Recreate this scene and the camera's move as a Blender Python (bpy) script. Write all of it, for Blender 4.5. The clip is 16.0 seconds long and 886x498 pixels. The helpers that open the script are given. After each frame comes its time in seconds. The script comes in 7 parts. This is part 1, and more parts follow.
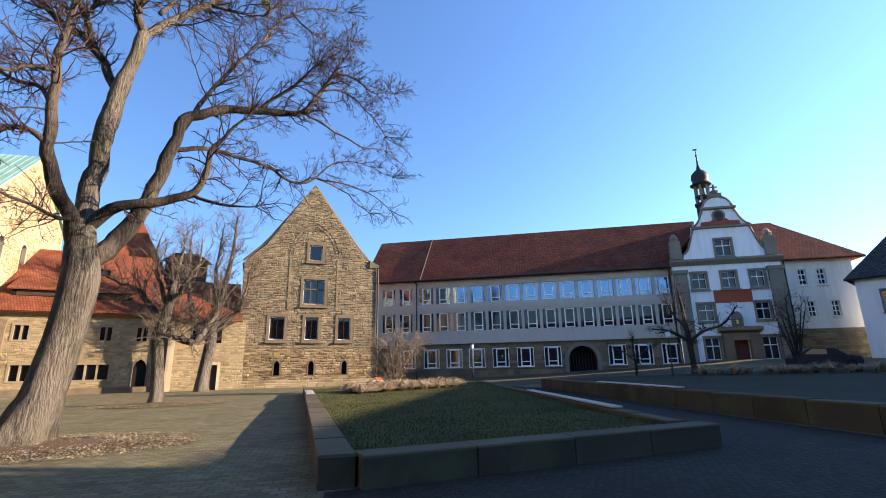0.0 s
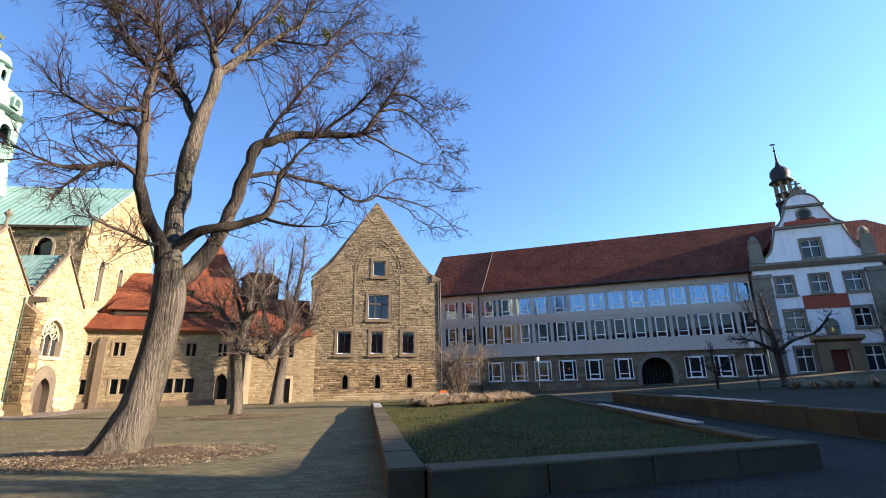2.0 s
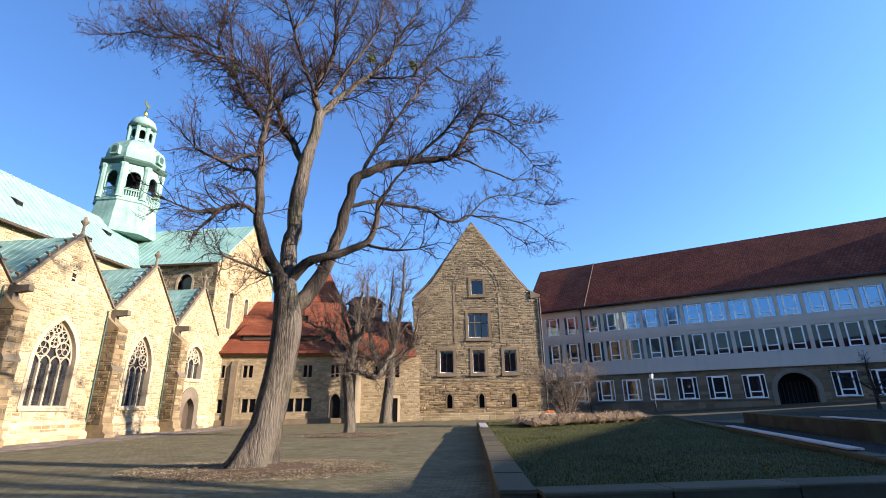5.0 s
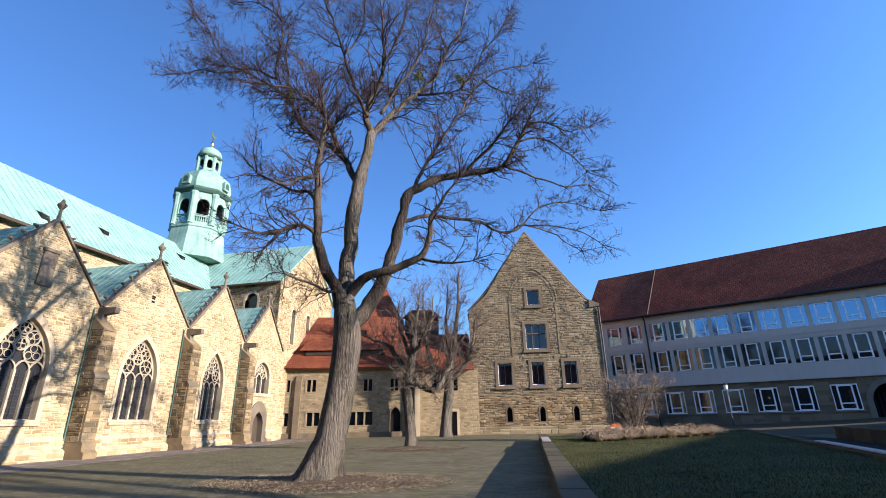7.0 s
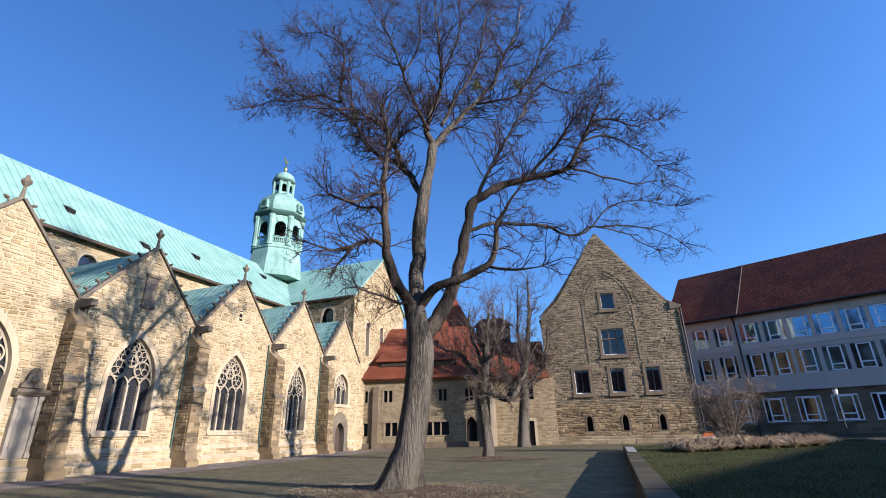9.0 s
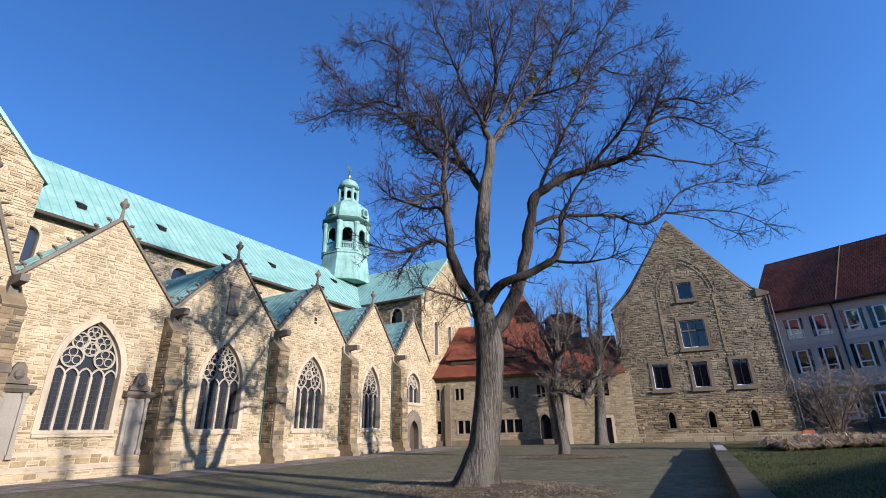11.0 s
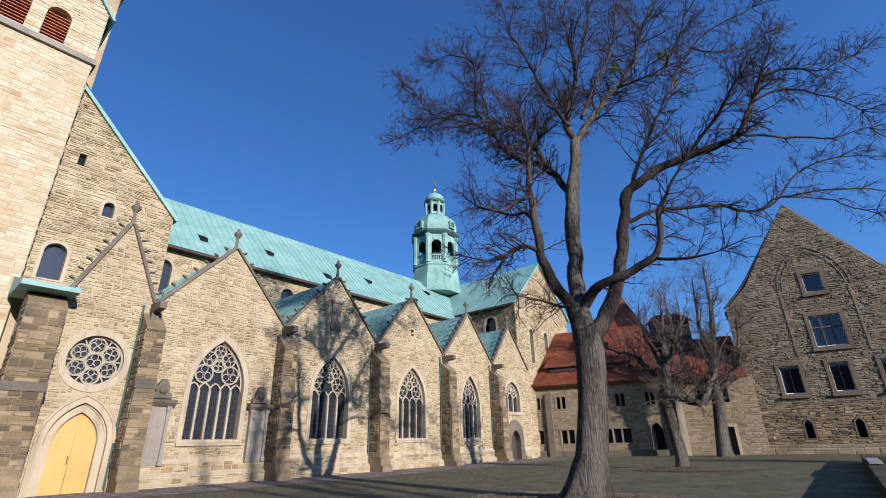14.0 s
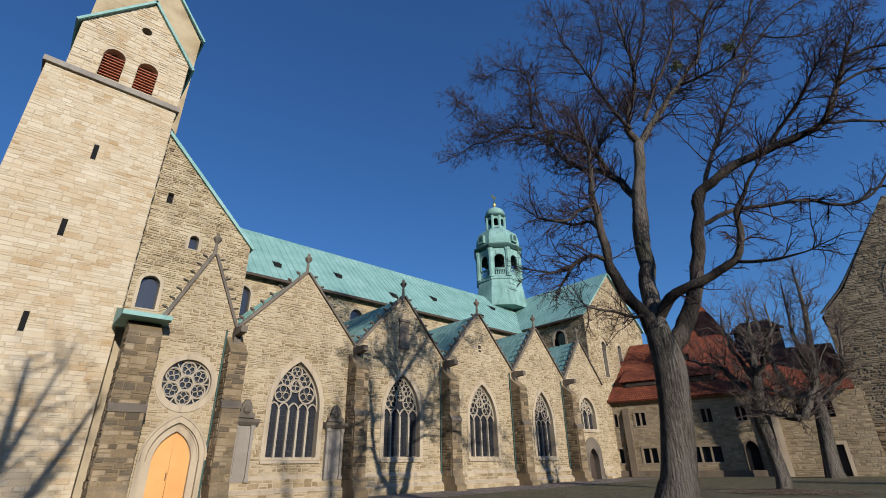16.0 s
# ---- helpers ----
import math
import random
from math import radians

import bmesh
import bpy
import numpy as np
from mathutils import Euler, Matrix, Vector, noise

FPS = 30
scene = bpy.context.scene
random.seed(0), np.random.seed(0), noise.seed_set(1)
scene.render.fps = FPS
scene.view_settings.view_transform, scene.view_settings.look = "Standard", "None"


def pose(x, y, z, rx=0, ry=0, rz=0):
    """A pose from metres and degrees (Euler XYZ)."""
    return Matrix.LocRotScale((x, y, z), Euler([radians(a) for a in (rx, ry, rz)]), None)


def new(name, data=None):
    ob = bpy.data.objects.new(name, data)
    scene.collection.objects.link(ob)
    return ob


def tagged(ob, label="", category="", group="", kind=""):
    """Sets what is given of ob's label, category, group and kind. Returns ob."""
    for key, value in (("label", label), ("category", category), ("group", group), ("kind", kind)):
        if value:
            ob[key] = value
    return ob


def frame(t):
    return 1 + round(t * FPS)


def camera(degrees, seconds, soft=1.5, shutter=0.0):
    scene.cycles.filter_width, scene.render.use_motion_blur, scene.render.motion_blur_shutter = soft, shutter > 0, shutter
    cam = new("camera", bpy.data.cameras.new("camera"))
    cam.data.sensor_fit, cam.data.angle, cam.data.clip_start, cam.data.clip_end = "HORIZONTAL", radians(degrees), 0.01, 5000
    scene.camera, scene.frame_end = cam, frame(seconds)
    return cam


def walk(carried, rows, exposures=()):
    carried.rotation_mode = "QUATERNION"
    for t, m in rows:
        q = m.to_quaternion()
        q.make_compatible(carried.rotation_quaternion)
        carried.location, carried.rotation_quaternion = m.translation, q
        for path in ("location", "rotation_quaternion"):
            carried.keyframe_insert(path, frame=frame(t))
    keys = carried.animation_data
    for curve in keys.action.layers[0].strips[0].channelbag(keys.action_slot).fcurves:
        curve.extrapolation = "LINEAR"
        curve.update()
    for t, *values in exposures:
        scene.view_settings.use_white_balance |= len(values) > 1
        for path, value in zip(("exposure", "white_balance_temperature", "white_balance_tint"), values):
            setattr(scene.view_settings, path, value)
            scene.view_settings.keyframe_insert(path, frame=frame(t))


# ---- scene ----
# camera: a hand-held pan from one standpoint, with a slight drift of the body
cam = camera(86.0, 16.0, soft=1.0)
ROWS = [
    (0.0, 0.055, 0.030, 14.42, 1.02, -13.46), (0.5, 0.052, 0.028, 15.00, 1.16, -11.50),
    (1.0, 0.048, 0.026, 15.42, 1.26, -9.48), (1.5, 0.045, 0.024, 15.77, 1.20, -7.91),
    (2.0, 0.041, 0.022, 16.05, 1.04, -5.93), (2.5, 0.038, 0.021, 16.80, 0.89, -3.96),
    (3.0, 0.034, 0.019, 17.08, 0.79, -2.16), (3.5, 0.031, 0.017, 17.47, 0.84, -0.09),
    (4.0, 0.028, 0.015, 17.72, 0.89, 2.00), (6.5, 0.010, 0.006, 19.68, 1.00, 11.28),
    (7.0, 0.007, 0.004, 19.97, 1.02, 12.85), (7.5, 0.003, 0.002, 20.02, 1.23, 15.07),
    (8.0, 0.000, 0.000, 20.45, 1.23, 17.04), (8.5, -0.003, -0.002, 21.00, 1.24, 19.40),
    (9.0, -0.007, -0.004, 21.17, 1.17, 21.47), (11.5, -0.024, -0.013, 21.11, 1.28, 31.58),
    (12.0, -0.028, -0.015, 21.23, 1.28, 33.38), (12.5, -0.031, -0.017, 21.59, 1.40, 35.36),
    (13.0, -0.034, -0.019, 21.90, 1.40, 37.49), (13.5, -0.038, -0.021, 22.18, 1.37, 39.14),
    (14.0, -0.041, -0.022, 22.36, 1.12, 41.06), (14.5, -0.045, -0.024, 23.00, 1.10, 42.94),
    (15.0, -0.048, -0.026, 23.26, 0.97, 45.17), (15.5, -0.052, -0.028, 23.44, 0.79, 47.21),
    (16.0, -0.055, -0.030, 24.39, 0.89, 49.14),
]
EYE = 1.6
walk(cam, [(t, pose(x, y, EYE, 90 + pitch, roll, yaw)) for t, x, y, pitch, roll, yaw in ROWS],
     exposures=[(0.0, 1.93, 7150, 21), (3.5, 1.9, 6800, 20), (7.0, 1.52, 6050, 20), (8.5, 1.40, 5800, 20), (9.0, 1.24, 5700, 20), (11.5, 1.06, 5480, 19), (12.0, 1.0, 5480, 19), (12.5, 0.86, 5450, 19), (14.5, 0.72, 5500, 18), (15.5, 0.47, 5600, 16), (16.0, 0.37, 5650, 15)])

# daylight: a low winter sun over the houses beside the court
SUN_ELEVATION = 15.0
SUN_SIDE = Vector((0.981, -0.195, 0)).normalized()
SUN_WAY = SUN_SIDE * math.cos(radians(SUN_ELEVATION)) + Vector((0, 0, math.sin(radians(SUN_ELEVATION))))
world = bpy.data.worlds.new("sky")
scene.world = world
world.use_nodes = True
wn = world.node_tree.nodes
wl = world.node_tree.links
sky = wn.new("ShaderNodeTexSky")
sky.sky_type = "NISHITA"
sky.sun_disc = False
sky.sun_elevation = radians(SUN_ELEVATION)
sky.sun_rotation = math.atan2(SUN_SIDE.x, SUN_SIDE.y)
sky.altitude = 100
sky.air_density = 1.2
sky.dust_density = 0.2
sky.ozone_density = 6.8
# a set factor paints the sky smoothly brighter towards the sun and deeper away
sky_way = wn.new("ShaderNodeTexCoord")
towards = wn.new("ShaderNodeVectorMath")
towards.operation = "DOT_PRODUCT"
towards.inputs[1].default_value = SUN_WAY
wl.new(sky_way.outputs["Generated"], towards.inputs[0])
rise = wn.new("ShaderNodeMath")
rise.operation = "POWER"
rise.inputs[0].default_value = 1.5
wl.new(towards.outputs["Value"], rise.inputs[1])
sunward_scale = wn.new("ShaderNodeVectorMath")
sunward_scale.operation = "SCALE"
wl.new(sky.outputs[0], sunward_scale.inputs[0])
wl.new(rise.outputs[0], sunward_scale.inputs["Scale"])
wl.new(sunward_scale.outputs[0], wn["Background"].inputs[0])
wn["Background"].inputs[1].default_value = 0.104
sun = new("sun", bpy.data.lights.new("sun", "SUN"))
sun.data.energy = 5.0
sun.data.angle = radians(0.5)
sun.data.color = (1.0, 0.88, 0.70)
sun.rotation_mode = "QUATERNION"
sun.rotation_quaternion = (-SUN_WAY).to_track_quat("-Z", "Y")

# ---- materials ----
def material(name, colors, rough=0.85, metal=0.0, scale=1.0, bump=0.3, bump_scale=12.0, island=0.0, obj_random=0.0,
             stain=None, stain_amount=0.5, streak=False, specular=0.18, bump_dist=0.02):
    """Procedural surface: two or more base colours mixed by broad and fine noise, a stain layer, and a relief."""
    mat = bpy.data.materials.new(name)
    mat.use_nodes = True
    n, l = mat.node_tree.nodes, mat.node_tree.links
    bsdf = n["Principled BSDF"]
    bsdf.inputs["Roughness"].default_value = rough
    bsdf.inputs["Metallic"].default_value = metal
    bsdf.inputs["Specular IOR Level"].default_value = specular
    co = n.new("ShaderNodeTexCoord")
    broad = n.new("ShaderNodeTexNoise")
    broad.inputs["Scale"].default_value = 0.6 * scale
    broad.inputs["Detail"].default_value = 5
    l.new(co.outputs["Object"], broad.inputs["Vector"])
    fine = n.new("ShaderNodeTexNoise")
    fine.inputs["Scale"].default_value = bump_scale * scale
    fine.inputs["Detail"].default_value = 8
    fine.inputs["Roughness"].default_value = 0.65
    l.new(co.outputs["Object"], fine.inputs["Vector"])
    mixv = n.new("ShaderNodeMath")
    mixv.operation = "MULTIPLY_ADD"
    l.new(broad.outputs[0], mixv.inputs[0])
    mixv.inputs[1].default_value = 0.8
    half = n.new("ShaderNodeMath")
    half.operation = "MULTIPLY"
    l.new(fine.outputs[0], half.inputs[0])
    half.inputs[1].default_value = 0.5
    l.new(half.outputs[0], mixv.inputs[2])
    value = mixv.outputs[0]
    if island or obj_random:
        rnd = n.new("ShaderNodeNewGeometry").outputs["Random Per Island"] if island else n.new("ShaderNodeObjectInfo").outputs["Random"]
        amount = island or obj_random
        add = n.new("ShaderNodeMath")
        add.operation = "MULTIPLY_ADD"
        l.new(rnd, add.inputs[0])
        add.inputs[1].default_value = amount
        sub = n.new("ShaderNodeMath")
        sub.operation = "SUBTRACT"
        l.new(value, sub.inputs[0])
        sub.inputs[1].default_value = amount * 0.5
        l.new(sub.outputs[0], add.inputs[2])
        value = add.outputs[0]
    ramp = n.new("ShaderNodeValToRGB")
    els = ramp.color_ramp.elements
    while len(els) < len(colors):
        els.new(0.5)
    for i, c in enumerate(colors):
        els[i].position = 0.3 + 0.7 * i / max(1, len(colors) - 1) if len(colors) > 1 else 0.5
        els[i].color = (*c, 1)
    l.new(value, ramp.inputs[0])
    color = ramp.outputs[0]
    if stain:
        st = n.new("ShaderNodeTexNoise")
        st.inputs["Scale"].default_value = 1.1 * scale
        st.inputs["Detail"].default_value = 6
        if streak:
            mp = n.new("ShaderNodeMapping")
            mp.inputs["Scale"].default_value = (2.5, 2.5, 0.25)
            l.new(co.outputs["Object"], mp.inputs[0])
            l.new(mp.outputs[0], st.inputs["Vector"])
        else:
            l.new(co.outputs["Object"], st.inputs["Vector"])
        sr = n.new("ShaderNodeValToRGB")
        sr.color_ramp.elements[0].position = 0.48
        sr.color_ramp.elements[1].position = 0.72
        sr.color_ramp.elements[1].color = (stain_amount,) * 3 + (1,)
        l.new(st.outputs[0], sr.inputs[0])
        mx = n.new("ShaderNodeMix")
        mx.data_type = "RGBA"
        l.new(sr.outputs[0], mx.inputs[0])
        l.new(color, mx.inputs[6])
        mx.inputs[7].default_value = (*stain, 1)
        color = mx.outputs[2]
    l.new(color, bsdf.inputs["Base Color"])
    if bump:
        bp = n.new("ShaderNodeBump")
        bp.inputs["Strength"].default_value = bump
        bp.inputs["Distance"].default_value = bump_dist
        l.new(fine.outputs[0], bp.inputs["Height"])
        l.new(bp.outputs[0], bsdf.inputs["Normal"])
    return mat


def tile_material(name, colors, mortar, width, height, rough=0.8, bump=0.6, stain=None, stain_amount=0.5):
    """Courses of roof tiles or small paving: a running-bond relief with a colour for each piece."""
    mat = material(name, colors, rough=rough, bump=0, scale=1.0, bump_scale=9.0, stain=stain, stain_amount=stain_amount)
    n, l = mat.node_tree.nodes, mat.node_tree.links
    uv = n.new("ShaderNodeUVMap")
    br = n.new("ShaderNodeTexBrick")
    br.inputs["Scale"].default_value = 1.0
    br.inputs["Brick Width"].default_value = width
    br.inputs["Row Height"].default_value = height
    br.inputs["Mortar Size"].default_value = 0.10 * height
    br.inputs["Mortar Smooth"].default_value = 0.6
    br.inputs["Color1"].default_value = (0.75, 0.75, 0.75, 1)
    br.inputs["Color2"].default_value = (1.25, 1.25, 1.25, 1)
    br.inputs["Mortar"].default_value = (mortar, mortar, mortar, 1)
    l.new(uv.outputs[0], br.inputs["Vector"])
    bsdf = n["Principled BSDF"]
    old = bsdf.inputs["Base Color"].links[0].from_socket
    mx = n.new("ShaderNodeMix")
    mx.data_type = "RGBA"
    mx.blend_type = "MULTIPLY"
    mx.inputs[0].default_value = 1.0
    l.new(old, mx.inputs[6])
    l.new(br.outputs["Color"], mx.inputs[7])
    l.new(mx.outputs[2], bsdf.inputs["Base Color"])
    bp = n.new("ShaderNodeBump")
    bp.inputs["Strength"].default_value = bump
    bp.inputs["Distance"].default_value = 0.03
    bp.invert = True
    l.new(br.outputs["Fac"], bp.inputs["Height"])
    l.new(bp.outputs[0], bsdf.inputs["Normal"])
    return mat


def glass_material(name, tint, rough=0.03, ior=1.55):
    """A dark window pane: gloss over a dim interior."""
    mat = bpy.data.materials.new(name)
    mat.use_nodes = True
    n, l = mat.node_tree.nodes, mat.node_tree.links
    bsdf = n["Principled BSDF"]
    bsdf.inputs["Base Color"].default_value = (*tint, 1)
    bsdf.inputs["Roughness"].default_value = rough
    bsdf.inputs["IOR"].default_value = ior
    bsdf.inputs["Specular IOR Level"].default_value = 0.5 if ior < 2 else 1.0
    noise_tex = n.new("ShaderNodeTexNoise")
    noise_tex.inputs["Scale"].default_value = 1.3
    co = n.new("ShaderNodeTexCoord")
    l.new(co.outputs["Object"], noise_tex.inputs["Vector"])
    bp = n.new("ShaderNodeBump")
    bp.inputs["Strength"].default_value = 0.06
    bp.inputs["Distance"].default_value = 0.02
    l.new(noise_tex.outputs[0], bp.inputs["Height"])
    l.new(bp.outputs[0], bsdf.inputs["Normal"])
    return mat


def bark_material(name, colors, **options):
    """Bark: the relief and grain drawn out along the stem into ridges."""
    mat = material(name, colors, **options)
    n, l = mat.node_tree.nodes, mat.node_tree.links
    co = [x for x in n if x.type == "TEX_COORD"][0]
    mp = n.new("ShaderNodeMapping")
    mp.inputs["Scale"].default_value = (1.6, 1.6, 0.33)
    l.new(co.outputs["Object"], mp.inputs[0])
    for tex in [x for x in n if x.type == "TEX_NOISE"][:2]:
        l.new(mp.outputs[0], tex.inputs["Vector"])
    ramp = [x for x in n if x.type == "VALTORGB"][0]
    for el, where in zip(ramp.color_ramp.elements, (0.51, 0.60, 0.73)):
        el.position = where
    return mat


M_STONE = material("limestone_rubble", [(0.165, 0.12, 0.058), (0.265, 0.203, 0.108), (0.335, 0.27, 0.158), (0.38, 0.316, 0.198)], island=0.56, bump=0.9, stain=(0.15, 0.105, 0.06), stain_amount=0.45)
M_STONE_PIECE = material("limestone_piece", [(0.165, 0.12, 0.058), (0.265, 0.203, 0.108), (0.335, 0.27, 0.158), (0.38, 0.316, 0.198)], obj_random=0.5, bump=0.9, stain=(0.15, 0.105, 0.06), stain_amount=0.45)
M_MORTAR = material("lime_mortar", [(0.28, 0.225, 0.135), (0.37, 0.308, 0.198)], bump=0.4, stain=(0.2, 0.16, 0.11), stain_amount=0.4)
M_ASHLAR = material("dressed_sandstone", [(0.28, 0.22, 0.135), (0.40, 0.335, 0.23)], bump=0.35, stain=(0.13, 0.11, 0.08), stain_amount=0.55, streak=True)
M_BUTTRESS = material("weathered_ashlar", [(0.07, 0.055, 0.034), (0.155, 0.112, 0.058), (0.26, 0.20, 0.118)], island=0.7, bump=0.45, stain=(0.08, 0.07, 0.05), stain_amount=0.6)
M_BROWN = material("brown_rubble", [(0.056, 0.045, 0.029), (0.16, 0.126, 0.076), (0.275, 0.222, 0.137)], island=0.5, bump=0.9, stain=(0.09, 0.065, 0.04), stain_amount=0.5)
M_OCHRE = material("ochre_rubble", [(0.085, 0.058, 0.03), (0.225, 0.155, 0.073), (0.335, 0.255, 0.145)], island=0.7, bump=0.8, stain=(0.09, 0.065, 0.04), stain_amount=0.5)
M_BROWN_MORTAR = material("brown_mortar", [(0.16, 0.122, 0.075), (0.25, 0.197, 0.127)], bump=0.5)
M_HALL = material("hall_sandstone", [(0.12, 0.09, 0.047), (0.225, 0.176, 0.098), (0.305, 0.247, 0.147)], island=0.5, bump=0.4, stain=(0.2, 0.15, 0.1), stain_amount=0.4)
M_COPPER = material("verdigris_copper", [(0.105, 0.215, 0.175), (0.185, 0.315, 0.27), (0.285, 0.41, 0.365)], rough=0.6, bump=0.12, bump_scale=5, stain=(0.13, 0.27, 0.225), stain_amount=0.5, streak=True)
M_COPPER_OLD = material("old_verdigris", [(0.09, 0.165, 0.13), (0.17, 0.29, 0.245), (0.28, 0.40, 0.355)], rough=0.65, bump=0.2, bump_scale=4, stain=(0.09, 0.155, 0.12), stain_amount=0.6, streak=True)
M_COPPER_DARK = material("dark_patina", [(0.02, 0.045, 0.036), (0.05, 0.10, 0.08)], rough=0.6, bump=0.2)
M_TILE = tile_material("red_roof_tile", [(0.065, 0.02, 0.011), (0.19, 0.054, 0.024), (0.30, 0.10, 0.046)], 0.25, 0.2, 0.3)
M_TILE_DARK = tile_material("brown_roof_tile", [(0.07, 0.018, 0.009), (0.155, 0.038, 0.018), (0.225, 0.064, 0.031)], 0.3, 0.30, 0.34)
M_SLATE = tile_material("dark_slate", [(0.03, 0.03, 0.035), (0.07, 0.065, 0.065)], 0.3, 0.3, 0.25)
M_WHITE = material("white_render", [(0.76, 0.77, 0.78), (0.84, 0.84, 0.84)], bump=0.1, bump_scale=30, stain=(0.5, 0.5, 0.5), stain_amount=0.35, streak=True)
M_CREAM = material("cream_render", [(0.60, 0.58, 0.52), (0.70, 0.68, 0.62)], bump=0.1, bump_scale=30, stain=(0.45, 0.43, 0.38), stain_amount=0.35, streak=True)
M_CONCRETE = material("pale_concrete", [(0.44, 0.395, 0.34), (0.53, 0.485, 0.43)], bump=0.15, bump_scale=25, stain=(0.4, 0.36, 0.31), stain_amount=0.4, streak=True)
M_GREYSTONE = material("grey_sandstone", [(0.15, 0.13, 0.10), (0.27, 0.24, 0.19)], bump=0.3, stain=(0.12, 0.11, 0.09), stain_amount=0.5, streak=True)
M_SCHOOLSTONE = material("school_ashlar", [(0.12, 0.09, 0.058), (0.235, 0.18, 0.115)], island=0.6, bump=0.3)
M_TRIM = material("dark_weathered_stone", [(0.07, 0.058, 0.043), (0.17, 0.14, 0.10)], bump=0.4, stain=(0.05, 0.045, 0.035), stain_amount=0.6)
M_BROWNTRIM = material("brown_dressed_stone", [(0.10, 0.075, 0.047), (0.17, 0.13, 0.085)], bump=0.35, stain=(0.06, 0.05, 0.035), stain_amount=0.5)
M_FRAME = material("white_paint", [(0.80, 0.80, 0.79), (0.86, 0.86, 0.85)], rough=0.45, bump=0.05)
M_GLASS = glass_material("window_glass", (0.012, 0.014, 0.018))
# raised IOR and blue specular tint stand in for deep-blue sky reflections
M_SKYGLASS = glass_material("sky_blue_tinted_glass", (0.012, 0.014, 0.018), 0.03, 2.6)
M_SKYGLASS.node_tree.nodes["Principled BSDF"].inputs["Specular Tint"].default_value = (0.42, 0.68, 1.0, 1)
M_LEADED = glass_material("leaded_glass", (0.02, 0.021, 0.024), 0.18)
M_DARK = material("dark_void", [(0.006, 0.006, 0.006), (0.012, 0.011, 0.01)], bump=0, rough=0.95)
M_DOOR = material("honey_oak", [(0.42, 0.20, 0.055), (0.60, 0.32, 0.10)], rough=0.55, bump=0.25, bump_scale=20)
M_DARKWOOD = material("dark_wood", [(0.03, 0.022, 0.016), (0.07, 0.05, 0.035)], rough=0.7, bump=0.3)
M_REDDOOR = material("red_brown_door", [(0.12, 0.03, 0.02), (0.18, 0.05, 0.03)], rough=0.6, bump=0.2)
M_LOUVRE = material("red_brown_louvre", [(0.30, 0.10, 0.05), (0.42, 0.16, 0.08)], rough=0.7, bump=0.2)
M_IRON = material("dark_iron", [(0.03, 0.032, 0.035), (0.06, 0.06, 0.06)], rough=0.6, metal=0.4, bump=0.1)
M_GOLD = material("gilding", [(0.85, 0.55, 0.12), (0.95, 0.66, 0.2)], rough=0.25, metal=1.0, bump=0.05)
M_BARK = bark_material("linden_bark", [(0.012, 0.010, 0.008), (0.055, 0.046, 0.036), (0.15, 0.128, 0.10)], bump=1.0, bump_scale=10, bump_dist=0.25, stain=(0.10, 0.10, 0.055), stain_amount=0.5)
# bark colours darkened to hold the shade on upper limbs
M_LIMB_SHADED = bark_material("shade_dark_limb_bark", [(0.008, 0.007, 0.006), (0.026, 0.021, 0.016), (0.075, 0.06, 0.045)], bump=1.0, bump_scale=10, bump_dist=0.09)
M_TWIG = material("twigs", [(0.022, 0.015, 0.013), (0.062, 0.038, 0.032)], bump=0, island=0.4)
M_PAVE = tile_material("court_paving", [(0.072, 0.062, 0.034), (0.128, 0.11, 0.06), (0.18, 0.155, 0.09)], 0.6, 0.26, 0.18, rough=0.85, bump=0.45, stain=(0.095, 0.092, 0.032), stain_amount=0.75)
M_GRASS = material("winter_lawn", [(0.02, 0.022, 0.006), (0.046, 0.048, 0.012), (0.09, 0.082, 0.025)], bump=0.9, bump_scale=25, bump_dist=0.05)
# browner lawn for bare soil, its colours also darkened for the terrace's shade
M_TERRACE = material("shade_dark_terrace_lawn", [(0.014, 0.013, 0.006), (0.03, 0.027, 0.012), (0.055, 0.045, 0.02)], bump=0.9, bump_scale=25, bump_dist=0.05)
M_EARTH = material("dark_soil", [(0.055, 0.034, 0.019), (0.125, 0.083, 0.047)], bump=0.8, bump_scale=15)
M_BLADE = material("grass_blades", [(0.028, 0.034, 0.0075), (0.078, 0.082, 0.02)], bump=0, island=0.6)
M_POLLARDTWIG = material("greyish_twigs", [(0.05, 0.038, 0.03), (0.12, 0.092, 0.072)], bump=0, island=0.4)
M_PALETWIG = material("pale_twigs", [(0.13, 0.10, 0.07), (0.24, 0.19, 0.14)], bump=0, island=0.4)
M_STRAW = material("dry_ornamental_grass", [(0.22, 0.155, 0.09), (0.44, 0.34, 0.22)], bump=0, island=0.7)
M_LEAF = material("fallen_leaves", [(0.10, 0.075, 0.044), (0.205, 0.162, 0.10), (0.33, 0.27, 0.18)], bump=0, island=0.9)
M_FLAG = tile_material("church_flagstones", [(0.13, 0.105, 0.08), (0.20, 0.165, 0.13), (0.26, 0.22, 0.175)], 0.5, 0.7, 0.5, rough=0.85, bump=0.4)
M_TRACERY = material("pale_tracery_stone", [(0.25, 0.215, 0.15), (0.37, 0.32, 0.235)], bump=0.3, stain=(0.2, 0.17, 0.12), stain_amount=0.4)
M_HALLTRIM = material("hall_dressed_stone", [(0.17, 0.13, 0.08), (0.255, 0.20, 0.13)], bump=0.3, stain=(0.10, 0.08, 0.05), stain_amount=0.4)
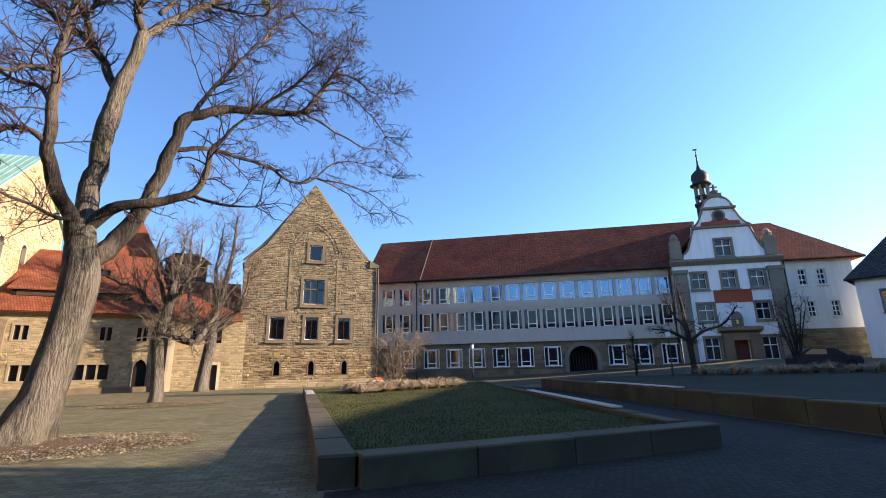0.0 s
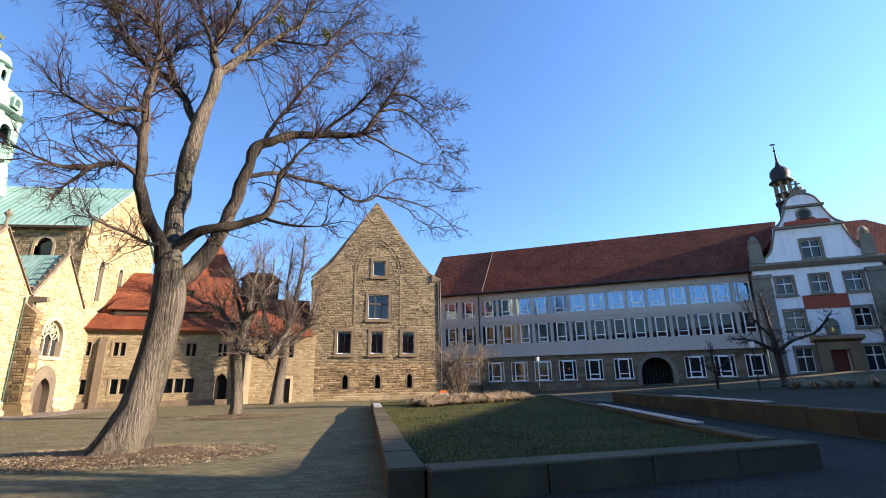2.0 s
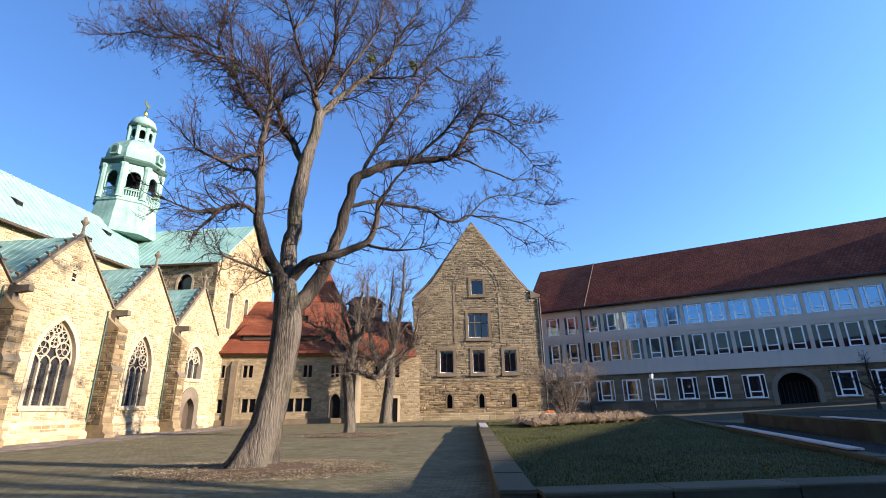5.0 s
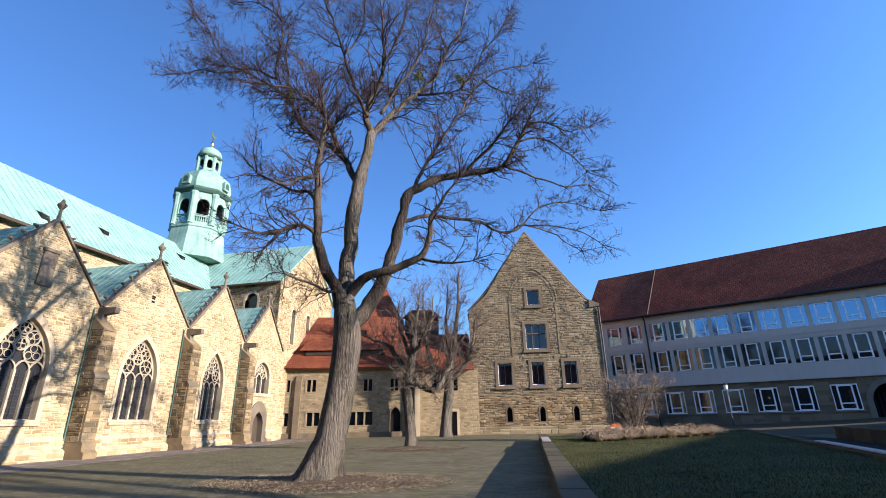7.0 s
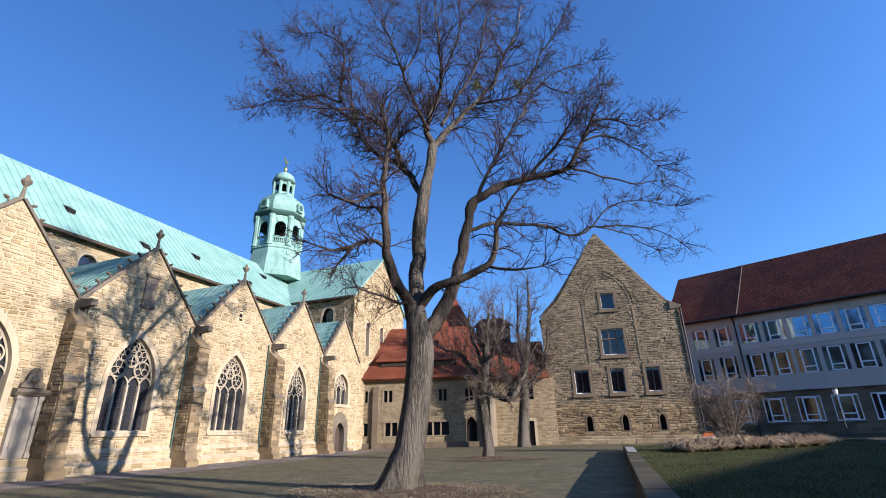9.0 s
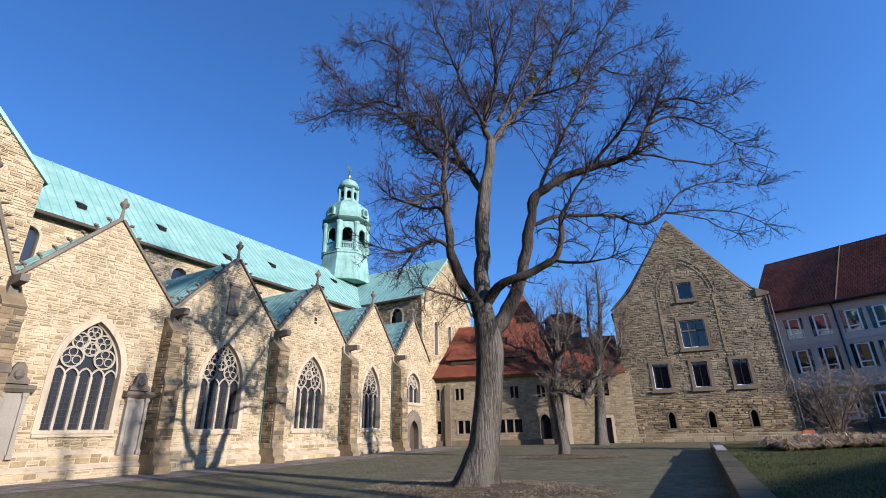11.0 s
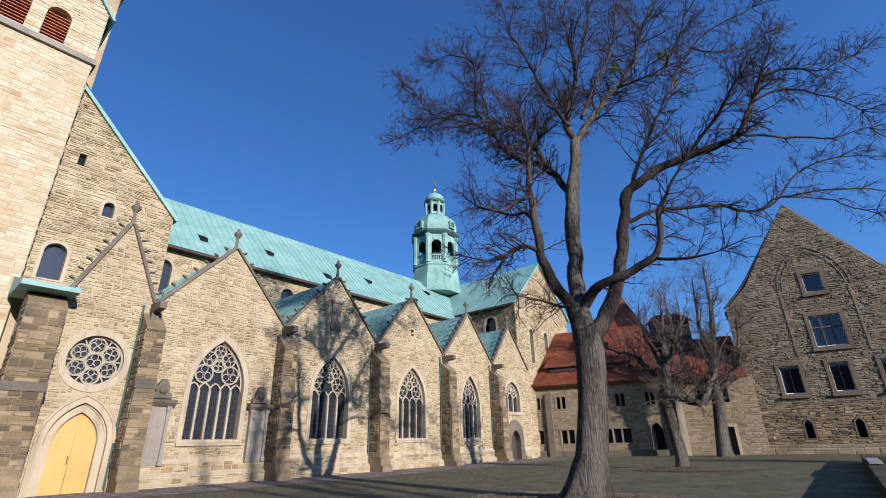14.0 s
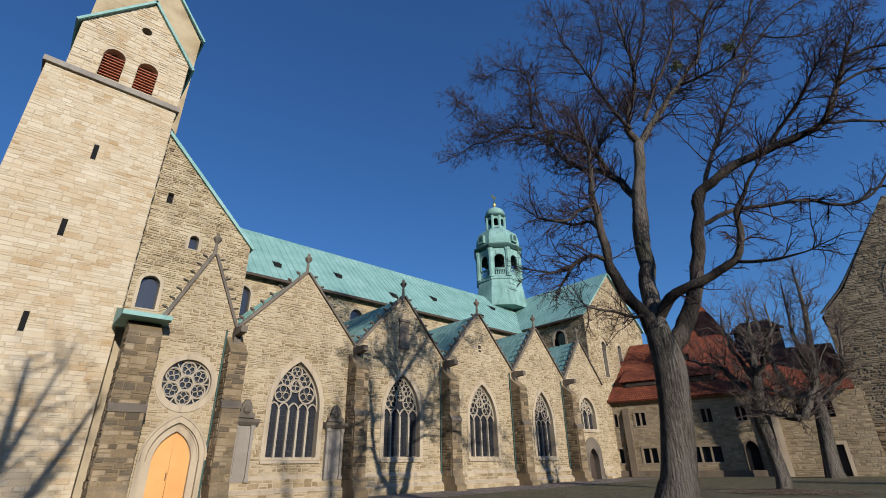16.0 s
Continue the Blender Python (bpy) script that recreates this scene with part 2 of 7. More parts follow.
M_TOWER = material("tower_limestone", [(0.285, 0.195, 0.09), (0.375, 0.305, 0.19), (0.415, 0.35, 0.235), (0.445, 0.385, 0.27)], island=0.42, bump=0.4, stain=(0.36, 0.24, 0.11), stain_amount=0.35)
M_TOWER_MORTAR = material("tower_mortar", [(0.31, 0.25, 0.16), (0.38, 0.315, 0.21)], bump=0.3)
M_PALE_SLAB = material("pale_slab_stone", [(0.058, 0.048, 0.028), (0.105, 0.088, 0.054)], bump=0.5, obj_random=0.5, stain=(0.07, 0.07, 0.035), stain_amount=0.5)
M_SEATWALL = material("seat_wall_stone", [(0.036, 0.029, 0.018), (0.072, 0.057, 0.036)], bump=0.4, obj_random=0.5, stain=(0.08, 0.085, 0.04), stain_amount=0.6)
M_BRICKRED = material("red_brick_panel", [(0.28, 0.06, 0.035), (0.40, 0.10, 0.06)], bump=0.3, bump_scale=20)
M_CARPAINT = material("dark_blue_car_paint", [(0.008, 0.010, 0.016), (0.012, 0.015, 0.023)], rough=0.3, bump=0, specular=0.35)
M_RUBBER = material("tyre_rubber", [(0.012, 0.012, 0.012), (0.02, 0.02, 0.02)], rough=0.9, bump=0.1)
M_LAMPGLASS = material("lamp_glass", [(0.75, 0.75, 0.72), (0.8, 0.8, 0.78)], rough=0.3, bump=0)
M_ORANGE = material("orange_plastic", [(0.65, 0.14, 0.02), (0.75, 0.2, 0.04)], rough=0.5, bump=0)
M_GREENBALL = material("mistletoe_leaf", [(0.08, 0.10, 0.02), (0.17, 0.19, 0.05)], bump=0, island=0.5)


# ---- building helpers ----
class Mesh:
    """Collects vertices and faces of one part."""

    def __init__(self):
        self.v, self.f = [], []

    def add(self, verts, faces):
        o = len(self.v)
        self.v.extend(verts)
        self.f.extend(tuple(i + o for i in f) for f in faces)
        return self

    def box(self, x0, x1, y0, y1, z0, z1, taper=0.0):
        t = taper
        return self.add([(x0, y0, z0), (x1, y0, z0), (x1, y1, z0), (x0, y1, z0), (x0 + t, y0 + t, z1), (x1 - t, y0 + t, z1), (x1 - t, y1 - t, z1), (x0 + t, y1 - t, z1)],
                        [(3, 2, 1, 0), (4, 5, 6, 7), (0, 1, 5, 4), (1, 2, 6, 5), (2, 3, 7, 6), (3, 0, 4, 7)])

    def prism(self, loop, y0, y1):
        """A solid with the outline loop in (x, z), from depth y0 to y1."""
        k = len(loop)
        vs = [(x, y0, z) for x, z in loop] + [(x, y1, z) for x, z in loop]
        fs = [tuple(range(k)), tuple(range(2 * k - 1, k - 1, -1))] + [((i + 1) % k, i, i + k, (i + 1) % k + k) for i in range(k)]
        return self.add(vs, fs)

    def prism_x(self, loop, x0, x1):
        """A solid with the outline loop in (y, z), from x0 to x1."""
        k = len(loop)
        vs = [(x0, y, z) for y, z in loop] + [(x1, y, z) for y, z in loop]
        fs = [tuple(range(k)), tuple(range(2 * k - 1, k - 1, -1))] + [((i + 1) % k, i, i + k, (i + 1) % k + k) for i in range(k)]
        return self.add(vs, fs)

    def tube(self, pts, radii, n=6, closed=False):
        pts = [Vector(p) for p in pts]
        if not hasattr(radii, "__len__"):
            radii = [radii] * len(pts)
        rings = []
        for i, p in enumerate(pts):
            a, b = pts[i - 1] if i or closed else p, pts[(i + 1) % len(pts)] if i + 1 < len(pts) or closed else p
            d = (b - a).normalized() if (b - a).length > 1e-9 else Vector((0, 0, 1))
            side = d.cross(Vector((0.13, 0.31, 0.94)))
            side = side.normalized() if side.length > 1e-3 else Vector((1, 0, 0))
            other = d.cross(side)
            rings.append([tuple(p + radii[i] * (math.cos(2 * math.pi * k / n) * side + math.sin(2 * math.pi * k / n) * other)) for k in range(n)])
        vs = [v for ring in rings for v in ring]
        fs = []
        m = len(pts)
        for i in range(m if closed else m - 1):
            j = (i + 1) % m
            fs += [(i * n + k, i * n + (k + 1) % n, j * n + (k + 1) % n, j * n + k) for k in range(n)]
        if not closed:
            fs += [tuple(range(n - 1, -1, -1)), tuple((m - 1) * n + k for k in range(n))]
        return self.add(vs, fs)

    def lathe(self, profile, n, cx=0, cy=0, turn=0.0):
        vs = [(cx + r * math.cos(turn + 2 * math.pi * k / n), cy + r * math.sin(turn + 2 * math.pi * k / n), z) for r, z in profile for k in range(n)]
        m = len(profile)
        fs = [(i * n + k, i * n + (k + 1) % n, (i + 1) * n + (k + 1) % n, (i + 1) * n + k) for i in range(m - 1) for k in range(n)]
        fs += [tuple(range(n - 1, -1, -1)), tuple((m - 1) * n + k for k in range(n))]
        return self.add(vs, fs)

    def slab(self, a, b, c, d, thick):
        """A flat slab over the corners a, b, c, d (counter-clockwise from outside), thick towards the inside."""
        a, b, c, d = map(Vector, (a, b, c, d))
        nrm = (b - a).cross(d - a).normalized() * thick
        lo = [p - nrm for p in (a, b, c, d)]
        return self.add([tuple(p) for p in (a, b, c, d, *lo)], [(0, 1, 2, 3), (7, 6, 5, 4), (1, 0, 4, 5), (2, 1, 5, 6), (3, 2, 6, 7), (0, 3, 7, 4)])


def part(name, mesh, mat, parent=None, label="", kind="", smooth=False, uv=False):
    """Links a Mesh as one mesh object under a thing or a part."""
    data = bpy.data.meshes.new(name)
    data.from_pydata(mesh.v, [], mesh.f)
    data.materials.append(mat)
    if smooth:
        data.polygons.foreach_set("use_smooth", [True] * len(data.polygons))
    if uv:
        layer = data.uv_layers.new(name="UVMap")
        for p in data.polygons:
            n = p.normal
            side = Vector((0, 0, 1)).cross(n)
            side = side.normalized() if side.length > 0.05 else Vector((1, 0, 0))
            rise = n.cross(side)
            for li in p.loop_indices:
                c = data.vertices[data.loops[li].vertex_index].co
                layer.data[li].uv = (c.dot(side), c.dot(rise))
    data.update()
    ob = new(name, data)
    if parent is not None:
        ob.parent = parent
    return tagged(ob, label=label, kind=kind)


def thing(name, label, category, m=None, group="", kind=""):
    ob = new(name)
    ob.empty_display_size = 0.3
    if m is not None:
        ob.matrix_basis = m
    return tagged(ob, label, category, group, kind)


def pointed(cx, w, z0, z1, z2, n=10):
    """An opening with a pointed (or round) head: half width w, sill z0, springing z1, apex z2; counter-clockwise."""
    rise = z2 - z1
    r = (w * w + rise * rise) / (2 * w)
    c = w - r
    top = math.atan2(rise, -c)
    right = [(cx + c + r * math.cos(top * i / n), z1 + r * math.sin(top * i / n)) for i in range(n + 1)]
    left = [(2 * cx - x, z) for x, z in reversed(right[:-1])]
    return [(cx - w, z0), (cx + w, z0)] + right + left


def rect(x0, x1, z0, z1):
    return [(x0, z0), (x1, z0), (x1, z1), (x0, z1)]


def circle(cx, cz, r, n=32):
    return [(cx + r * math.cos(2 * math.pi * i / n), cz + r * math.sin(2 * math.pi * i / n)) for i in range(n)]


def pierced(outline, holes, y0, y1):
    """A wall panel with the outline in (x, z), with openings that go through it from y0 to y1."""
    bm = bmesh.new()
    edges, loops = [], [outline, *holes]
    for loop in loops:
        vs = [bm.verts.new((x, 0, z)) for x, z in loop]
        edges += [bm.edges.new((vs[i], vs[(i + 1) % len(vs)])) for i in range(len(vs))]
    bmesh.ops.triangle_fill(bm, use_beauty=True, use_dissolve=False, edges=edges, normal=(0, -1, 0))
    bm.verts.index_update()
    flat = [v.co.copy() for v in bm.verts]
    tris = [tuple(v.index for v in f.verts) for f in bm.faces]
    bm.free()
    k = len(flat)
    out = Mesh()
    vs = [(p.x, y0, p.z) for p in flat] + [(p.x, y1, p.z) for p in flat]
    fs = list(tris) + [tuple(i + k for i in reversed(t)) for t in tris]
    o = 0
    for loop in loops:
        m = len(loop)
        fs += [(o + i, o + (i + 1) % m, o + (i + 1) % m + k, o + i + k) for i in range(m)]
        o += m
    return out.add(vs, fs)


def spans(loops, z):
    """The stretches of the line at height z that lie inside the outline and outside its openings."""
    xs = []
    for loop in loops:
        for (xa, za), (xb, zb) in zip(loop, loop[1:] + loop[:1]):
            if (za <= z) != (zb <= z):
                xs.append(xa + (z - za) / (zb - za) * (xb - xa))
    xs.sort()
    return list(zip(xs[::2], xs[1::2]))


def masonry(outline, holes, y0, rng, height=0.24, length=0.45, proud=0.03, gap=0.014, even=False, zmin=None, zmax=None, rough=1.0):
    """Courses of single stones, each a chamfered block of its own, laid over the plane y0."""
    out = Mesh()
    z = min(p[1] for p in outline) if zmin is None else zmin
    top = max(p[1] for p in outline) if zmax is None else zmax
    loops = [outline, *holes]
    while z < top - 0.06:
        h = min(height * (1.0 if even else rng.uniform(0.62, 1.4)), top - z)
        low, high = spans(loops, z + 0.02), spans(loops, z + h - 0.02)
        both = [(max(a, c), min(b, d)) for a, b in low for c, d in high if min(b, d) - max(a, c) > 0.09]
        for a, b in both:
            x = a
            while x < b - 0.05:
                w = length * rng.uniform(0.5, 1.6)
                if b - x - w < 0.16:
                    w = b - x
                cut = rng.uniform(0.35, 0.65) if not even and h > height * 0.8 and rng.random() < 0.32 else 1.0
                for zl, zh in ((z, z + h * cut), (z + h * cut, z + h)):
                    if zh - zl < 0.03:
                        continue
                    g, e = gap, 0.014
                    p = y0 - proud * rng.uniform(0.4, 1.3)
                    q = min(rough * 0.03, 0.28 * (zh - zl)) if not even else 0.0
                    j = [rng.uniform(-0.3, 1.0) * q for _ in range(8)]
                    lean = [rng.uniform(-0.35, 0.35) * proud for _ in range(4)] if not even else [0] * 4
                    xa, xb, za, zb = x + g / 2, x + w - g / 2, zl + g / 2, zh - g / 2
                    out.add([(xa + j[0], y0, za + j[1]), (xb - j[2], y0, za + j[3]), (xb - j[4], y0, zb - j[5]), (xa + j[6], y0, zb - j[7]),
                             (xa + e + j[0], p + lean[0], za + e + j[1]), (xb - e - j[2], p + lean[1], za + e + j[3]), (xb - e - j[4], p + lean[2], zb - e - j[5]), (xa + e + j[6], p + lean[3], zb - e - j[7])],
                            [(4, 5, 6, 7), (0, 1, 5, 4), (1, 2, 6, 5), (2, 3, 7, 6), (3, 0, 4, 7)])
                x += w
        z += h
    return out


def band(inner, outer, y_front, y_back):
    """A dressed surround between two loops of equal length, with its reveal."""
    k = len(inner)
    m = Mesh()
    vs = [(x, y_front, z) for x, z in outer] + [(x, y_front, z) for x, z in inner] + [(x, y_back, z) for x, z in inner] + [(x, y_back, z) for x, z in outer]
    fs = []
    for i in range(k):
        j = (i + 1) % k
        fs += [(i, j, j + k, i + k), (i + k, j + k, j + 2 * k, i + 2 * k), (j, i, i + 3 * k, j + 3 * k)]
    return m.add(vs, fs)


# ---- ground ----
def ground_height(x, y):
    """The court rises gently away from the church's west end and towards the school."""
    xr = min(max(x, 0.0), 45.0)
    far = min(max(y - 16.0, 0.0), 60.0)
    return 0.008 * far + 0.0010 * xr * xr * min(1.0, max(0.0, y) / 36.0)


def raised_height(x, y):
    return 0.55 + 0.020 * (x - 12) + 0.011 * max(0.0, y - 5)


def ground_sheet():
    xs = [-2500, -800, -250, -120] + [-60 + 3 * i for i in range(48)] + [120, 250, 800, 2500]
    ys = [-2500, -800, -250, -120] + [-60 + 3 * i for i in range(52)] + [120, 250, 800, 2500]
    m = Mesh()
    vs = [(x, y, ground_height(x, y)) for y in ys for x in xs]
    k = len(xs)
    m.add(vs, [(j * k + i, j * k + i + 1, (j + 1) * k + i + 1, (j + 1) * k + i) for j in range(len(ys) - 1) for i in range(k - 1)])
    return tagged(part("ground", m, M_PAVE, uv=True), "grey-brown stone-paved court floor, worn and dusty", "ground", kind="structure")


ground_sheet()


def sheet(name, corners, height, mat, label, category, step=1.2, lift=0.0, kind="structure", skirt=0.0):
    """A sheet over a four-sided area, divided finely enough to follow height(x, y)."""
    a, b, c, d = [Vector(p) for p in corners]
    nu = max(2, int((b - a).length / step))
    nv = max(2, int((d - a).length / step))
    m = Mesh()
    vs = []
    for j in range(nv + 1):
        for i in range(nu + 1):
            u, v = i / nu, j / nv
            p = a * (1 - u) * (1 - v) + b * u * (1 - v) + c * u * v + d * (1 - u) * v
            edge = i in (0, nu) or j in (0, nv)
            vs.append((p.x, p.y, height(p.x, p.y) + lift - (skirt if edge else 0)))
    k = nu + 1
    m.add(vs, [(j * k + i, j * k + i + 1, (j + 1) * k + i + 1, (j + 1) * k + i) for j in range(nv) for i in range(nu)])
    return tagged(part(name, m, mat, uv=True), label, category, kind=kind)


LAWN = ((0.3, 7.8), (7.3, 9.2), (13.1, 41.5), (-1.05, 37.2))


def lawn_height(x, y):
    return 0.34 + 0.9 * ground_height(x, y) + 0.05 * noise.noise((x * 0.3, y * 0.3, 0))


lawn = sheet("lawn", LAWN, lawn_height, M_GRASS, "short green winter lawn inside the low stone wall", "lawn", step=0.6)
raised = sheet("raised_lawn", ((12.5, 4.0), (46, -6), (46, 28), (15.2, 32.2)), raised_height, M_TERRACE, "winter lawn on the raised terrace, brown soil tone darkened for shade", "lawn", step=1.5)


def seat_wall(start, end, h0, h1, label, width=0.55, block=1.95, seed=1):
    """A low wall of long sandstone blocks, each block a piece of its own, under thin slabs paler for the sky-lit top.
    """
    rng = random.Random(seed)
    a, b = Vector(start), Vector(end)
    way = (b - a).normalized()
    length = (b - a).length
    wall = thing("seat_wall", label, "stone wall", pose(a.x, a.y, 0, 0, 0, math.degrees(math.atan2(way.y, way.x))), group="seat walls", kind="structure")
    s = 0.0
    while s < length - 0.05:
        w = min(block * rng.uniform(0.9, 1.1), length - s)
        t = (s + w / 2) / length
        p = a + way * (s + w / 2)
        base = ground_height(p.x, p.y) - 0.3
        top = h0 + (h1 - h0) * t
        g = 0.012
        stone = Mesh()
        ch = 0.02
        loop = [(s + g, base), (s + w - g, base), (s + w - g, top - 0.05 - ch), (s + w - g - ch, top - 0.05), (s + g + ch, top - 0.05), (s + g, top - 0.05 - ch)]
        stone.prism(loop, -width / 2 + 0.012 + rng.uniform(-0.008, 0.008), width / 2 - 0.012)
        part("block", stone, M_SEATWALL, wall)
        # added thin paler lid stands in for the block's sky-lit top
        cop = Mesh()
        c2 = 0.018
        cross = [(-width / 2, top - 0.048), (width / 2, top - 0.048), (width / 2, top - c2), (width / 2 - c2, top), (-width / 2 + c2, top), (-width / 2, top - c2)]
        cop.prism_x(cross, s + g / 2, s + w - g / 2)
        part("coping_slab", cop, M_PALE_SLAB, wall)
        s += w
    return wall


seat_wall((0.27, 7.55), (-1.2, 37.0), 0.46, 0.64, "low sandstone seat wall along the lawn's paved side", seed=3)
seat_wall((0.56, 7.61), (7.9, 9.0), 0.46, 0.47, "low sandstone seat wall across the lawn's near end", seed=4)
seat_wall((7.55, 9.5), (13.3, 41.5), 0.46, 0.72, "low sandstone edging wall beside the ramped path", width=0.4, seed=5)
seat_wall((11.9, 3.0), (15.2, 32.4), 0.62, 0.98, "mossy sandstone retaining wall of the raised lawn", seed=6)


# ---- church ----
# local x runs along the nave, local y into the building, z up
church = thing("church", "large medieval limestone church with green copper roofs and gabled side chapels", "church", pose(-26, 0, 0, 0, 0, 90))
rng = random.Random(11)


def tracery_window(cx, w, z0, z1, z2, lights, y=0.0, deep=0.45):
    """A Gothic window with mullions, foiled tracery, lead grid and dressed surround."""
    inner, outer = pointed(cx, w, z0, z1, z2, 12), pointed(cx, w + 0.26, z0 - 0.2, z1, z2 + 0.36, 12)
    win = part("window", band(inner, outer, y - 0.045, y + deep), M_ASHLAR, church, "pointed tracery window with grey stone mullions and dark leaded glass")
    sill = Mesh().prism_x([(y - 0.14, z0 - 0.28), (y + deep, z0 - 0.28), (y + deep, z0 + 0.05), (y - 0.14, z0 - 0.16)], cx - w - 0.25, cx + w + 0.25)
    part("sill", sill, M_ASHLAR, win)
    part("pane", Mesh().prism(inner, y + deep - 0.03, y + deep), M_LEADED, win, "dark leaded glass")
    ym = y + deep - 0.14
    step = 2 * w / lights
    zs = z1 - 0.1
    for i in range(1, lights):
        x = cx - w + i * step
        part("mullion", Mesh().box(x - 0.055, x + 0.055, ym - 0.07, ym + 0.09, z0, zs), M_TRACERY, win)
    grid = Mesh()
    k = int((zs - z0) / 0.30)
    for i in range(1, k):
        z = z0 + i * (zs - z0) / k
        grid.box(cx - w, cx + w, ym + 0.05, ym + 0.075, z - 0.012, z + 0.012)
    for i in range(lights):
        x = cx - w + (i + 0.5) * step
        grid.box(x - 0.01, x + 0.01, ym + 0.05, ym + 0.075, z0, zs)
    part("lead_grid", grid, M_IRON, win, kind="stuff")
    tr = Mesh()
    flat = [(a, ym, b) for a, b in inner[2:]]
    tr.tube(flat, 0.07, 5)
    for i in range(lights):
        x = cx - w + (i + 0.5) * step
        hw = step / 2
        arc = pointed(x, hw, zs, zs, zs + hw * 1.35, 5)[2:]
        tr.tube([(a, ym, b) for a, b in arc], 0.05, 4)

    def foil(x, z, r, lobes, turn):
        tr.tube([(a, ym, b) for a, b in circle(x, z, r, 18)], 0.045, 4, closed=True)
        for q in range(lobes):
            an = turn + 2 * math.pi * q / lobes
            tr.tube([(a, ym + 0.02, b) for a, b in circle(x + 0.52 * r * math.cos(an), z + 0.52 * r * math.sin(an), 0.40 * r, 9)], 0.028, 3, closed=True)

    rise = z2 - zs
    r = w * 0.33
    foil(cx - w * 0.50, zs + rise * 0.33, r, 3, 1.57)
    foil(cx + w * 0.50, zs + rise * 0.33, r, 3, 1.57)
    foil(cx, zs + rise * 0.50, r * 0.72, 4, 0.78)
    foil(cx - w * 0.36, zs + rise * 0.63, r * 0.8, 3, 2.6)
    foil(cx + w * 0.36, zs + rise * 0.63, r * 0.8, 3, 0.5)
    foil(cx, zs + rise * 0.80, r * 0.66, 3, 1.57)
    part("tracery", tr, M_TRACERY, win)
    return outer


def plain_window(host, cx, w, z0, z1, z2, y, glass=None, mat=None, label="round-headed window in a dressed surround", edge=0.16, deep=0.35):
    inner, outer = pointed(cx, w, z0, z1, z2, 8), pointed(cx, w + edge, z0 - edge * 0.5, z1, z2 + edge, 8)
    win = part("window", band(inner, outer, y - 0.035, y + deep), mat or M_ASHLAR, host, label)
    part("pane", Mesh().prism(inner, y + deep - 0.03, y + deep), glass or M_LEADED, win, "dark glass")
    return outer


def crocket_verge(x0, z0, x1, z1, y, gable_part):
    """Coping of a gable's slope with a row of leafy crockets."""
    d = Vector((x1 - x0, 0, z1 - z0))
    length = d.length
    d.normalize()
    up = Vector((-d.z, 0, d.x)) * (1 if d.x > 0 else -1)
    cop = Mesh()
    a, b = Vector((x0, y, z0)), Vector((x1, y, z1))
    for off in (0,):
        cop.add([tuple(a + Vector((0, -0.16, 0))), tuple(b + Vector((0, -0.16, 0))), tuple(b + Vector((0, 0.3, 0))), tuple(a + Vector((0, 0.3, 0))),
                 tuple(a + up * 0.16 + Vector((0, -0.1, 0))), tuple(b + up * 0.16 + Vector((0, -0.1, 0))), tuple(b + up * 0.16 + Vector((0, 0.24, 0))), tuple(a + up * 0.16 + Vector((0, 0.24, 0)))],
                [(3, 2, 1, 0), (4, 5, 6, 7), (0, 1, 5, 4), (1, 2, 6, 5), (2, 3, 7, 6), (3, 0, 4, 7)])
    part("coping", cop, M_TRIM, gable_part)
    for i in range(7):
        p = a + d * (length * (i + 0.7) / 7.4) + up * 0.14 + Vector((0, 0.06, 0))
        m = Mesh()
        m.lathe([(0.05, 0), (0.06, 0.12), (0.13, 0.2), (0.12, 0.28), (0.03, 0.34)], 6)
        m.v = [(p.x + x + up.x * (z * 0.8), p.y + yy, p.z + up.z * z + d.z * 0.2 * z) for x, yy, z in m.v]
        part("crocket", m, M_TRIM, gable_part)


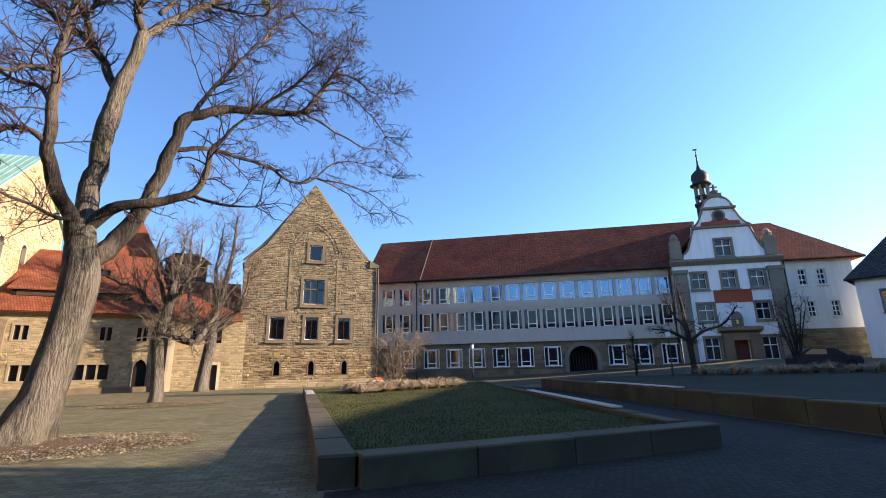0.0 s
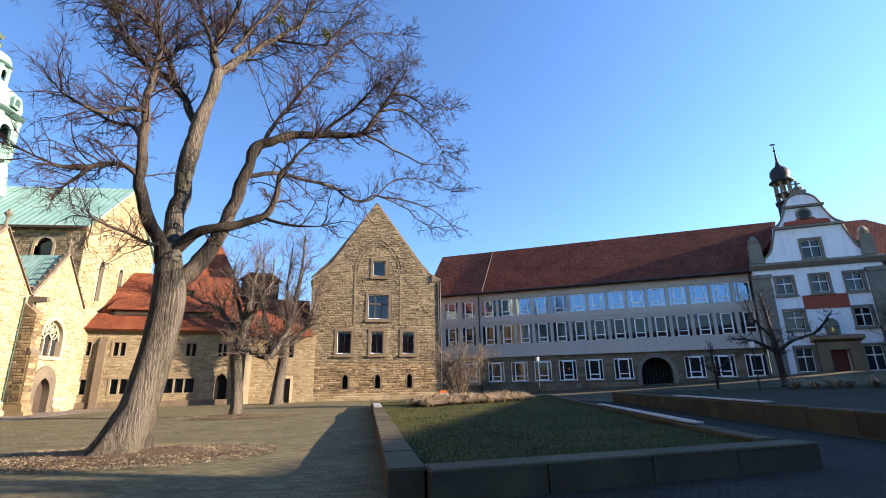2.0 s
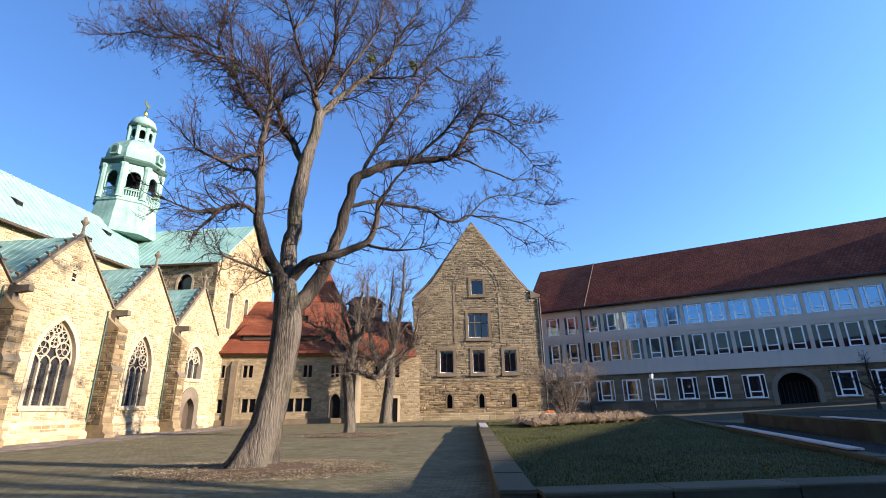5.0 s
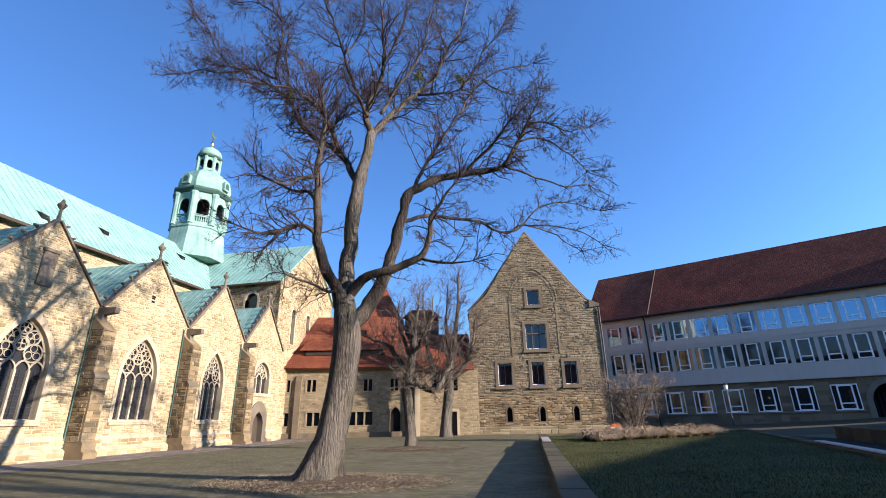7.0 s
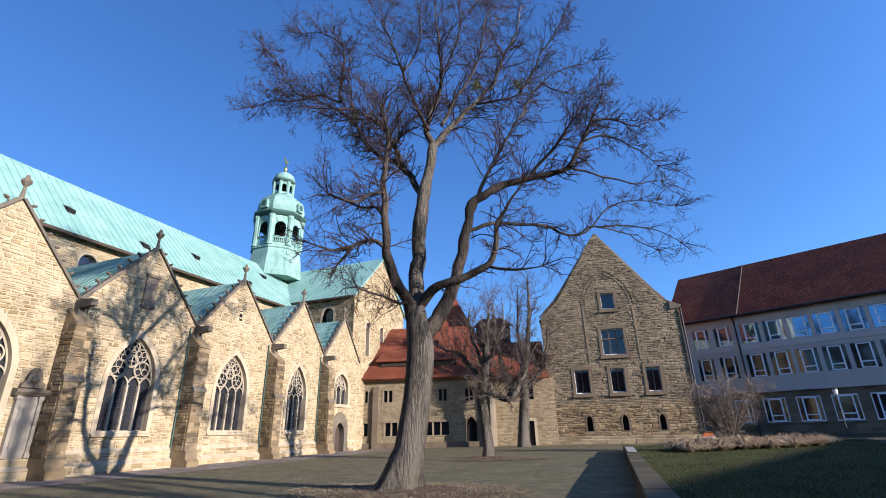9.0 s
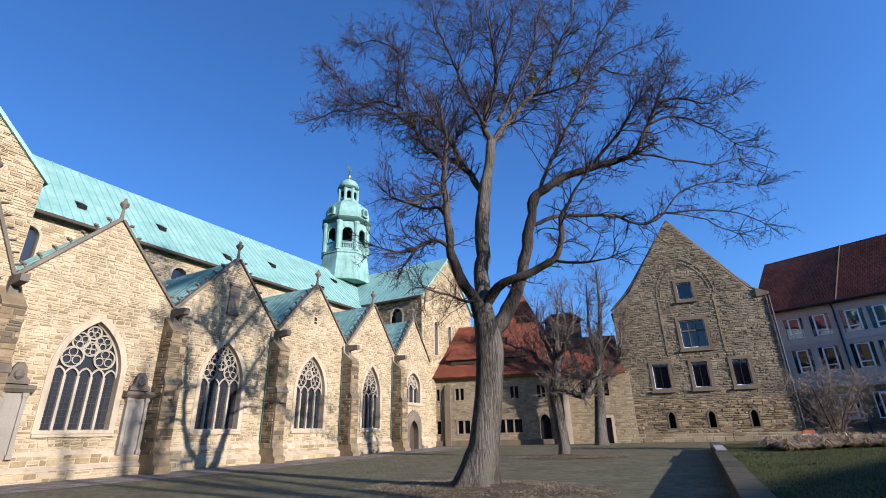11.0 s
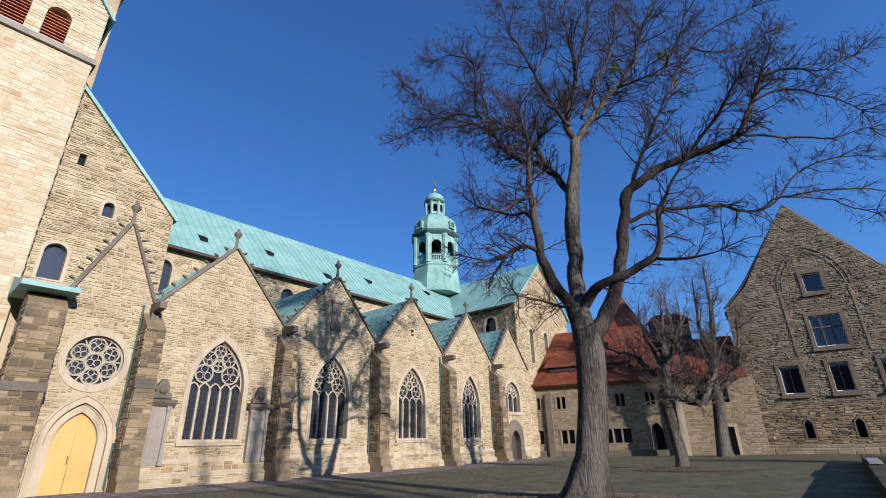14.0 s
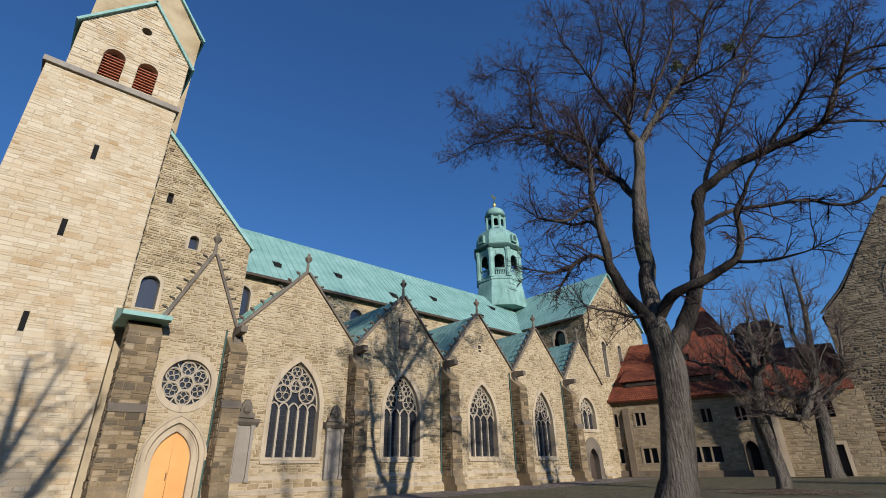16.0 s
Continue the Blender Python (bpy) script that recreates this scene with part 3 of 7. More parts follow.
CHAPELS = ((4.45, 7.98, 12.2), (7.98, 15.3, 12.45), (15.3, 22.68, 12.45), (22.68, 29.98, 12.5), (29.98, 36.85, 12.45), (36.85, 43.1, 12.3))
VALLEY = 8.4
for n_ch, (u0, u1, apex) in enumerate(CHAPELS):
    c = (u0 + u1) / 2
    outline = [(u0, -0.3), (u1, -0.3), (u1, VALLEY), (c, apex), (u0, VALLEY)]
    if n_ch == 0:
        rose_o, rose_i = circle(6.1, 5.4, 1.38), circle(6.1, 5.4, 1.1)
        door_i, door_o = pointed(6.12, 0.82, -0.3, 1.9, 3.2, 12), pointed(6.12, 1.42, -0.3, 1.95, 3.95, 12)
        holes = [rose_o, door_o]
    elif n_ch == 5:
        holes = [pointed(c, 1.45, 4.1, 5.6, 7.4, 12), pointed(c, 1.3, -0.3, 2.2, 3.6, 12)]
        tracery_window(c, 1.19, 4.3, 5.6, 7.04, 3)
        p_in, p_out = pointed(c, 0.75, -0.3, 1.6, 2.7, 12), pointed(c, 1.3, -0.3, 2.2, 3.6, 12)
        gate = part("portal", band(p_in, p_out, -0.1, 0.5), M_TRIM, church, "carved pointed portal with dark timber door")
        part("door", Mesh().prism(p_in, 0.42, 0.5), M_DARKWOOD, gate, "dark timber door")
    else:
        wc = c + (0.15 if n_ch == 1 else 0.05)
        hw = 1.40 if n_ch < 4 else 1.2
        outer = tracery_window(wc, hw, 2.05, 4.55, 7.05, 5 if n_ch == 1 else 4)
        holes = [outer]
    wall = part("chapel_wall", pierced(outline, holes, 0.0, 0.5), M_MORTAR, church, "gabled chapel wall of coursed pale limestone rubble")
    courses = masonry(outline, holes, 0.0, rng, 0.18, 0.34, 0.035, 0.022, rough=2.0)
    if n_ch == 1:
        # the lowest stones of the nearest chapel, each a piece of its own
        for k in range(300):
            o = k * 8
            part("stone", Mesh().add(courses.v[o:o + 8], [tuple(i - o for i in f) for f in courses.f[k * 5:k * 5 + 5]]), M_STONE_PIECE, wall)
        rest = Mesh()
        rest.add(courses.v[2400:], [tuple(i - 2400 for i in f) for f in courses.f[1500:]])
        courses = rest
    part("stonework", courses, M_STONE, wall, "coursed pale limestone rubble", kind="stuff")
    crocket_verge(u0 + 0.1, VALLEY, c, apex, 0.0, wall)
    crocket_verge(u1 - 0.1, VALLEY, c, apex, 0.0, wall)
    fin = Mesh().lathe([(0.14, apex - 0.1), (0.1, apex + 0.25), (0.07, apex + 0.7), (0.16, apex + 0.82), (0.24, apex + 0.95), (0.22, apex + 1.05), (0.1, apex + 1.15), (0.08, apex + 1.3), (0.02, apex + 1.35)], 8, c, 0.1)
    part("finial", fin, M_TRIM, wall)
    roof = Mesh()
    z_in = VALLEY + 0.1
    roof.slab((u0, 0.28, z_in), (c, 0.28, apex - 0.03), (c, 9.6, apex - 0.03), (u0, 9.6, z_in), 0.1)
    roof.slab((c, 0.28, apex - 0.03), (u1, 0.28, z_in), (u1, 9.6, z_in), (c, 9.6, apex - 0.03), 0.1)
    roof_part = part("chapel_roof", roof, M_COPPER_OLD, church, "green copper chapel roof with standing seams")
    seams = Mesh()
    for k in range(1, 16):
        yy = 0.28 + k * 0.58
        seams.tube([(u0, yy, z_in + 0.02), (c, yy, apex - 0.01), (u1, yy, z_in + 0.02)], 0.025, 4)
    part("standing_seam", seams, M_COPPER_OLD, roof_part, kind="stuff")
    if n_ch in (2, 4):
        niche = part("relief_panel", Mesh().box(c - 0.42, c + 0.42, -0.16, 0.0, 8.75, 8.9).box(c - 0.38, c + 0.38, -0.12, 0.0, 8.9, 10.6).box(c - 0.45, c + 0.45, -0.2, 0.0, 10.6, 10.78), M_TRIM, wall, "weathered dark stone relief panel") if n_ch == 2 else None
    slit = Mesh().box(c - 0.13, c + 0.13, -0.028, 0.02, 9.5, 10.2)
    if n_ch in (3,):
        part("slit_window", slit, M_DARK, wall, "narrow dark slit")
    # plinth with a weathered slope
    gaps = [(u0 + 0.45, u1 - 0.45)] if n_ch not in (0, 5) else ([(u0 + 0.3, 4.72), (7.52, u1 - 0.35)] if n_ch == 0 else [(u0 + 0.45, c - 1.35), (c + 1.35, u1 - 0.1)])
    for a, b in gaps:
        if b - a > 0.1:
            part("plinth", Mesh().prism_x([(-0.3, -0.3), (0, -0.3), (0, 1.25), (-0.12, 1.05), (-0.12, 0.6), (-0.3, 0.45)], a, b), M_ASHLAR, wall, "weathered stone plinth")
            foot = masonry(rect(a, b, -0.1, 0.43), [], -0.3, rng, 0.26, 0.6, 0.02, 0.014)
            mid_course = masonry(rect(a, b, 0.62, 1.03), [], -0.12, rng, 0.2, 0.5, 0.02, 0.014)
            foot.add(mid_course.v, mid_course.f)
            part("plinth_stone", foot, M_STONE, wall, "weathered plinth blocks", kind="stuff")

# portal of the first chapel: stepped jambs, oak leaves, rose window above
jamb = part("portal", band(pointed(6.12, 1.12, -0.3, 1.93, 3.58, 12), door_o, -0.1, 0.25), M_ASHLAR, church, "stepped pointed sandstone portal with pale oak doors")
part("inner_order", band(door_i, pointed(6.12, 1.14, -0.3, 1.93, 3.6, 12), 0.12, 0.5), M_ASHLAR, jamb)
mould = Mesh().tube([(x, -0.1, z) for x, z in pointed(6.12, 1.38, -0.3, 1.95, 3.9, 12)[2:]], 0.07, 6)
mould.tube([(x, 0.12, z) for x, z in pointed(6.12, 1.1, -0.3, 1.93, 3.56, 12)[2:]], 0.06, 6)
mould.tube([(x, 0.3, z) for x, z in pointed(6.12, 0.85, -0.3, 1.9, 3.25, 12)[2:]], 0.05, 6)
part("moulding", mould, M_ASHLAR, jamb)
for side in (-1, 1):
    half = [(6.12 + side * 0.012, -0.3), (6.12 + side * 0.82, -0.3)] + [(6.12 + side * abs(x - 6.12), z) for x, z in pointed(6.12, 0.82, -0.3, 1.9, 3.2, 12)[2:15]]
    part("door_leaf", Mesh().prism(half if side > 0 else half[::-1], 0.34, 0.4), M_DOOR, jamb, "plain honey-coloured oak door leaf")
part("door_handle", Mesh().tube([(6.05, 0.3, 1.15), (6.05, 0.27, 1.15), (6.05, 0.27, 1.45), (6.05, 0.3, 1.45)], 0.02, 6), M_IRON, jamb)
rose = part("rose_window", band(rose_i, rose_o, -0.06, 0.4), M_ASHLAR, church, "round rose window with foiled stone tracery")
part("pane", Mesh().prism(rose_i, 0.36, 0.4), M_LEADED, rose, "dark leaded glass")
tr = Mesh()
for i in range(6):
    an = math.pi / 6 + i * math.pi / 3
    fx, fz = 6.1 + 0.68 * math.cos(an), 5.4 + 0.68 * math.sin(an)
    tr.tube([(a, 0.22, b) for a, b in circle(fx, fz, 0.34, 16)], 0.045, 5, closed=True)
    for q in range(4):
        aq = an + q * math.pi / 2
        tr.tube([(a, 0.24, b) for a, b in circle(fx + 0.16 * math.cos(aq), fz + 0.16 * math.sin(aq), 0.13, 8)], 0.022, 3, closed=True)
    tr.tube([(6.1 + 0.34 * math.cos(an - 0.52), 0.22, 5.4 + 0.34 * math.sin(an - 0.52)), (6.1 + 1.08 * math.cos(an - 0.52), 0.22, 5.4 + 1.08 * math.sin(an - 0.52))], 0.04, 4)
tr.tube([(a, 0.22, b) for a, b in circle(6.1, 5.4, 0.34, 16)], 0.045, 5, closed=True)
for q in range(3):
    aq = math.pi / 2 + q * 2.094
    tr.tube([(a, 0.24, b) for a, b in circle(6.1 + 0.16 * math.cos(aq), 5.4 + 0.16 * math.sin(aq), 0.14, 10)], 0.025, 3, closed=True)
tr.tube([(a, 0.2, b) for a, b in circle(6.1, 5.4, 1.1, 32)], 0.07, 5, closed=True)
part("tracery", tr, M_TRACERY, rose)


def buttress(u, width, out, top, z_step=4.3, seed=0):
    """A stepped buttress of weathered ashlar with a moulded foot and a sloped head."""
    r2 = random.Random(seed)
    core = Mesh()
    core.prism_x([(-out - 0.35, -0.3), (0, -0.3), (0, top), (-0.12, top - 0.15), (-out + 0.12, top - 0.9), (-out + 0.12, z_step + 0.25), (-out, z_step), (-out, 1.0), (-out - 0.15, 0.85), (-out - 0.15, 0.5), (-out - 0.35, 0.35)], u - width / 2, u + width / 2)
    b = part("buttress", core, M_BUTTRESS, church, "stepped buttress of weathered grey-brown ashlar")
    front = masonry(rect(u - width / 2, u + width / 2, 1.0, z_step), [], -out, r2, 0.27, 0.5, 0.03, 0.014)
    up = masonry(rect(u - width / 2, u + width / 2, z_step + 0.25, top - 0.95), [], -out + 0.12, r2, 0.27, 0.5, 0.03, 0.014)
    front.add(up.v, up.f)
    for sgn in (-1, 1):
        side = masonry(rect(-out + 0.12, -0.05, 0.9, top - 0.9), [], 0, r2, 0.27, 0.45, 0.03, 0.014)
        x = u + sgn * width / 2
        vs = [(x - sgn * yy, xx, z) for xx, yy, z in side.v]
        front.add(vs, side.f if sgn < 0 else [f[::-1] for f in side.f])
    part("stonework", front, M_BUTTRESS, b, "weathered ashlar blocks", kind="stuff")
    part("weathering", Mesh().prism_x([(-out - 0.06, z_step - 0.08), (-out + 0.14, z_step - 0.08), (-out + 0.14, z_step + 0.34), (-out - 0.06, z_step + 0.04)], u - width / 2 - 0.05, u + width / 2 + 0.05), M_TRIM, b)
    return b


def spout(u):
    s = Mesh().prism_x([(-1.25, VALLEY - 0.45), (0.1, VALLEY - 0.55), (0.1, VALLEY - 0.05), (-1.25, VALLEY - 0.12)], u - 0.16, u + 0.16)
    s.box(u - 0.2, u + 0.2, -0.45, 0.05, VALLEY - 1.05, VALLEY - 0.5, 0.05)
    part("gutter_spout", s, M_TRIM, church, "dark weathered stone gutter spout")


for i, u in enumerate((7.98, 15.3, 22.68, 29.98, 36.85)):
    buttress(u, 0.85, 1.15, 7.9, seed=20 + i)
    spout(u)


def epitaph(x0, x1):
    """A carved wall monument: inscription slab between pilasters, cornice and scrolled crest."""
    c = (x0 + x1) / 2
    m = part("epitaph", Mesh().box(x0, x1, -0.16, 0, 0.95, 3.55), M_GREYSTONE, church, "weathered carved wall monument with cornice and scrolled crest")
    for x in (x0, x1):
        part("pilaster", Mesh().box(x - 0.07, x + 0.07, -0.26, 0, 0.95, 3.55).box(x - 0.11, x + 0.11, -0.3, 0, 0.95, 1.12).box(x - 0.11, x + 0.11, -0.3, 0, 3.38, 3.55), M_GREYSTONE, m)
    part("inscription_slab", Mesh().box(x0 + 0.14, x1 - 0.14, -0.2, -0.16, 1.3, 3.2, 0.02), M_GREYSTONE, m)
    part("cornice", Mesh().prism_x([(-0.42, 3.7), (-0.28, 3.56), (0, 3.56), (0, 3.9), (-0.46, 3.84)], x0 - 0.25, x1 + 0.25), M_TRIM, m)
    crest = [(x0 - 0.05, 3.91), (x1 + 0.05, 3.91), (x1 + 0.02, 4.1), (x1 - 0.12, 4.2), (x1 - 0.16, 4.42), (c + 0.22, 4.62), (c + 0.08, 4.8), (c - 0.08, 4.8), (c - 0.22, 4.62), (x0 + 0.16, 4.42), (x0 + 0.12, 4.2), (x0 - 0.02, 4.1)]
    part("crest", Mesh().prism(crest, -0.24, 0).lathe([(0.05, 4.05), (0.2, 4.2), (0.22, 4.35), (0.06, 4.55)], 8, c, -0.2), M_TRIM, m)


epitaph(8.65, 9.5)
epitaph(13.75, 14.65)
part("downpipe", Mesh().tube([(15.78, -0.1, 8.2), (15.78, -0.1, 0.1)], 0.045, 6), M_COPPER_DARK, church, "green copper downpipe")
for u in (8.5, 23.2, 30.5, 37.3):
    part("downpipe", Mesh().tube([(u - 1.0, -0.1, 8.2), (u - 1.0, -0.1, 0.1)], 0.045, 6), M_COPPER_DARK, church, "green copper downpipe")
# large buttress between the tower and the first chapel
buttress(3.7, 1.35, 1.3, 8.2, 3.9, seed=31)
part("copper_cap", Mesh().prism_x([(-1.45, 7.9), (1.2, 7.9), (1.2, 8.8), (-1.45, 8.1)], 2.6, 4.6), M_COPPER, church, "green copper cap")

# nave: clerestory wall and roof
clere = rect(8.6, 44.5, 7.5, 15.3)
cl_holes = []
for u in (10.75, 15.6, 20.5, 25.4, 30.3, 35.2, 40.1):
    cl_holes.append(plain_window(church, u, 0.6, 11.6, 13.4, 14.0, 9.0))
wall = part("clerestory_wall", pierced(clere, cl_holes, 9.0, 9.6), M_MORTAR, church, "pale rubble clerestory wall under the copper eaves")
part("stonework", masonry(clere, cl_holes, 9.0, rng, 0.24, 0.48), M_STONE, wall, "pale limestone rubble", kind="stuff")
roof = Mesh()
roof.slab((8.9, 8.45, 14.95), (46.5, 8.45, 14.95), (46.5, 15.0, 21.45), (8.9, 15.0, 21.45), 0.15)
roof.slab((46.5, 21.55, 14.95), (8.9, 21.55, 14.95), (8.9, 15.0, 21.45), (46.5, 15.0, 21.45), 0.15)
nave_roof = part("nave_roof", roof, M_COPPER, church, "long green copper nave roof with standing seams")
seams = Mesh()
for k in range(62):
    u = 9.1 + k * 0.6
    seams.tube([(u, 8.45, 14.98), (u, 15.0, 21.48)], 0.03, 4)
part("standing_seam", seams, M_COPPER, nave_roof, kind="stuff")
part("gutter", Mesh().box(8.9, 43.5, 8.3, 8.5, 14.72, 14.92), M_DARKWOOD, nave_roof, "dark eaves gutter")
for u, yy in ((13.5, 10.3), (19.5, 11.0), (25.0, 10.0), (31.0, 11.2), (37.0, 10.2), (41.5, 12.5)):
    z = 14.95 + (yy - 8.45) * 6.5 / 6.55
    d = Mesh().prism_x([(yy - 0.35, z - 0.3), (yy + 0.5, z + 0.5), (yy - 0.35, z + 0.04)], u - 0.27, u + 0.27)
    dm = part("dormer_vent", d, M_DARK, nave_roof, "small dark roof vent")
part("north_wall", Mesh().box(8.6, 44.5, 21.0, 21.5, 0, 15.2), M_MORTAR, church)

# west block with a half gable rising to the tower
west = [(2.6, 0), (8.6, 0), (8.6, 14.15), (2.85, 19.95), (2.6, 19.95)]
w_holes = [plain_window(church, 3.85, 0.45, 9.2, 10.55, 11.0, 2.0), plain_window(church, 5.45, 0.25, 13.0, 13.6, 13.85, 2.0)]
w_holes.append(rect(3.6, 3.92, 15.4, 16.1))
part("slit_window", Mesh().box(3.6, 3.92, 2.3, 2.35, 15.4, 16.1), M_DARK, church)
wall = part("west_wall", pierced(west, w_holes, 2.0, 2.6), M_MORTAR, church, "half-gabled pale limestone wall beside the tower")
part("stonework", masonry(west, w_holes, 2.0, rng, 0.17, 0.36, 0.045, 0.02, zmin=8.0), M_STONE, wall, "pale limestone rubble", kind="stuff")
part("side_wall", Mesh().box(8.1, 8.6, 2.6, 9.2, 8, 14.1), M_MORTAR, church)
rf = Mesh().slab((8.85, 1.8, 13.95), (8.85, 9.5, 13.95), (2.85, 9.5, 20.1), (2.85, 1.8, 20.1), 0.18)
part("west_roof", rf, M_COPPER, church, "green copper verge and roof")

# tower
tower = part("tower_wall", Mesh().box(-3.35, 2.85, 1.5, 12, -0.3, 21.1), M_TOWER_MORTAR, church, "massive plain limestone tower wall with slits")
slits = [rect(-0.3, -0.08, 16.4, 17.3), rect(-0.53, -0.3, 11.9, 12.8), rect(-0.72, -0.5, 7.2, 8.1)]
t_stone = masonry(rect(-3.35, 2.85, 0.0, 21.1), slits, 1.5, rng, 0.23, 0.5, 0.018, 0.008, rough=0.6)
t_right = masonry(rect(1.5, 2.0, 8.0, 21.1), [], 0, rng, 0.30, 0.6)
t_stone.add([(2.85 - yy, xx, z) for xx, yy, z in t_right.v], [f[::-1] for f in t_right.f])
part("stonework", t_stone, M_TOWER, tower, "large coursed limestone blocks", kind="stuff")
for s in slits:
    part("slit_window", Mesh().prism(s, 1.485, 1.6), M_DARK, tower, "narrow dark slit")
part("string_course", Mesh().prism_x([(1.3, 21.1), (12, 21.1), (12, 21.75), (1.75, 21.75), (1.3, 21.4)], -3.5, 3.0), M_GREYSTONE, tower, "weathered stone string course")
b_out = [(-2.65, 21.7), (2.9, 21.7), (2.9, 25.1), (0.3, 28.6), (-2.65, 25.1)]
louv = [pointed(-0.75, 0.52, 21.8, 23.4, 23.92, 8), pointed(0.95, 0.52, 21.8, 23.4, 23.92, 8), circle(0.3, 26.2, 0.28, 14)]
belfry = part("belfry_wall", pierced(b_out, louv, 1.75, 2.4), M_TOWER_MORTAR, church, "gabled belfry wall with twin louvred openings")
part("stonework", masonry(b_out, louv, 1.75, rng, 0.26, 0.5), M_TOWER, belfry, kind="stuff")
part("belfry_side", Mesh().box(2.3, 2.9, 2.4, 9, 21.7, 25.1).box(-2.65, -2.1, 2.4, 9, 21.7, 25.1), M_MORTAR, church)
for cx in (-0.75, 0.95):
    for k in range(9):
        z = 21.85 + k * 0.2
        part("louvre_slat", Mesh().prism_x([(1.9, z), (2.2, z + 0.12), (2.2, z + 0.16), (1.9, z + 0.04)], cx - 0.5, cx + 0.5), M_LOUVRE, belfry, "red-brown timber slat")
    part("louvre_back", Mesh().box(cx - 0.6, cx + 0.6, 2.3, 2.38, 21.7, 24), M_DARK, belfry)
part("back", Mesh().box(0, 0.6, 2.3, 2.38, 25.8, 26.6), M_DARK, belfry)
rf = Mesh()
rf.slab((-2.95, 1.5, 24.75), (0.3, 1.5, 28.75), (0.3, 9.5, 28.75), (-2.95, 9.5, 24.75), 0.14)
rf.slab((0.3, 1.5, 28.75), (3.25, 1.5, 24.75), (3.25, 9.5, 24.75), (0.3, 9.5, 28.75), 0.14)
part("belfry_roof", rf, M_COPPER, church, "green copper belfry roof")
part("rear_belfry", Mesh().prism([(-3.0, 21), (3.9, 21), (3.9, 33.2), (1.0, 37.5), (-3.0, 33.2)], 8.0, 12), M_STONE, church, "higher rear stage of the tower")
rf = Mesh().slab((1.0, 7.7, 37.7), (4.2, 7.7, 33.2), (4.2, 12.2, 33.2), (1.0, 12.2, 37.7), 0.14)
part("rear_roof", rf, M_COPPER, church, "green copper roof edge")

# transept with lancets and copper roof
t_out = [(43.2, -0.3), (55.2, -0.3), (55.2, 16.1), (49.1, 21.9), (43.2, 16.1)]
t_holes = [plain_window(church, u, 0.36, 9.6, 13.0, 13.36, 1.0) for u in (46.2, 49.4, 52.6)]
wall = part("transept_wall", pierced(t_out, t_holes, 1.0, 1.7), M_MORTAR, church, "gabled transept end wall of pale limestone")
part("stonework", masonry(t_out, t_holes, 1.0, rng, 0.2, 0.42, 0.045, 0.02), M_STONE, wall, kind="stuff")
side_holes = [pointed(4.3, 0.72, 11.0, 14.0, 14.72, 8)]
side = pierced(rect(1.7, 9.0, 0, 16.2), side_holes, 0, 0.6)
side.v = [(43.2 + yy, xx, z) for xx, yy, z in side.v]
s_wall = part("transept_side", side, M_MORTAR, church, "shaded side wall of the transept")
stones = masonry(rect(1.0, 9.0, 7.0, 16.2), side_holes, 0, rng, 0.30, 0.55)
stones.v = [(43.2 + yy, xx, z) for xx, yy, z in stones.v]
# brown stone in place of limestone puts this side's shade into its colour
part("stonework", stones, M_BROWN, s_wall, "rubble in a brown that holds the side's shade", kind="stuff")
pane = Mesh().prism(side_holes[0], 0.4, 0.45)
pane.v = [(43.2 + yy, xx, z) for xx, yy, z in pane.v]
part("pane", pane, M_LEADED, s_wall, "dark arched window")
fr = band(side_holes[0], pointed(4.3, 0.95, 10.9, 14.0, 15.0, 8), -0.05, 0.4)
fr.v = [(43.2 + yy, xx, z) for xx, yy, z in fr.v]
part("surround", fr, M_ASHLAR, s_wall)
rf = Mesh()
rf.slab((42.75, 0.7, 15.75), (49.1, 0.7, 21.95), (49.1, 20, 21.95), (42.75, 20, 15.75), 0.15)
rf.slab((49.1, 0.7, 21.95), (55.5, 0.7, 15.75), (55.5, 20, 15.75), (49.1, 20, 21.95), 0.15)
t_roof = part("transept_roof", rf, M_COPPER, church, "green copper transept roof")
seams = Mesh()
for k in range(20):
    yy = 1.0 + k * 0.6
    seams.tube([(42.75, yy, 15.78), (49.1, yy, 21.98)], 0.03, 4)
part("standing_seam", seams, M_COPPER, t_roof, kind="stuff")
part("gutter", Mesh().box(42.6, 42.8, 0.8, 9, 15.5, 15.7), M_DARKWOOD, t_roof, "dark eaves gutter")
part("lightning_rod", Mesh().tube([(39.97, 0.1, 13.6), (39.97, 0.1, 16.0)], 0.02, 4), M_IRON, church)

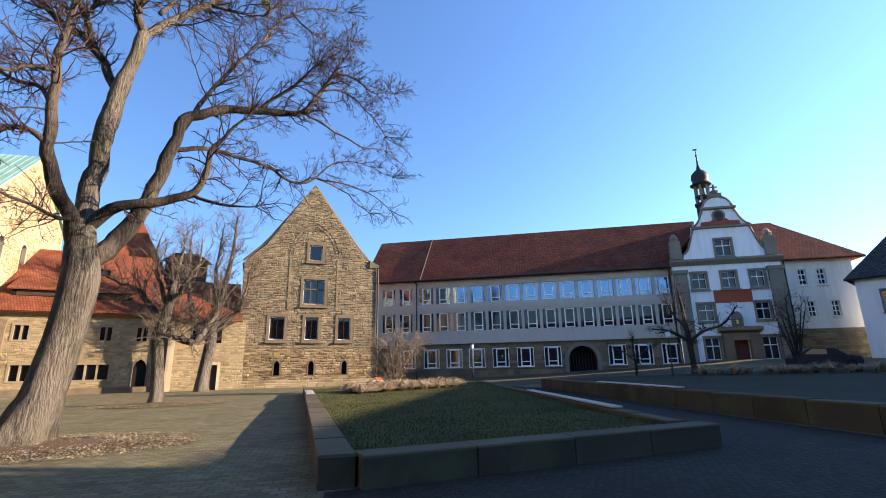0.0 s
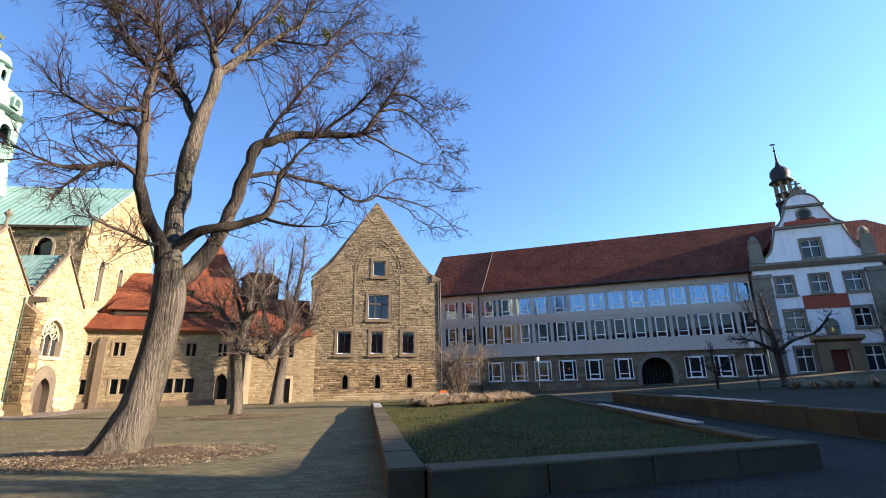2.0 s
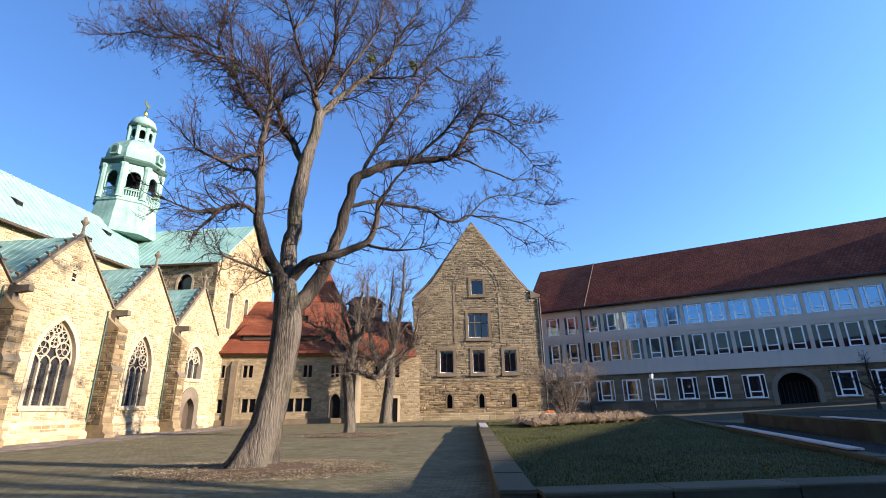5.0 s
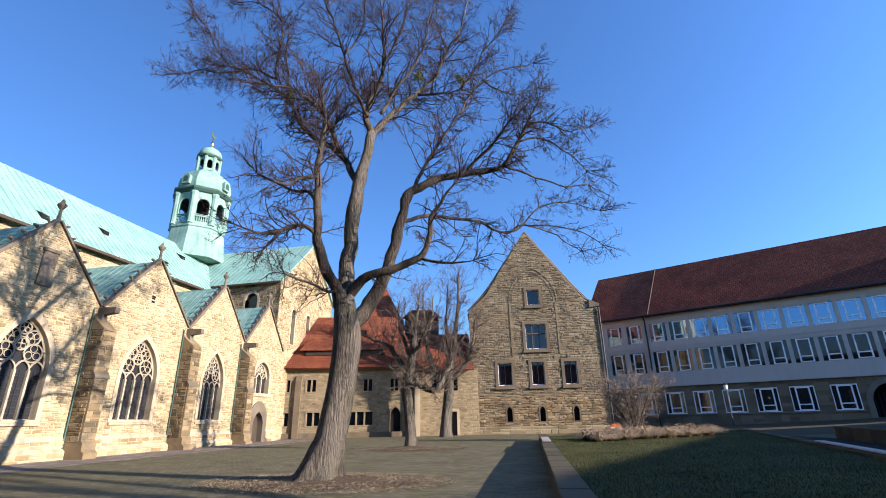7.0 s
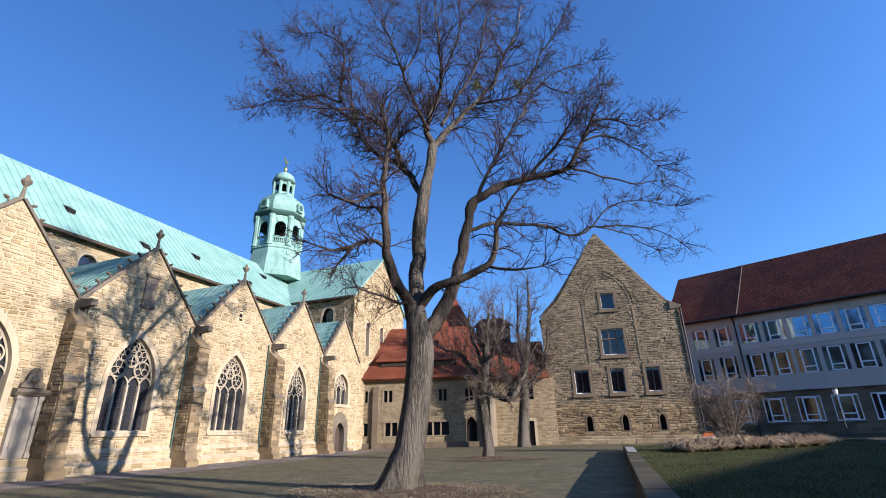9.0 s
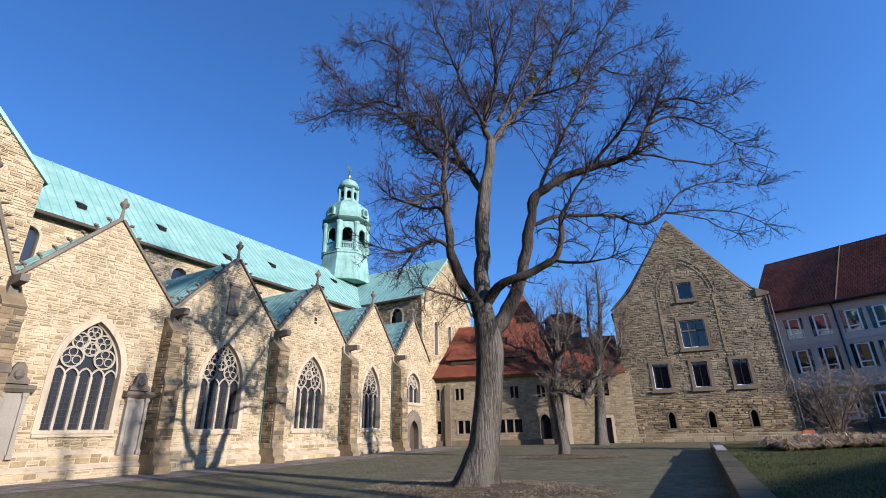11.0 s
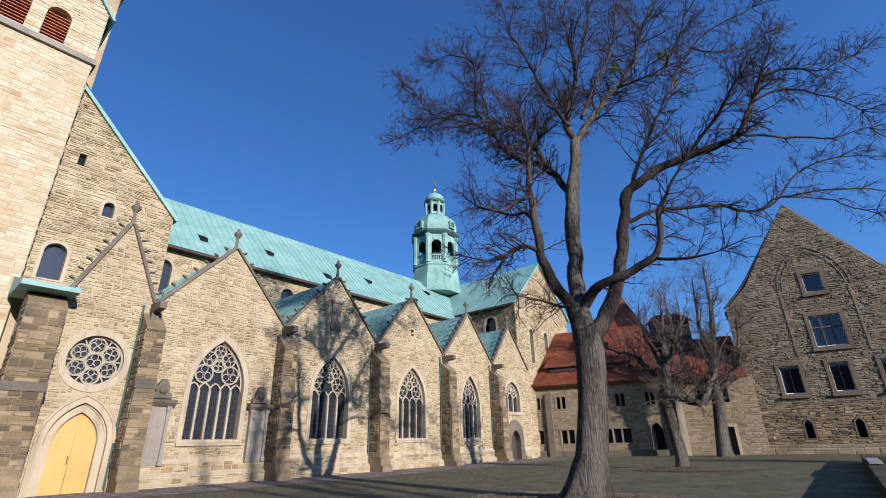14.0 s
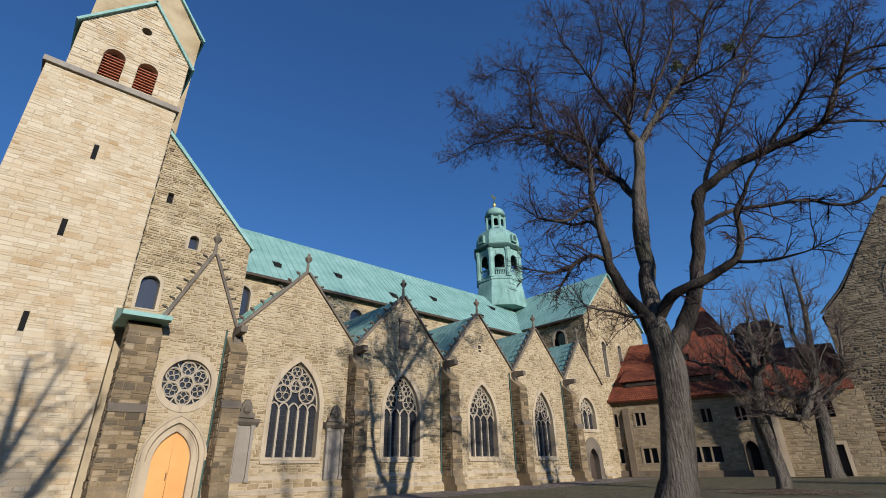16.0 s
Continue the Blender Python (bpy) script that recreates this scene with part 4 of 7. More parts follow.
# crossing lantern: octagonal copper belfry, dome, upper drum, gilded vane
lx, ly = 46.1, 15.0
OCT = math.pi / 8
base = Mesh().lathe([(3.6, 20.0), (3.3, 22.2), (3.05, 23.6), (3.2, 23.7), (3.2, 23.95), (3.0, 24.0), (3.0, 24.1)], 8, lx, ly, OCT)
lantern = part("lantern_base", base, M_COPPER_OLD, church, "octagonal green copper crossing lantern with open belfry")
for k in range(8):
    an = OCT + k * math.pi / 4
    x, y = lx + 2.95 * math.cos(an), ly + 2.95 * math.sin(an)
    part("pier", Mesh().lathe([(0.42, 24.0), (0.36, 24.2), (0.34, 27.6), (0.44, 27.9), (0.44, 28.1)], 8, x, y), M_COPPER_OLD, lantern)
    an2 = an + math.pi / 8
    mid = Matrix.Translation((lx + 2.72 * math.cos(an2), ly + 2.72 * math.sin(an2), 0)) @ Matrix.Rotation(an2 + math.pi / 2, 4, "Z")
    arch = pierced(rect(-1.13, 1.13, 25.2, 28.1), [pointed(0, 0.66, 25.25, 26.6, 27.26, 8)], -0.12, 0.12)
    arch.v = [tuple(mid @ Vector(p)) for p in arch.v]
    part("arch", arch, M_COPPER_OLD, lantern)
    rail = Mesh().box(-1.1, 1.1, -0.08, 0.08, 25.0, 25.12).box(-1.1, 1.1, -0.08, 0.08, 24.1, 24.35)
    for q in range(9):
        rail.lathe([(0.05, 24.35), (0.09, 24.6), (0.04, 25.0)], 5, -0.96 + q * 0.24, 0)
    rail.v = [tuple(mid @ Vector(p)) for p in rail.v]
    part("balustrade", rail, M_COPPER_OLD, lantern)
part("core", Mesh().lathe([(1.2, 24.0), (1.2, 28.0)], 8, lx, ly, OCT), M_DARK, lantern, "dark interior with bells")
part("cornice", Mesh().lathe([(2.9, 28.0), (3.3, 28.15), (3.55, 28.45), (3.55, 28.65), (3.2, 28.85)], 8, lx, ly, OCT), M_COPPER_DARK, lantern)
part("dome", Mesh().lathe([(3.15, 28.8), (3.2, 29.4), (3.05, 30.2), (2.65, 31.0), (2.0, 31.6), (1.55, 31.85)], 8, lx, ly, OCT), M_COPPER_OLD, lantern)
for k in range(4):
    an = -math.pi / 2 + OCT * 2 * k * 2
    m = Matrix.Translation((lx + 2.95 * math.cos(an), ly + 2.95 * math.sin(an), 0)) @ Matrix.Rotation(an + math.pi / 2, 4, "Z")
    dm = Mesh().prism(pointed(0, 0.5, 29.1, 29.9, 30.4, 6), -0.35, 0.6)
    dm.v = [tuple(m @ Vector(p)) for p in dm.v]
    d = part("dome_dormer", dm, M_COPPER_OLD, lantern)
    gl = Mesh().prism(pointed(0, 0.3, 29.3, 29.8, 30.1, 6), -0.37, -0.34)
    gl.v = [tuple(m @ Vector(p)) for p in gl.v]
    part("dormer_panel", gl, M_COPPER_DARK, lantern)
for k in range(8):
    an = OCT + k * math.pi / 4
    x, y = lx + 1.32 * math.cos(an), ly + 1.32 * math.sin(an)
    part("upper_pier", Mesh().lathe([(0.24, 31.7), (0.2, 32.0), (0.2, 33.6), (0.26, 33.9)], 6, x, y), M_COPPER_OLD, lantern)
    an2 = an + math.pi / 8
    mid = Matrix.Translation((lx + 1.22 * math.cos(an2), ly + 1.22 * math.sin(an2), 0)) @ Matrix.Rotation(an2 + math.pi / 2, 4, "Z")
    arch = pierced(rect(-0.5, 0.5, 32.0, 33.9), [pointed(0, 0.29, 32.3, 33.2, 33.5, 6)], -0.07, 0.07)
    arch.v = [tuple(mid @ Vector(p)) for p in arch.v]
    part("upper_arch", arch, M_COPPER_OLD, lantern)
part("upper_core", Mesh().lathe([(0.6, 31.8), (0.6, 33.8)], 8, lx, ly, OCT), M_DARK, lantern)
part("upper_cornice", Mesh().lathe([(1.35, 33.8), (1.6, 33.95), (1.66, 34.15), (1.45, 34.3)], 8, lx, ly, OCT), M_COPPER_DARK, lantern)
part("upper_dome", Mesh().lathe([(1.45, 34.25), (1.42, 34.7), (1.2, 35.2), (0.75, 35.55), (0.25, 35.7), (0.14, 36.0)], 16, lx, ly), M_COPPER_OLD, lantern, smooth=True)
part("vane_rod", Mesh().lathe([(0.1, 35.9), (0.22, 36.2), (0.26, 36.45), (0.18, 36.7), (0.06, 36.9), (0.05, 37.3)], 10, lx, ly), M_GOLD, lantern, "gilded ball and rod", smooth=True)
vane = [(lx - 0.5, 37.75), (lx - 0.2, 37.35), (lx + 0.2, 37.3), (lx + 0.42, 37.6), (lx + 0.55, 37.95), (lx + 0.3, 37.85), (lx + 0.05, 37.7), (lx - 0.2, 37.95), (lx - 0.5, 38.1)]
part("weather_vane", Mesh().prism(vane, ly - 0.03, ly + 0.03), M_GOLD, lantern, "gilded weathercock")


def far_pose(x, y, turn, size):
    """A pose for a house of the far side, set back and enlarged from the standpoint."""
    return Matrix.Translation((x * size, y * size, EYE * (1 - size))) @ Matrix.Rotation(radians(turn), 4, "Z") @ Matrix.Scale(size, 4)



# ---- hall beside the transept ----
hall = thing("hall", "two-storey sandstone hall with a steep red-tiled roof", "building", pose(-27.5, 45.8, 0, 0, 0, 15))


def mullioned(host, x0, x1, z0, z1, lights, y, mat=None, deep=0.3, label="small mullioned window in a dressed stone frame"):
    """A small stone-framed window divided by stone mullions."""
    mat = mat or M_HALLTRIM
    inner, outer = rect(x0, x1, z0, z1), rect(x0 - 0.16, x1 + 0.16, z0 - 0.14, z1 + 0.16)
    win = part("window", band(inner, outer, y - 0.05, y + deep), mat, host, label)
    part("pane", Mesh().box(x0, x1, y + deep - 0.03, y + deep, z0, z1), M_GLASS, win, "dark glass")
    for i in range(1, lights):
        x = x0 + (x1 - x0) * i / lights
        part("mullion", Mesh().box(x - 0.07, x + 0.07, y, y + deep - 0.03, z0, z1), mat, win)
    return outer


h_out = rect(-0.6, 14.0, -0.3, 7.25)
holes = []
for a, b, n_l in ((0.15, 0.95, 2), (2.65, 3.6, 2), (8.5, 9.35, 2), (11.25, 12.05, 2)):
    holes.append(mullioned(hall, a, b, 4.72, 5.9, n_l, 0))
for a, b, n_l in ((-0.35, 1.05, 2), (2.85, 4.15, 2), (7.0, 9.5, 3)):
    holes.append(mullioned(hall, a, b, 1.42, 2.68, n_l, 0))
holes.append(plain_window(hall, 11.8, 0.52, 0.7, 2.3, 3.1, 0, glass=M_DARK, mat=M_BROWNTRIM, label="pointed dark doorway in a dressed surround"))
wall = part("front_wall", pierced(h_out, holes, 0, 0.6), M_BROWN_MORTAR, hall, "coursed tan sandstone front wall")
rng = random.Random(21)
part("stonework", masonry(h_out, holes, 0, rng, 0.17, 0.36, 0.025, 0.016, rough=1.3), M_HALL, wall, "coursed tan sandstone", kind="stuff")
for x in (1.55, 13.3):
    part("pilaster", Mesh().prism_x([(-0.35, -0.3), (0, -0.3), (0, 6.3), (-0.05, 6.3), (-0.3, 5.8), (-0.3, 0.4)], x, x + 0.6), M_BROWNTRIM, hall, "sandstone pilaster")
part("plinth", Mesh().box(-0.6, 14, -0.14, 0, -0.3, 0.75), M_BROWNTRIM, hall, "low stone plinth")
part("cornice", Mesh().prism_x([(-0.3, 6.9), (0, 6.7), (0, 7.25), (-0.3, 7.25)], -0.6, 14.0), M_BROWNTRIM, hall, "stone eaves cornice")
rf = Mesh()
rf.slab((-0.9, -0.75, 7.05), (14.4, -0.75, 7.05), (11.5, 5.6, 13.6), (0.5, 5.6, 13.6), 0.18)
rf.slab((14.4, -0.75, 7.05), (14.4, 12, 7.05), (11.5, 5.6, 13.6), (11.5, 5.6, 13.6), 0.12)
rf.slab((0.5, 5.6, 13.6), (11.5, 5.6, 13.6), (14.4, 12, 7.05), (-0.9, 12, 7.05), 0.18)
h_roof = part("roof", rf, M_TILE, hall, "steep roof of bright red clay tiles", uv=True)
part("roof_tower", Mesh().slab((5.2, 6.0, 12.0), (12.8, 6.0, 12.0), (9.6, 9.0, 18.6), (8.6, 9.0, 18.6), 0.15).slab((12.8, 6.0, 12.0), (12.8, 12.0, 12.0), (9.6, 9.0, 18.6), (9.6, 9.0, 18.6), 0.15).slab((5.2, 12, 12.0), (5.2, 6.0, 12.0), (8.6, 9.0, 18.6), (8.6, 9.0, 18.6), 0.15), M_TILE, hall, "taller hipped roof of weathered red tiles", uv=True)
part("rear_block", Mesh().box(12.4, 16.6, 8, 12, 5, 14.2), M_DARKWOOD, hall, "dark timbered dormer block")
part("rear_block_roof", Mesh().slab((12.0, 7.6, 13.9), (17.0, 7.6, 13.9), (15.8, 10, 15.4), (13.2, 10, 15.4), 0.15), M_TILE_DARK, hall, uv=True)
for k, (x0, x1, yy) in enumerate(((1.9, 6.0, 0.55), (7.0, 10.4, 0.55), (5.0, 8.2, 3.0))):
    z = 7.05 + (yy + 0.75) * 6.55 / 6.35
    d = part("dormer", Mesh().box(x0, x1, yy + 0.02, yy + 0.9, z - 0.1, z + 0.7), M_DARK, hall, "long dark shed dormer in the tiled roof")
    part("dormer_roof", Mesh().slab((x0 - 0.3, yy - 0.35, z + 0.62), (x1 + 0.3, yy - 0.35, z + 0.62), (x1 + 0.1, yy + 1.9, z + 1.95), (x0 - 0.1, yy + 1.9, z + 1.95), 0.1), M_TILE, d, uv=True)
    part("dormer_window", Mesh().box(x0 + 0.3, x1 - 0.3, yy - 0.01, yy + 0.02, z + 0.08, z + 0.5), M_DARKWOOD, d)

# lower annex between hall and gabled house
annex = thing("annex", "pale stone link building with a red-tiled eave", "building", pose(-13.6, 49.3, 0, 0, 0, 15))
a_out = rect(-0.4, 6.0, -0.3, 6.9)
a_holes = [mullioned(annex, 1.2, 2.0, 4.6, 5.8, 1, 0), mullioned(annex, 3.0, 3.9, 4.6, 5.8, 1, 0), rect(2.75, 3.75, -0.3, 2.55)]
wall = part("front_wall", pierced(a_out, a_holes, 0, 0.5), M_BROWN_MORTAR, annex, "pale coursed stone wall")
part("stonework", masonry(a_out, a_holes, 0, rng, 0.18, 0.38, 0.025, 0.016, rough=1.3), M_HALL, wall, kind="stuff")
dr = part("door", Mesh().box(2.75, 3.75, 0.25, 0.32, -0.3, 2.55), M_DARKWOOD, annex, "dark open doorway")
part("door_frame", band(rect(2.75, 3.75, -0.3, 2.55), rect(2.5, 4.0, -0.31, 2.8), -0.06, 0.3), M_ASHLAR, annex)
part("roof", Mesh().slab((-0.4, -0.6, 6.7), (5.6, -0.6, 6.7), (5.6, 4.5, 11.2), (-0.4, 4.5, 11.2), 0.16), M_TILE, annex, "red clay tile roof", uv=True)
# added pier, pale to stand in for sunlight on the hall corner's return
part("lit_return_pier", Mesh().box(-0.55, 0.0, -0.55, 0.2, -0.3, 6.5), M_ASHLAR, annex, "added pale pier for the sunlit return of the hall corner")

# ---- gabled house ----
gable = thing("gabled_house", "tall gabled brown rubble-stone house with few windows", "house", far_pose(-6.3, 37.5, 7.5, 1.36))
g_out = [(0.05, -0.3), (10.2, -0.3), (10.2, 10.1), (9.3, 10.6), (5.35, 16.2), (4.95, 16.5), (4.6, 16.2), (1.5, 11.3), (0.05, 9.9)]
holes = []


def cross_window(host, x0, x1, z0, z1, y, cols, rows, label, edge=0.22, sash=True, trim=None):
    """A stone-framed window with white sashes."""
    trim = trim or M_GREYSTONE
    inner, outer = rect(x0, x1, z0, z1), rect(x0 - edge, x1 + edge, z0 - edge * 0.8, z1 + edge)
    win = part("window", band(inner, outer, y - 0.06, y + 0.28), trim, host, label)
    part("pane", Mesh().box(x0, x1, y + 0.24, y + 0.27, z0, z1), M_GLASS, win, "dark reflecting glass")
    fr = Mesh().box(x0, x0 + 0.035, y + 0.16, y + 0.24, z0, z1).box(x1 - 0.035, x1, y + 0.16, y + 0.24, z0, z1).box(x0 + 0.05, x1 - 0.05, y + 0.16, y + 0.24, z0, z0 + 0.06).box(x0 + 0.05, x1 - 0.05, y + 0.16, y + 0.24, z1 - 0.05, z1)
    part("sash_frame", fr, M_FRAME, win, "white painted frame")
    for i in range(1, cols):
        x = x0 + (x1 - x0) * i / cols
        part("mullion", Mesh().box(x - 0.025, x + 0.025, y + 0.13, y + 0.23, z0 + 0.06, z1 - 0.05), M_FRAME if sash else trim, win)
    for i in range(1, rows):
        z = z0 + (z1 - z0) * (0.62 if rows == 2 else i / rows)
        part("transom", Mesh().box(x0 + 0.05, x1 - 0.05, y + 0.14, y + 0.235, z - 0.04, z + 0.04), M_FRAME if sash else trim, win)
    part("sill", Mesh().prism_x([(y - 0.16, z0 - edge * 0.8 - 0.1), (y, z0 - edge * 0.8 - 0.1), (y, z0 - edge * 0.8 + 0.04), (y - 0.16, z0 - edge * 0.8)], x0 - edge - 0.05, x1 + edge + 0.05), trim, win)
    return outer


for a, b in ((2.15, 3.2), (4.72, 5.68), (7.2, 8.15)):
    holes.append(cross_window(gable, a, b, 4.1, 5.8, 0, 2, 1, "two-light window in a brown stone frame", trim=M_BROWNTRIM, sash=False))
holes.append(cross_window(gable, 4.45, 6.05, 6.8, 8.75, 0, 3, 2, "three-light cross window in a stone frame", trim=M_BROWNTRIM, sash=False))
holes.append(cross_window(gable, 4.78, 5.75, 10.3, 11.55, 0, 1, 1, "small white-framed attic window", trim=M_BROWNTRIM))
for x in (2.85, 5.3, 7.78):
    holes.append(plain_window(gable, x, 0.2, 1.5, 2.2, 2.55, 0, glass=M_DARK, mat=M_BROWNTRIM, label="narrow dark lancet slit", edge=0.1))
wall = part("front_wall", pierced(g_out, holes, 0, 0.7), M_BROWN_MORTAR, gable, "gabled wall of brown rubble stone")
rng = random.Random(31)
part("stonework", masonry(g_out, holes, 0, rng, 0.165, 0.27, 0.035, 0.022, zmin=3.4, rough=2.2), M_BROWN, wall, "rough dark brown rubble stones", kind="stuff")
part("stonework", masonry(g_out, holes, 0, rng, 0.16, 0.34, 0.04, 0.02, zmax=3.4, rough=1.6), M_OCHRE, wall, "ochre rubble stones", kind="stuff")
part("plinth", Mesh().box(-0.05, 10.3, -0.16, 0, -0.3, 1.15), M_ASHLAR, wall, "paler dressed plinth course")
pl = masonry(rect(-0.05, 10.3, 0.3, 1.15), [], -0.16, rng, 0.28, 0.7, 0.02)
part("plinth_stone", pl, M_HALL, wall, "pale plinth blocks", kind="stuff")
arch = Mesh()
for w2, z2 in ((1.9, 13.4), (1.65, 13.1)):
    arch.tube([(x, -0.03, z) for x, z in pointed(5.2, w2, 10.2, 10.6, z2, 14)[2:]], 0.024, 5)
part("blind_arch", arch, M_BROWNTRIM, wall, "blind pointed arch moulding")
for sx in (3.35, 7.0):
    part("lesene", Mesh().box(sx - 0.05, sx + 0.05, -0.045, 0, 6.4, 10.5), M_BROWN, wall)
part("kneeler", Mesh().prism([(9.6, 9.9), (10.35, 10.0), (10.4, 10.2), (9.6, 10.5)], -0.15, 0.5), M_TRIM, wall, "dark kneeler stone")
cop = Mesh()
for a, b in (((10.3, 10.2), (9.3, 10.75)), ((9.3, 10.75), (5.0, 16.65)), ((5.0, 16.65), (1.4, 11.45)), ((1.4, 11.45), (-0.05, 10.0))):
    cop.tube([(a[0], 0.12, a[1]), (b[0], 0.12, b[1])], 0.08, 5)
part("verge_coping", cop, M_TRIM, wall, "dark verge coping")
part("side_wall", Mesh().box(0.1, 0.7, 0.7, 16, -0.3, 9.8).box(9.5, 10.1, 0.7, 16, -0.3, 9.8), M_BROWN, gable, "brown rubble side wall")
part("roof", Mesh().slab((-0.1, 0.4, 9.8), (5.0, 0.4, 16.3), (5.0, 16, 16.3), (-0.1, 16, 9.8), 0.15).slab((5.0, 0.4, 16.3), (10.4, 0.4, 9.8), (10.4, 16, 9.8), (5.0, 16, 16.3), 0.15), M_TILE_DARK, gable, "dark red tile roof behind the gable", uv=True)
part("downpipe", Mesh().tube([(10.3, -0.1, 9.9), (10.3, -0.1, 0.2)], 0.06, 6), M_IRON, gable)


# ---- long school building ----
SCH_TURN, SCH_SIZE = -25.0, 1.37
school = thing("school_building", "long three-storey post-war school wing with a red-brown tiled roof", "building", far_pose(19.4, 41.76, SCH_TURN, SCH_SIZE))
rng = random.Random(41)
UL, UR = -17.5, 12.25
top_w, mid_w, low_w = [], [], []
n_bays = 14
for i in range(n_bays):
    a = -11.75 + i * 1.715
    top_w.append((a + 0.12, a + 1.6))
    mid_w.append((a + 0.12, a + 1.6))
for a in (-15.6, -13.8):
    top_w.append((a + 0.12, a + 1.5))
    mid_w.append((a + 0.12, a + 1.5))
for a in (-11.2, -8.95, -6.75, -4.5, -2.2, 0.3, 6.0, 8.25, 10.55, -13.6):
    low_w.append((a, a + 1.55))


def school_window(x0, x1, z0, z1, y, framed):
    """White timber window: a centre sash between two fixed side lights."""
    w = x1 - x0
    win = part("window", Mesh().box(x0, x0 + 0.06, y - 0.04, y + 0.1, z0, z1).box(x1 - 0.06, x1, y - 0.04, y + 0.1, z0, z1)
               .box(x0 + 0.06, x1 - 0.06, y - 0.04, y + 0.1, z0, z0 + 0.07).box(x0 + 0.06, x1 - 0.06, y - 0.04, y + 0.1, z1 - 0.07, z1) if framed else
               band(rect(x0 + 0.03, x1 - 0.03, z0 + 0.055, z1 - 0.055), rect(x0, x1, z0, z1), y - 0.02, y + 0.08),
               M_FRAME if framed else M_CONCRETE, school, "window with a white-framed centre sash and dark side lights")
    part("pane", Mesh().box(x0 + 0.005, x1 - 0.005, y + 0.07, y + 0.1, z0 + 0.055, z1 - 0.055), M_SKYGLASS if z0 > 7 else M_GLASS, win, "dark reflecting glass")
    a, b = x0 + 0.24 * w, x1 - 0.2 * w
    sash = Mesh().box(a - 0.03, a + 0.07, y - 0.03, y + 0.068, z0 + 0.075, z1 - 0.075).box(b - 0.07, b + 0.03, y - 0.03, y + 0.068, z0 + 0.075, z1 - 0.075)
    zt = z0 + 0.27 * (z1 - z0)
    sash.box(a + 0.07, b - 0.07, y - 0.028, y + 0.066, z1 - 0.15, z1 - 0.075).box(a + 0.07, b - 0.07, y - 0.028, y + 0.066, zt - 0.04, zt + 0.04).box(a + 0.07, b - 0.07, y - 0.028, y + 0.066, z0 + 0.075, z0 + 0.14)
    part("sash", sash, M_FRAME, win, "white painted sash")
    if framed:
        part("sill", Mesh().box(x0 - 0.08, x1 + 0.08, y - 0.12, y + 0.05, z0 - 0.09, z0 - 0.004), M_GREYSTONE, win)


upper = rect(UL, UR, 4.2, 10.6)
u_holes = [rect(a, b, 8.0, 9.75) for a, b in top_w] + [rect(a, b, 5.3, 7.2) for a, b in mid_w]
wall = part("upper_wall", pierced(upper, u_holes, 0, 0.35), M_CONCRETE, school, "smooth pale grey-beige concrete upper storeys")
for a, b in top_w:
    school_window(a, b, 8.0, 9.75, 0.08, False)
for a, b in mid_w:
    school_window(a, b, 5.3, 7.2, 0.08, False)
lower = rect(UL, UR, -0.3, 4.2)
gate_o = pointed(3.75, 1.45, -0.3, 2.4, 3.85, 12)
l_holes = [rect(a, b, 1.85, 3.65) for a, b in low_w] + [gate_o]
wall = part("ground_wall", pierced(lower, l_holes, 0.12, 0.6), M_SCHOOLSTONE, school, "brown sandstone ground storey")
part("ashlar", masonry(lower, [rect(a - 0.02, b + 0.02, 1.8, 3.7) for a, b in low_w] + [pointed(3.75, 1.5, -0.3, 2.4, 3.9, 12)], 0.12, rng, 0.42, 0.9, 0.015, 0.012, even=False), M_SCHOOLSTONE, wall, "brown sandstone blocks", kind="stuff")
for a, b in low_w:
    school_window(a, b, 1.85, 3.65, 0.12, True)
gate = part("gateway", band(pointed(3.75, 1.25, -0.3, 2.4, 3.65, 12), pointed(3.75, 1.6, -0.31, 2.4, 4.0, 12), 0.06, 1.2), M_GREYSTONE, school, "round-arched gateway with a dark passage")
part("gate_leaf", Mesh().prism(pointed(3.75, 1.25, -0.3, 2.4, 3.65, 12), 1.1, 1.2), M_DARK, gate, "dark closed gate")
for k in range(9):
    x = 2.65 + k * 0.275
    part("gate_bar", Mesh().box(x - 0.02, x + 0.02, 1.0, 1.05, -0.2, 3.0), M_IRON, gate)
part("ledge", Mesh().box(UL, UR, -0.12, 0.0, 4.12, 4.28).box(UL, UR, -0.05, 0, 7.5, 7.62), M_CONCRETE, school, "projecting concrete ledge")
rf = Mesh()
rf.slab((-11.4, -0.55, 10.45), (UR + 0.6, -0.55, 10.45), (UR + 4.2, 5.5, 16.25), (-11.4, 5.5, 16.25), 0.2)
part("roof_end", Mesh().slab((UL, -0.55, 10.45), (-11.42, -0.55, 10.45), (-11.42, 5.5, 16.25), (UL, 5.5, 16.25), 0.2), M_TILE, school, "newer, brighter red tile roof end", uv=True)
rf.slab((UR + 4.2, 11, 10.45), (UL, 11, 10.45), (UL, 5.5, 16.25), (UR + 4.2, 5.5, 16.25), 0.2)
part("roof", rf, M_TILE_DARK, school, "long roof of weathered red-brown tiles", uv=True)
part("eaves", Mesh().box(UL, UR, -0.5, 0.0, 10.36, 10.5), M_DARKWOOD, school, "dark eaves board")
part("gutter", Mesh().tube([(UL, -0.6, 10.42), (UR, -0.6, 10.42)], 0.09, 6), M_IRON, school)
part("downpipe", Mesh().tube([(-11.85, -0.55, 10.4), (-11.85, -0.12, 10.0), (-11.85, -0.12, 0.8)], 0.07, 6), M_IRON, school, "dark downpipe")
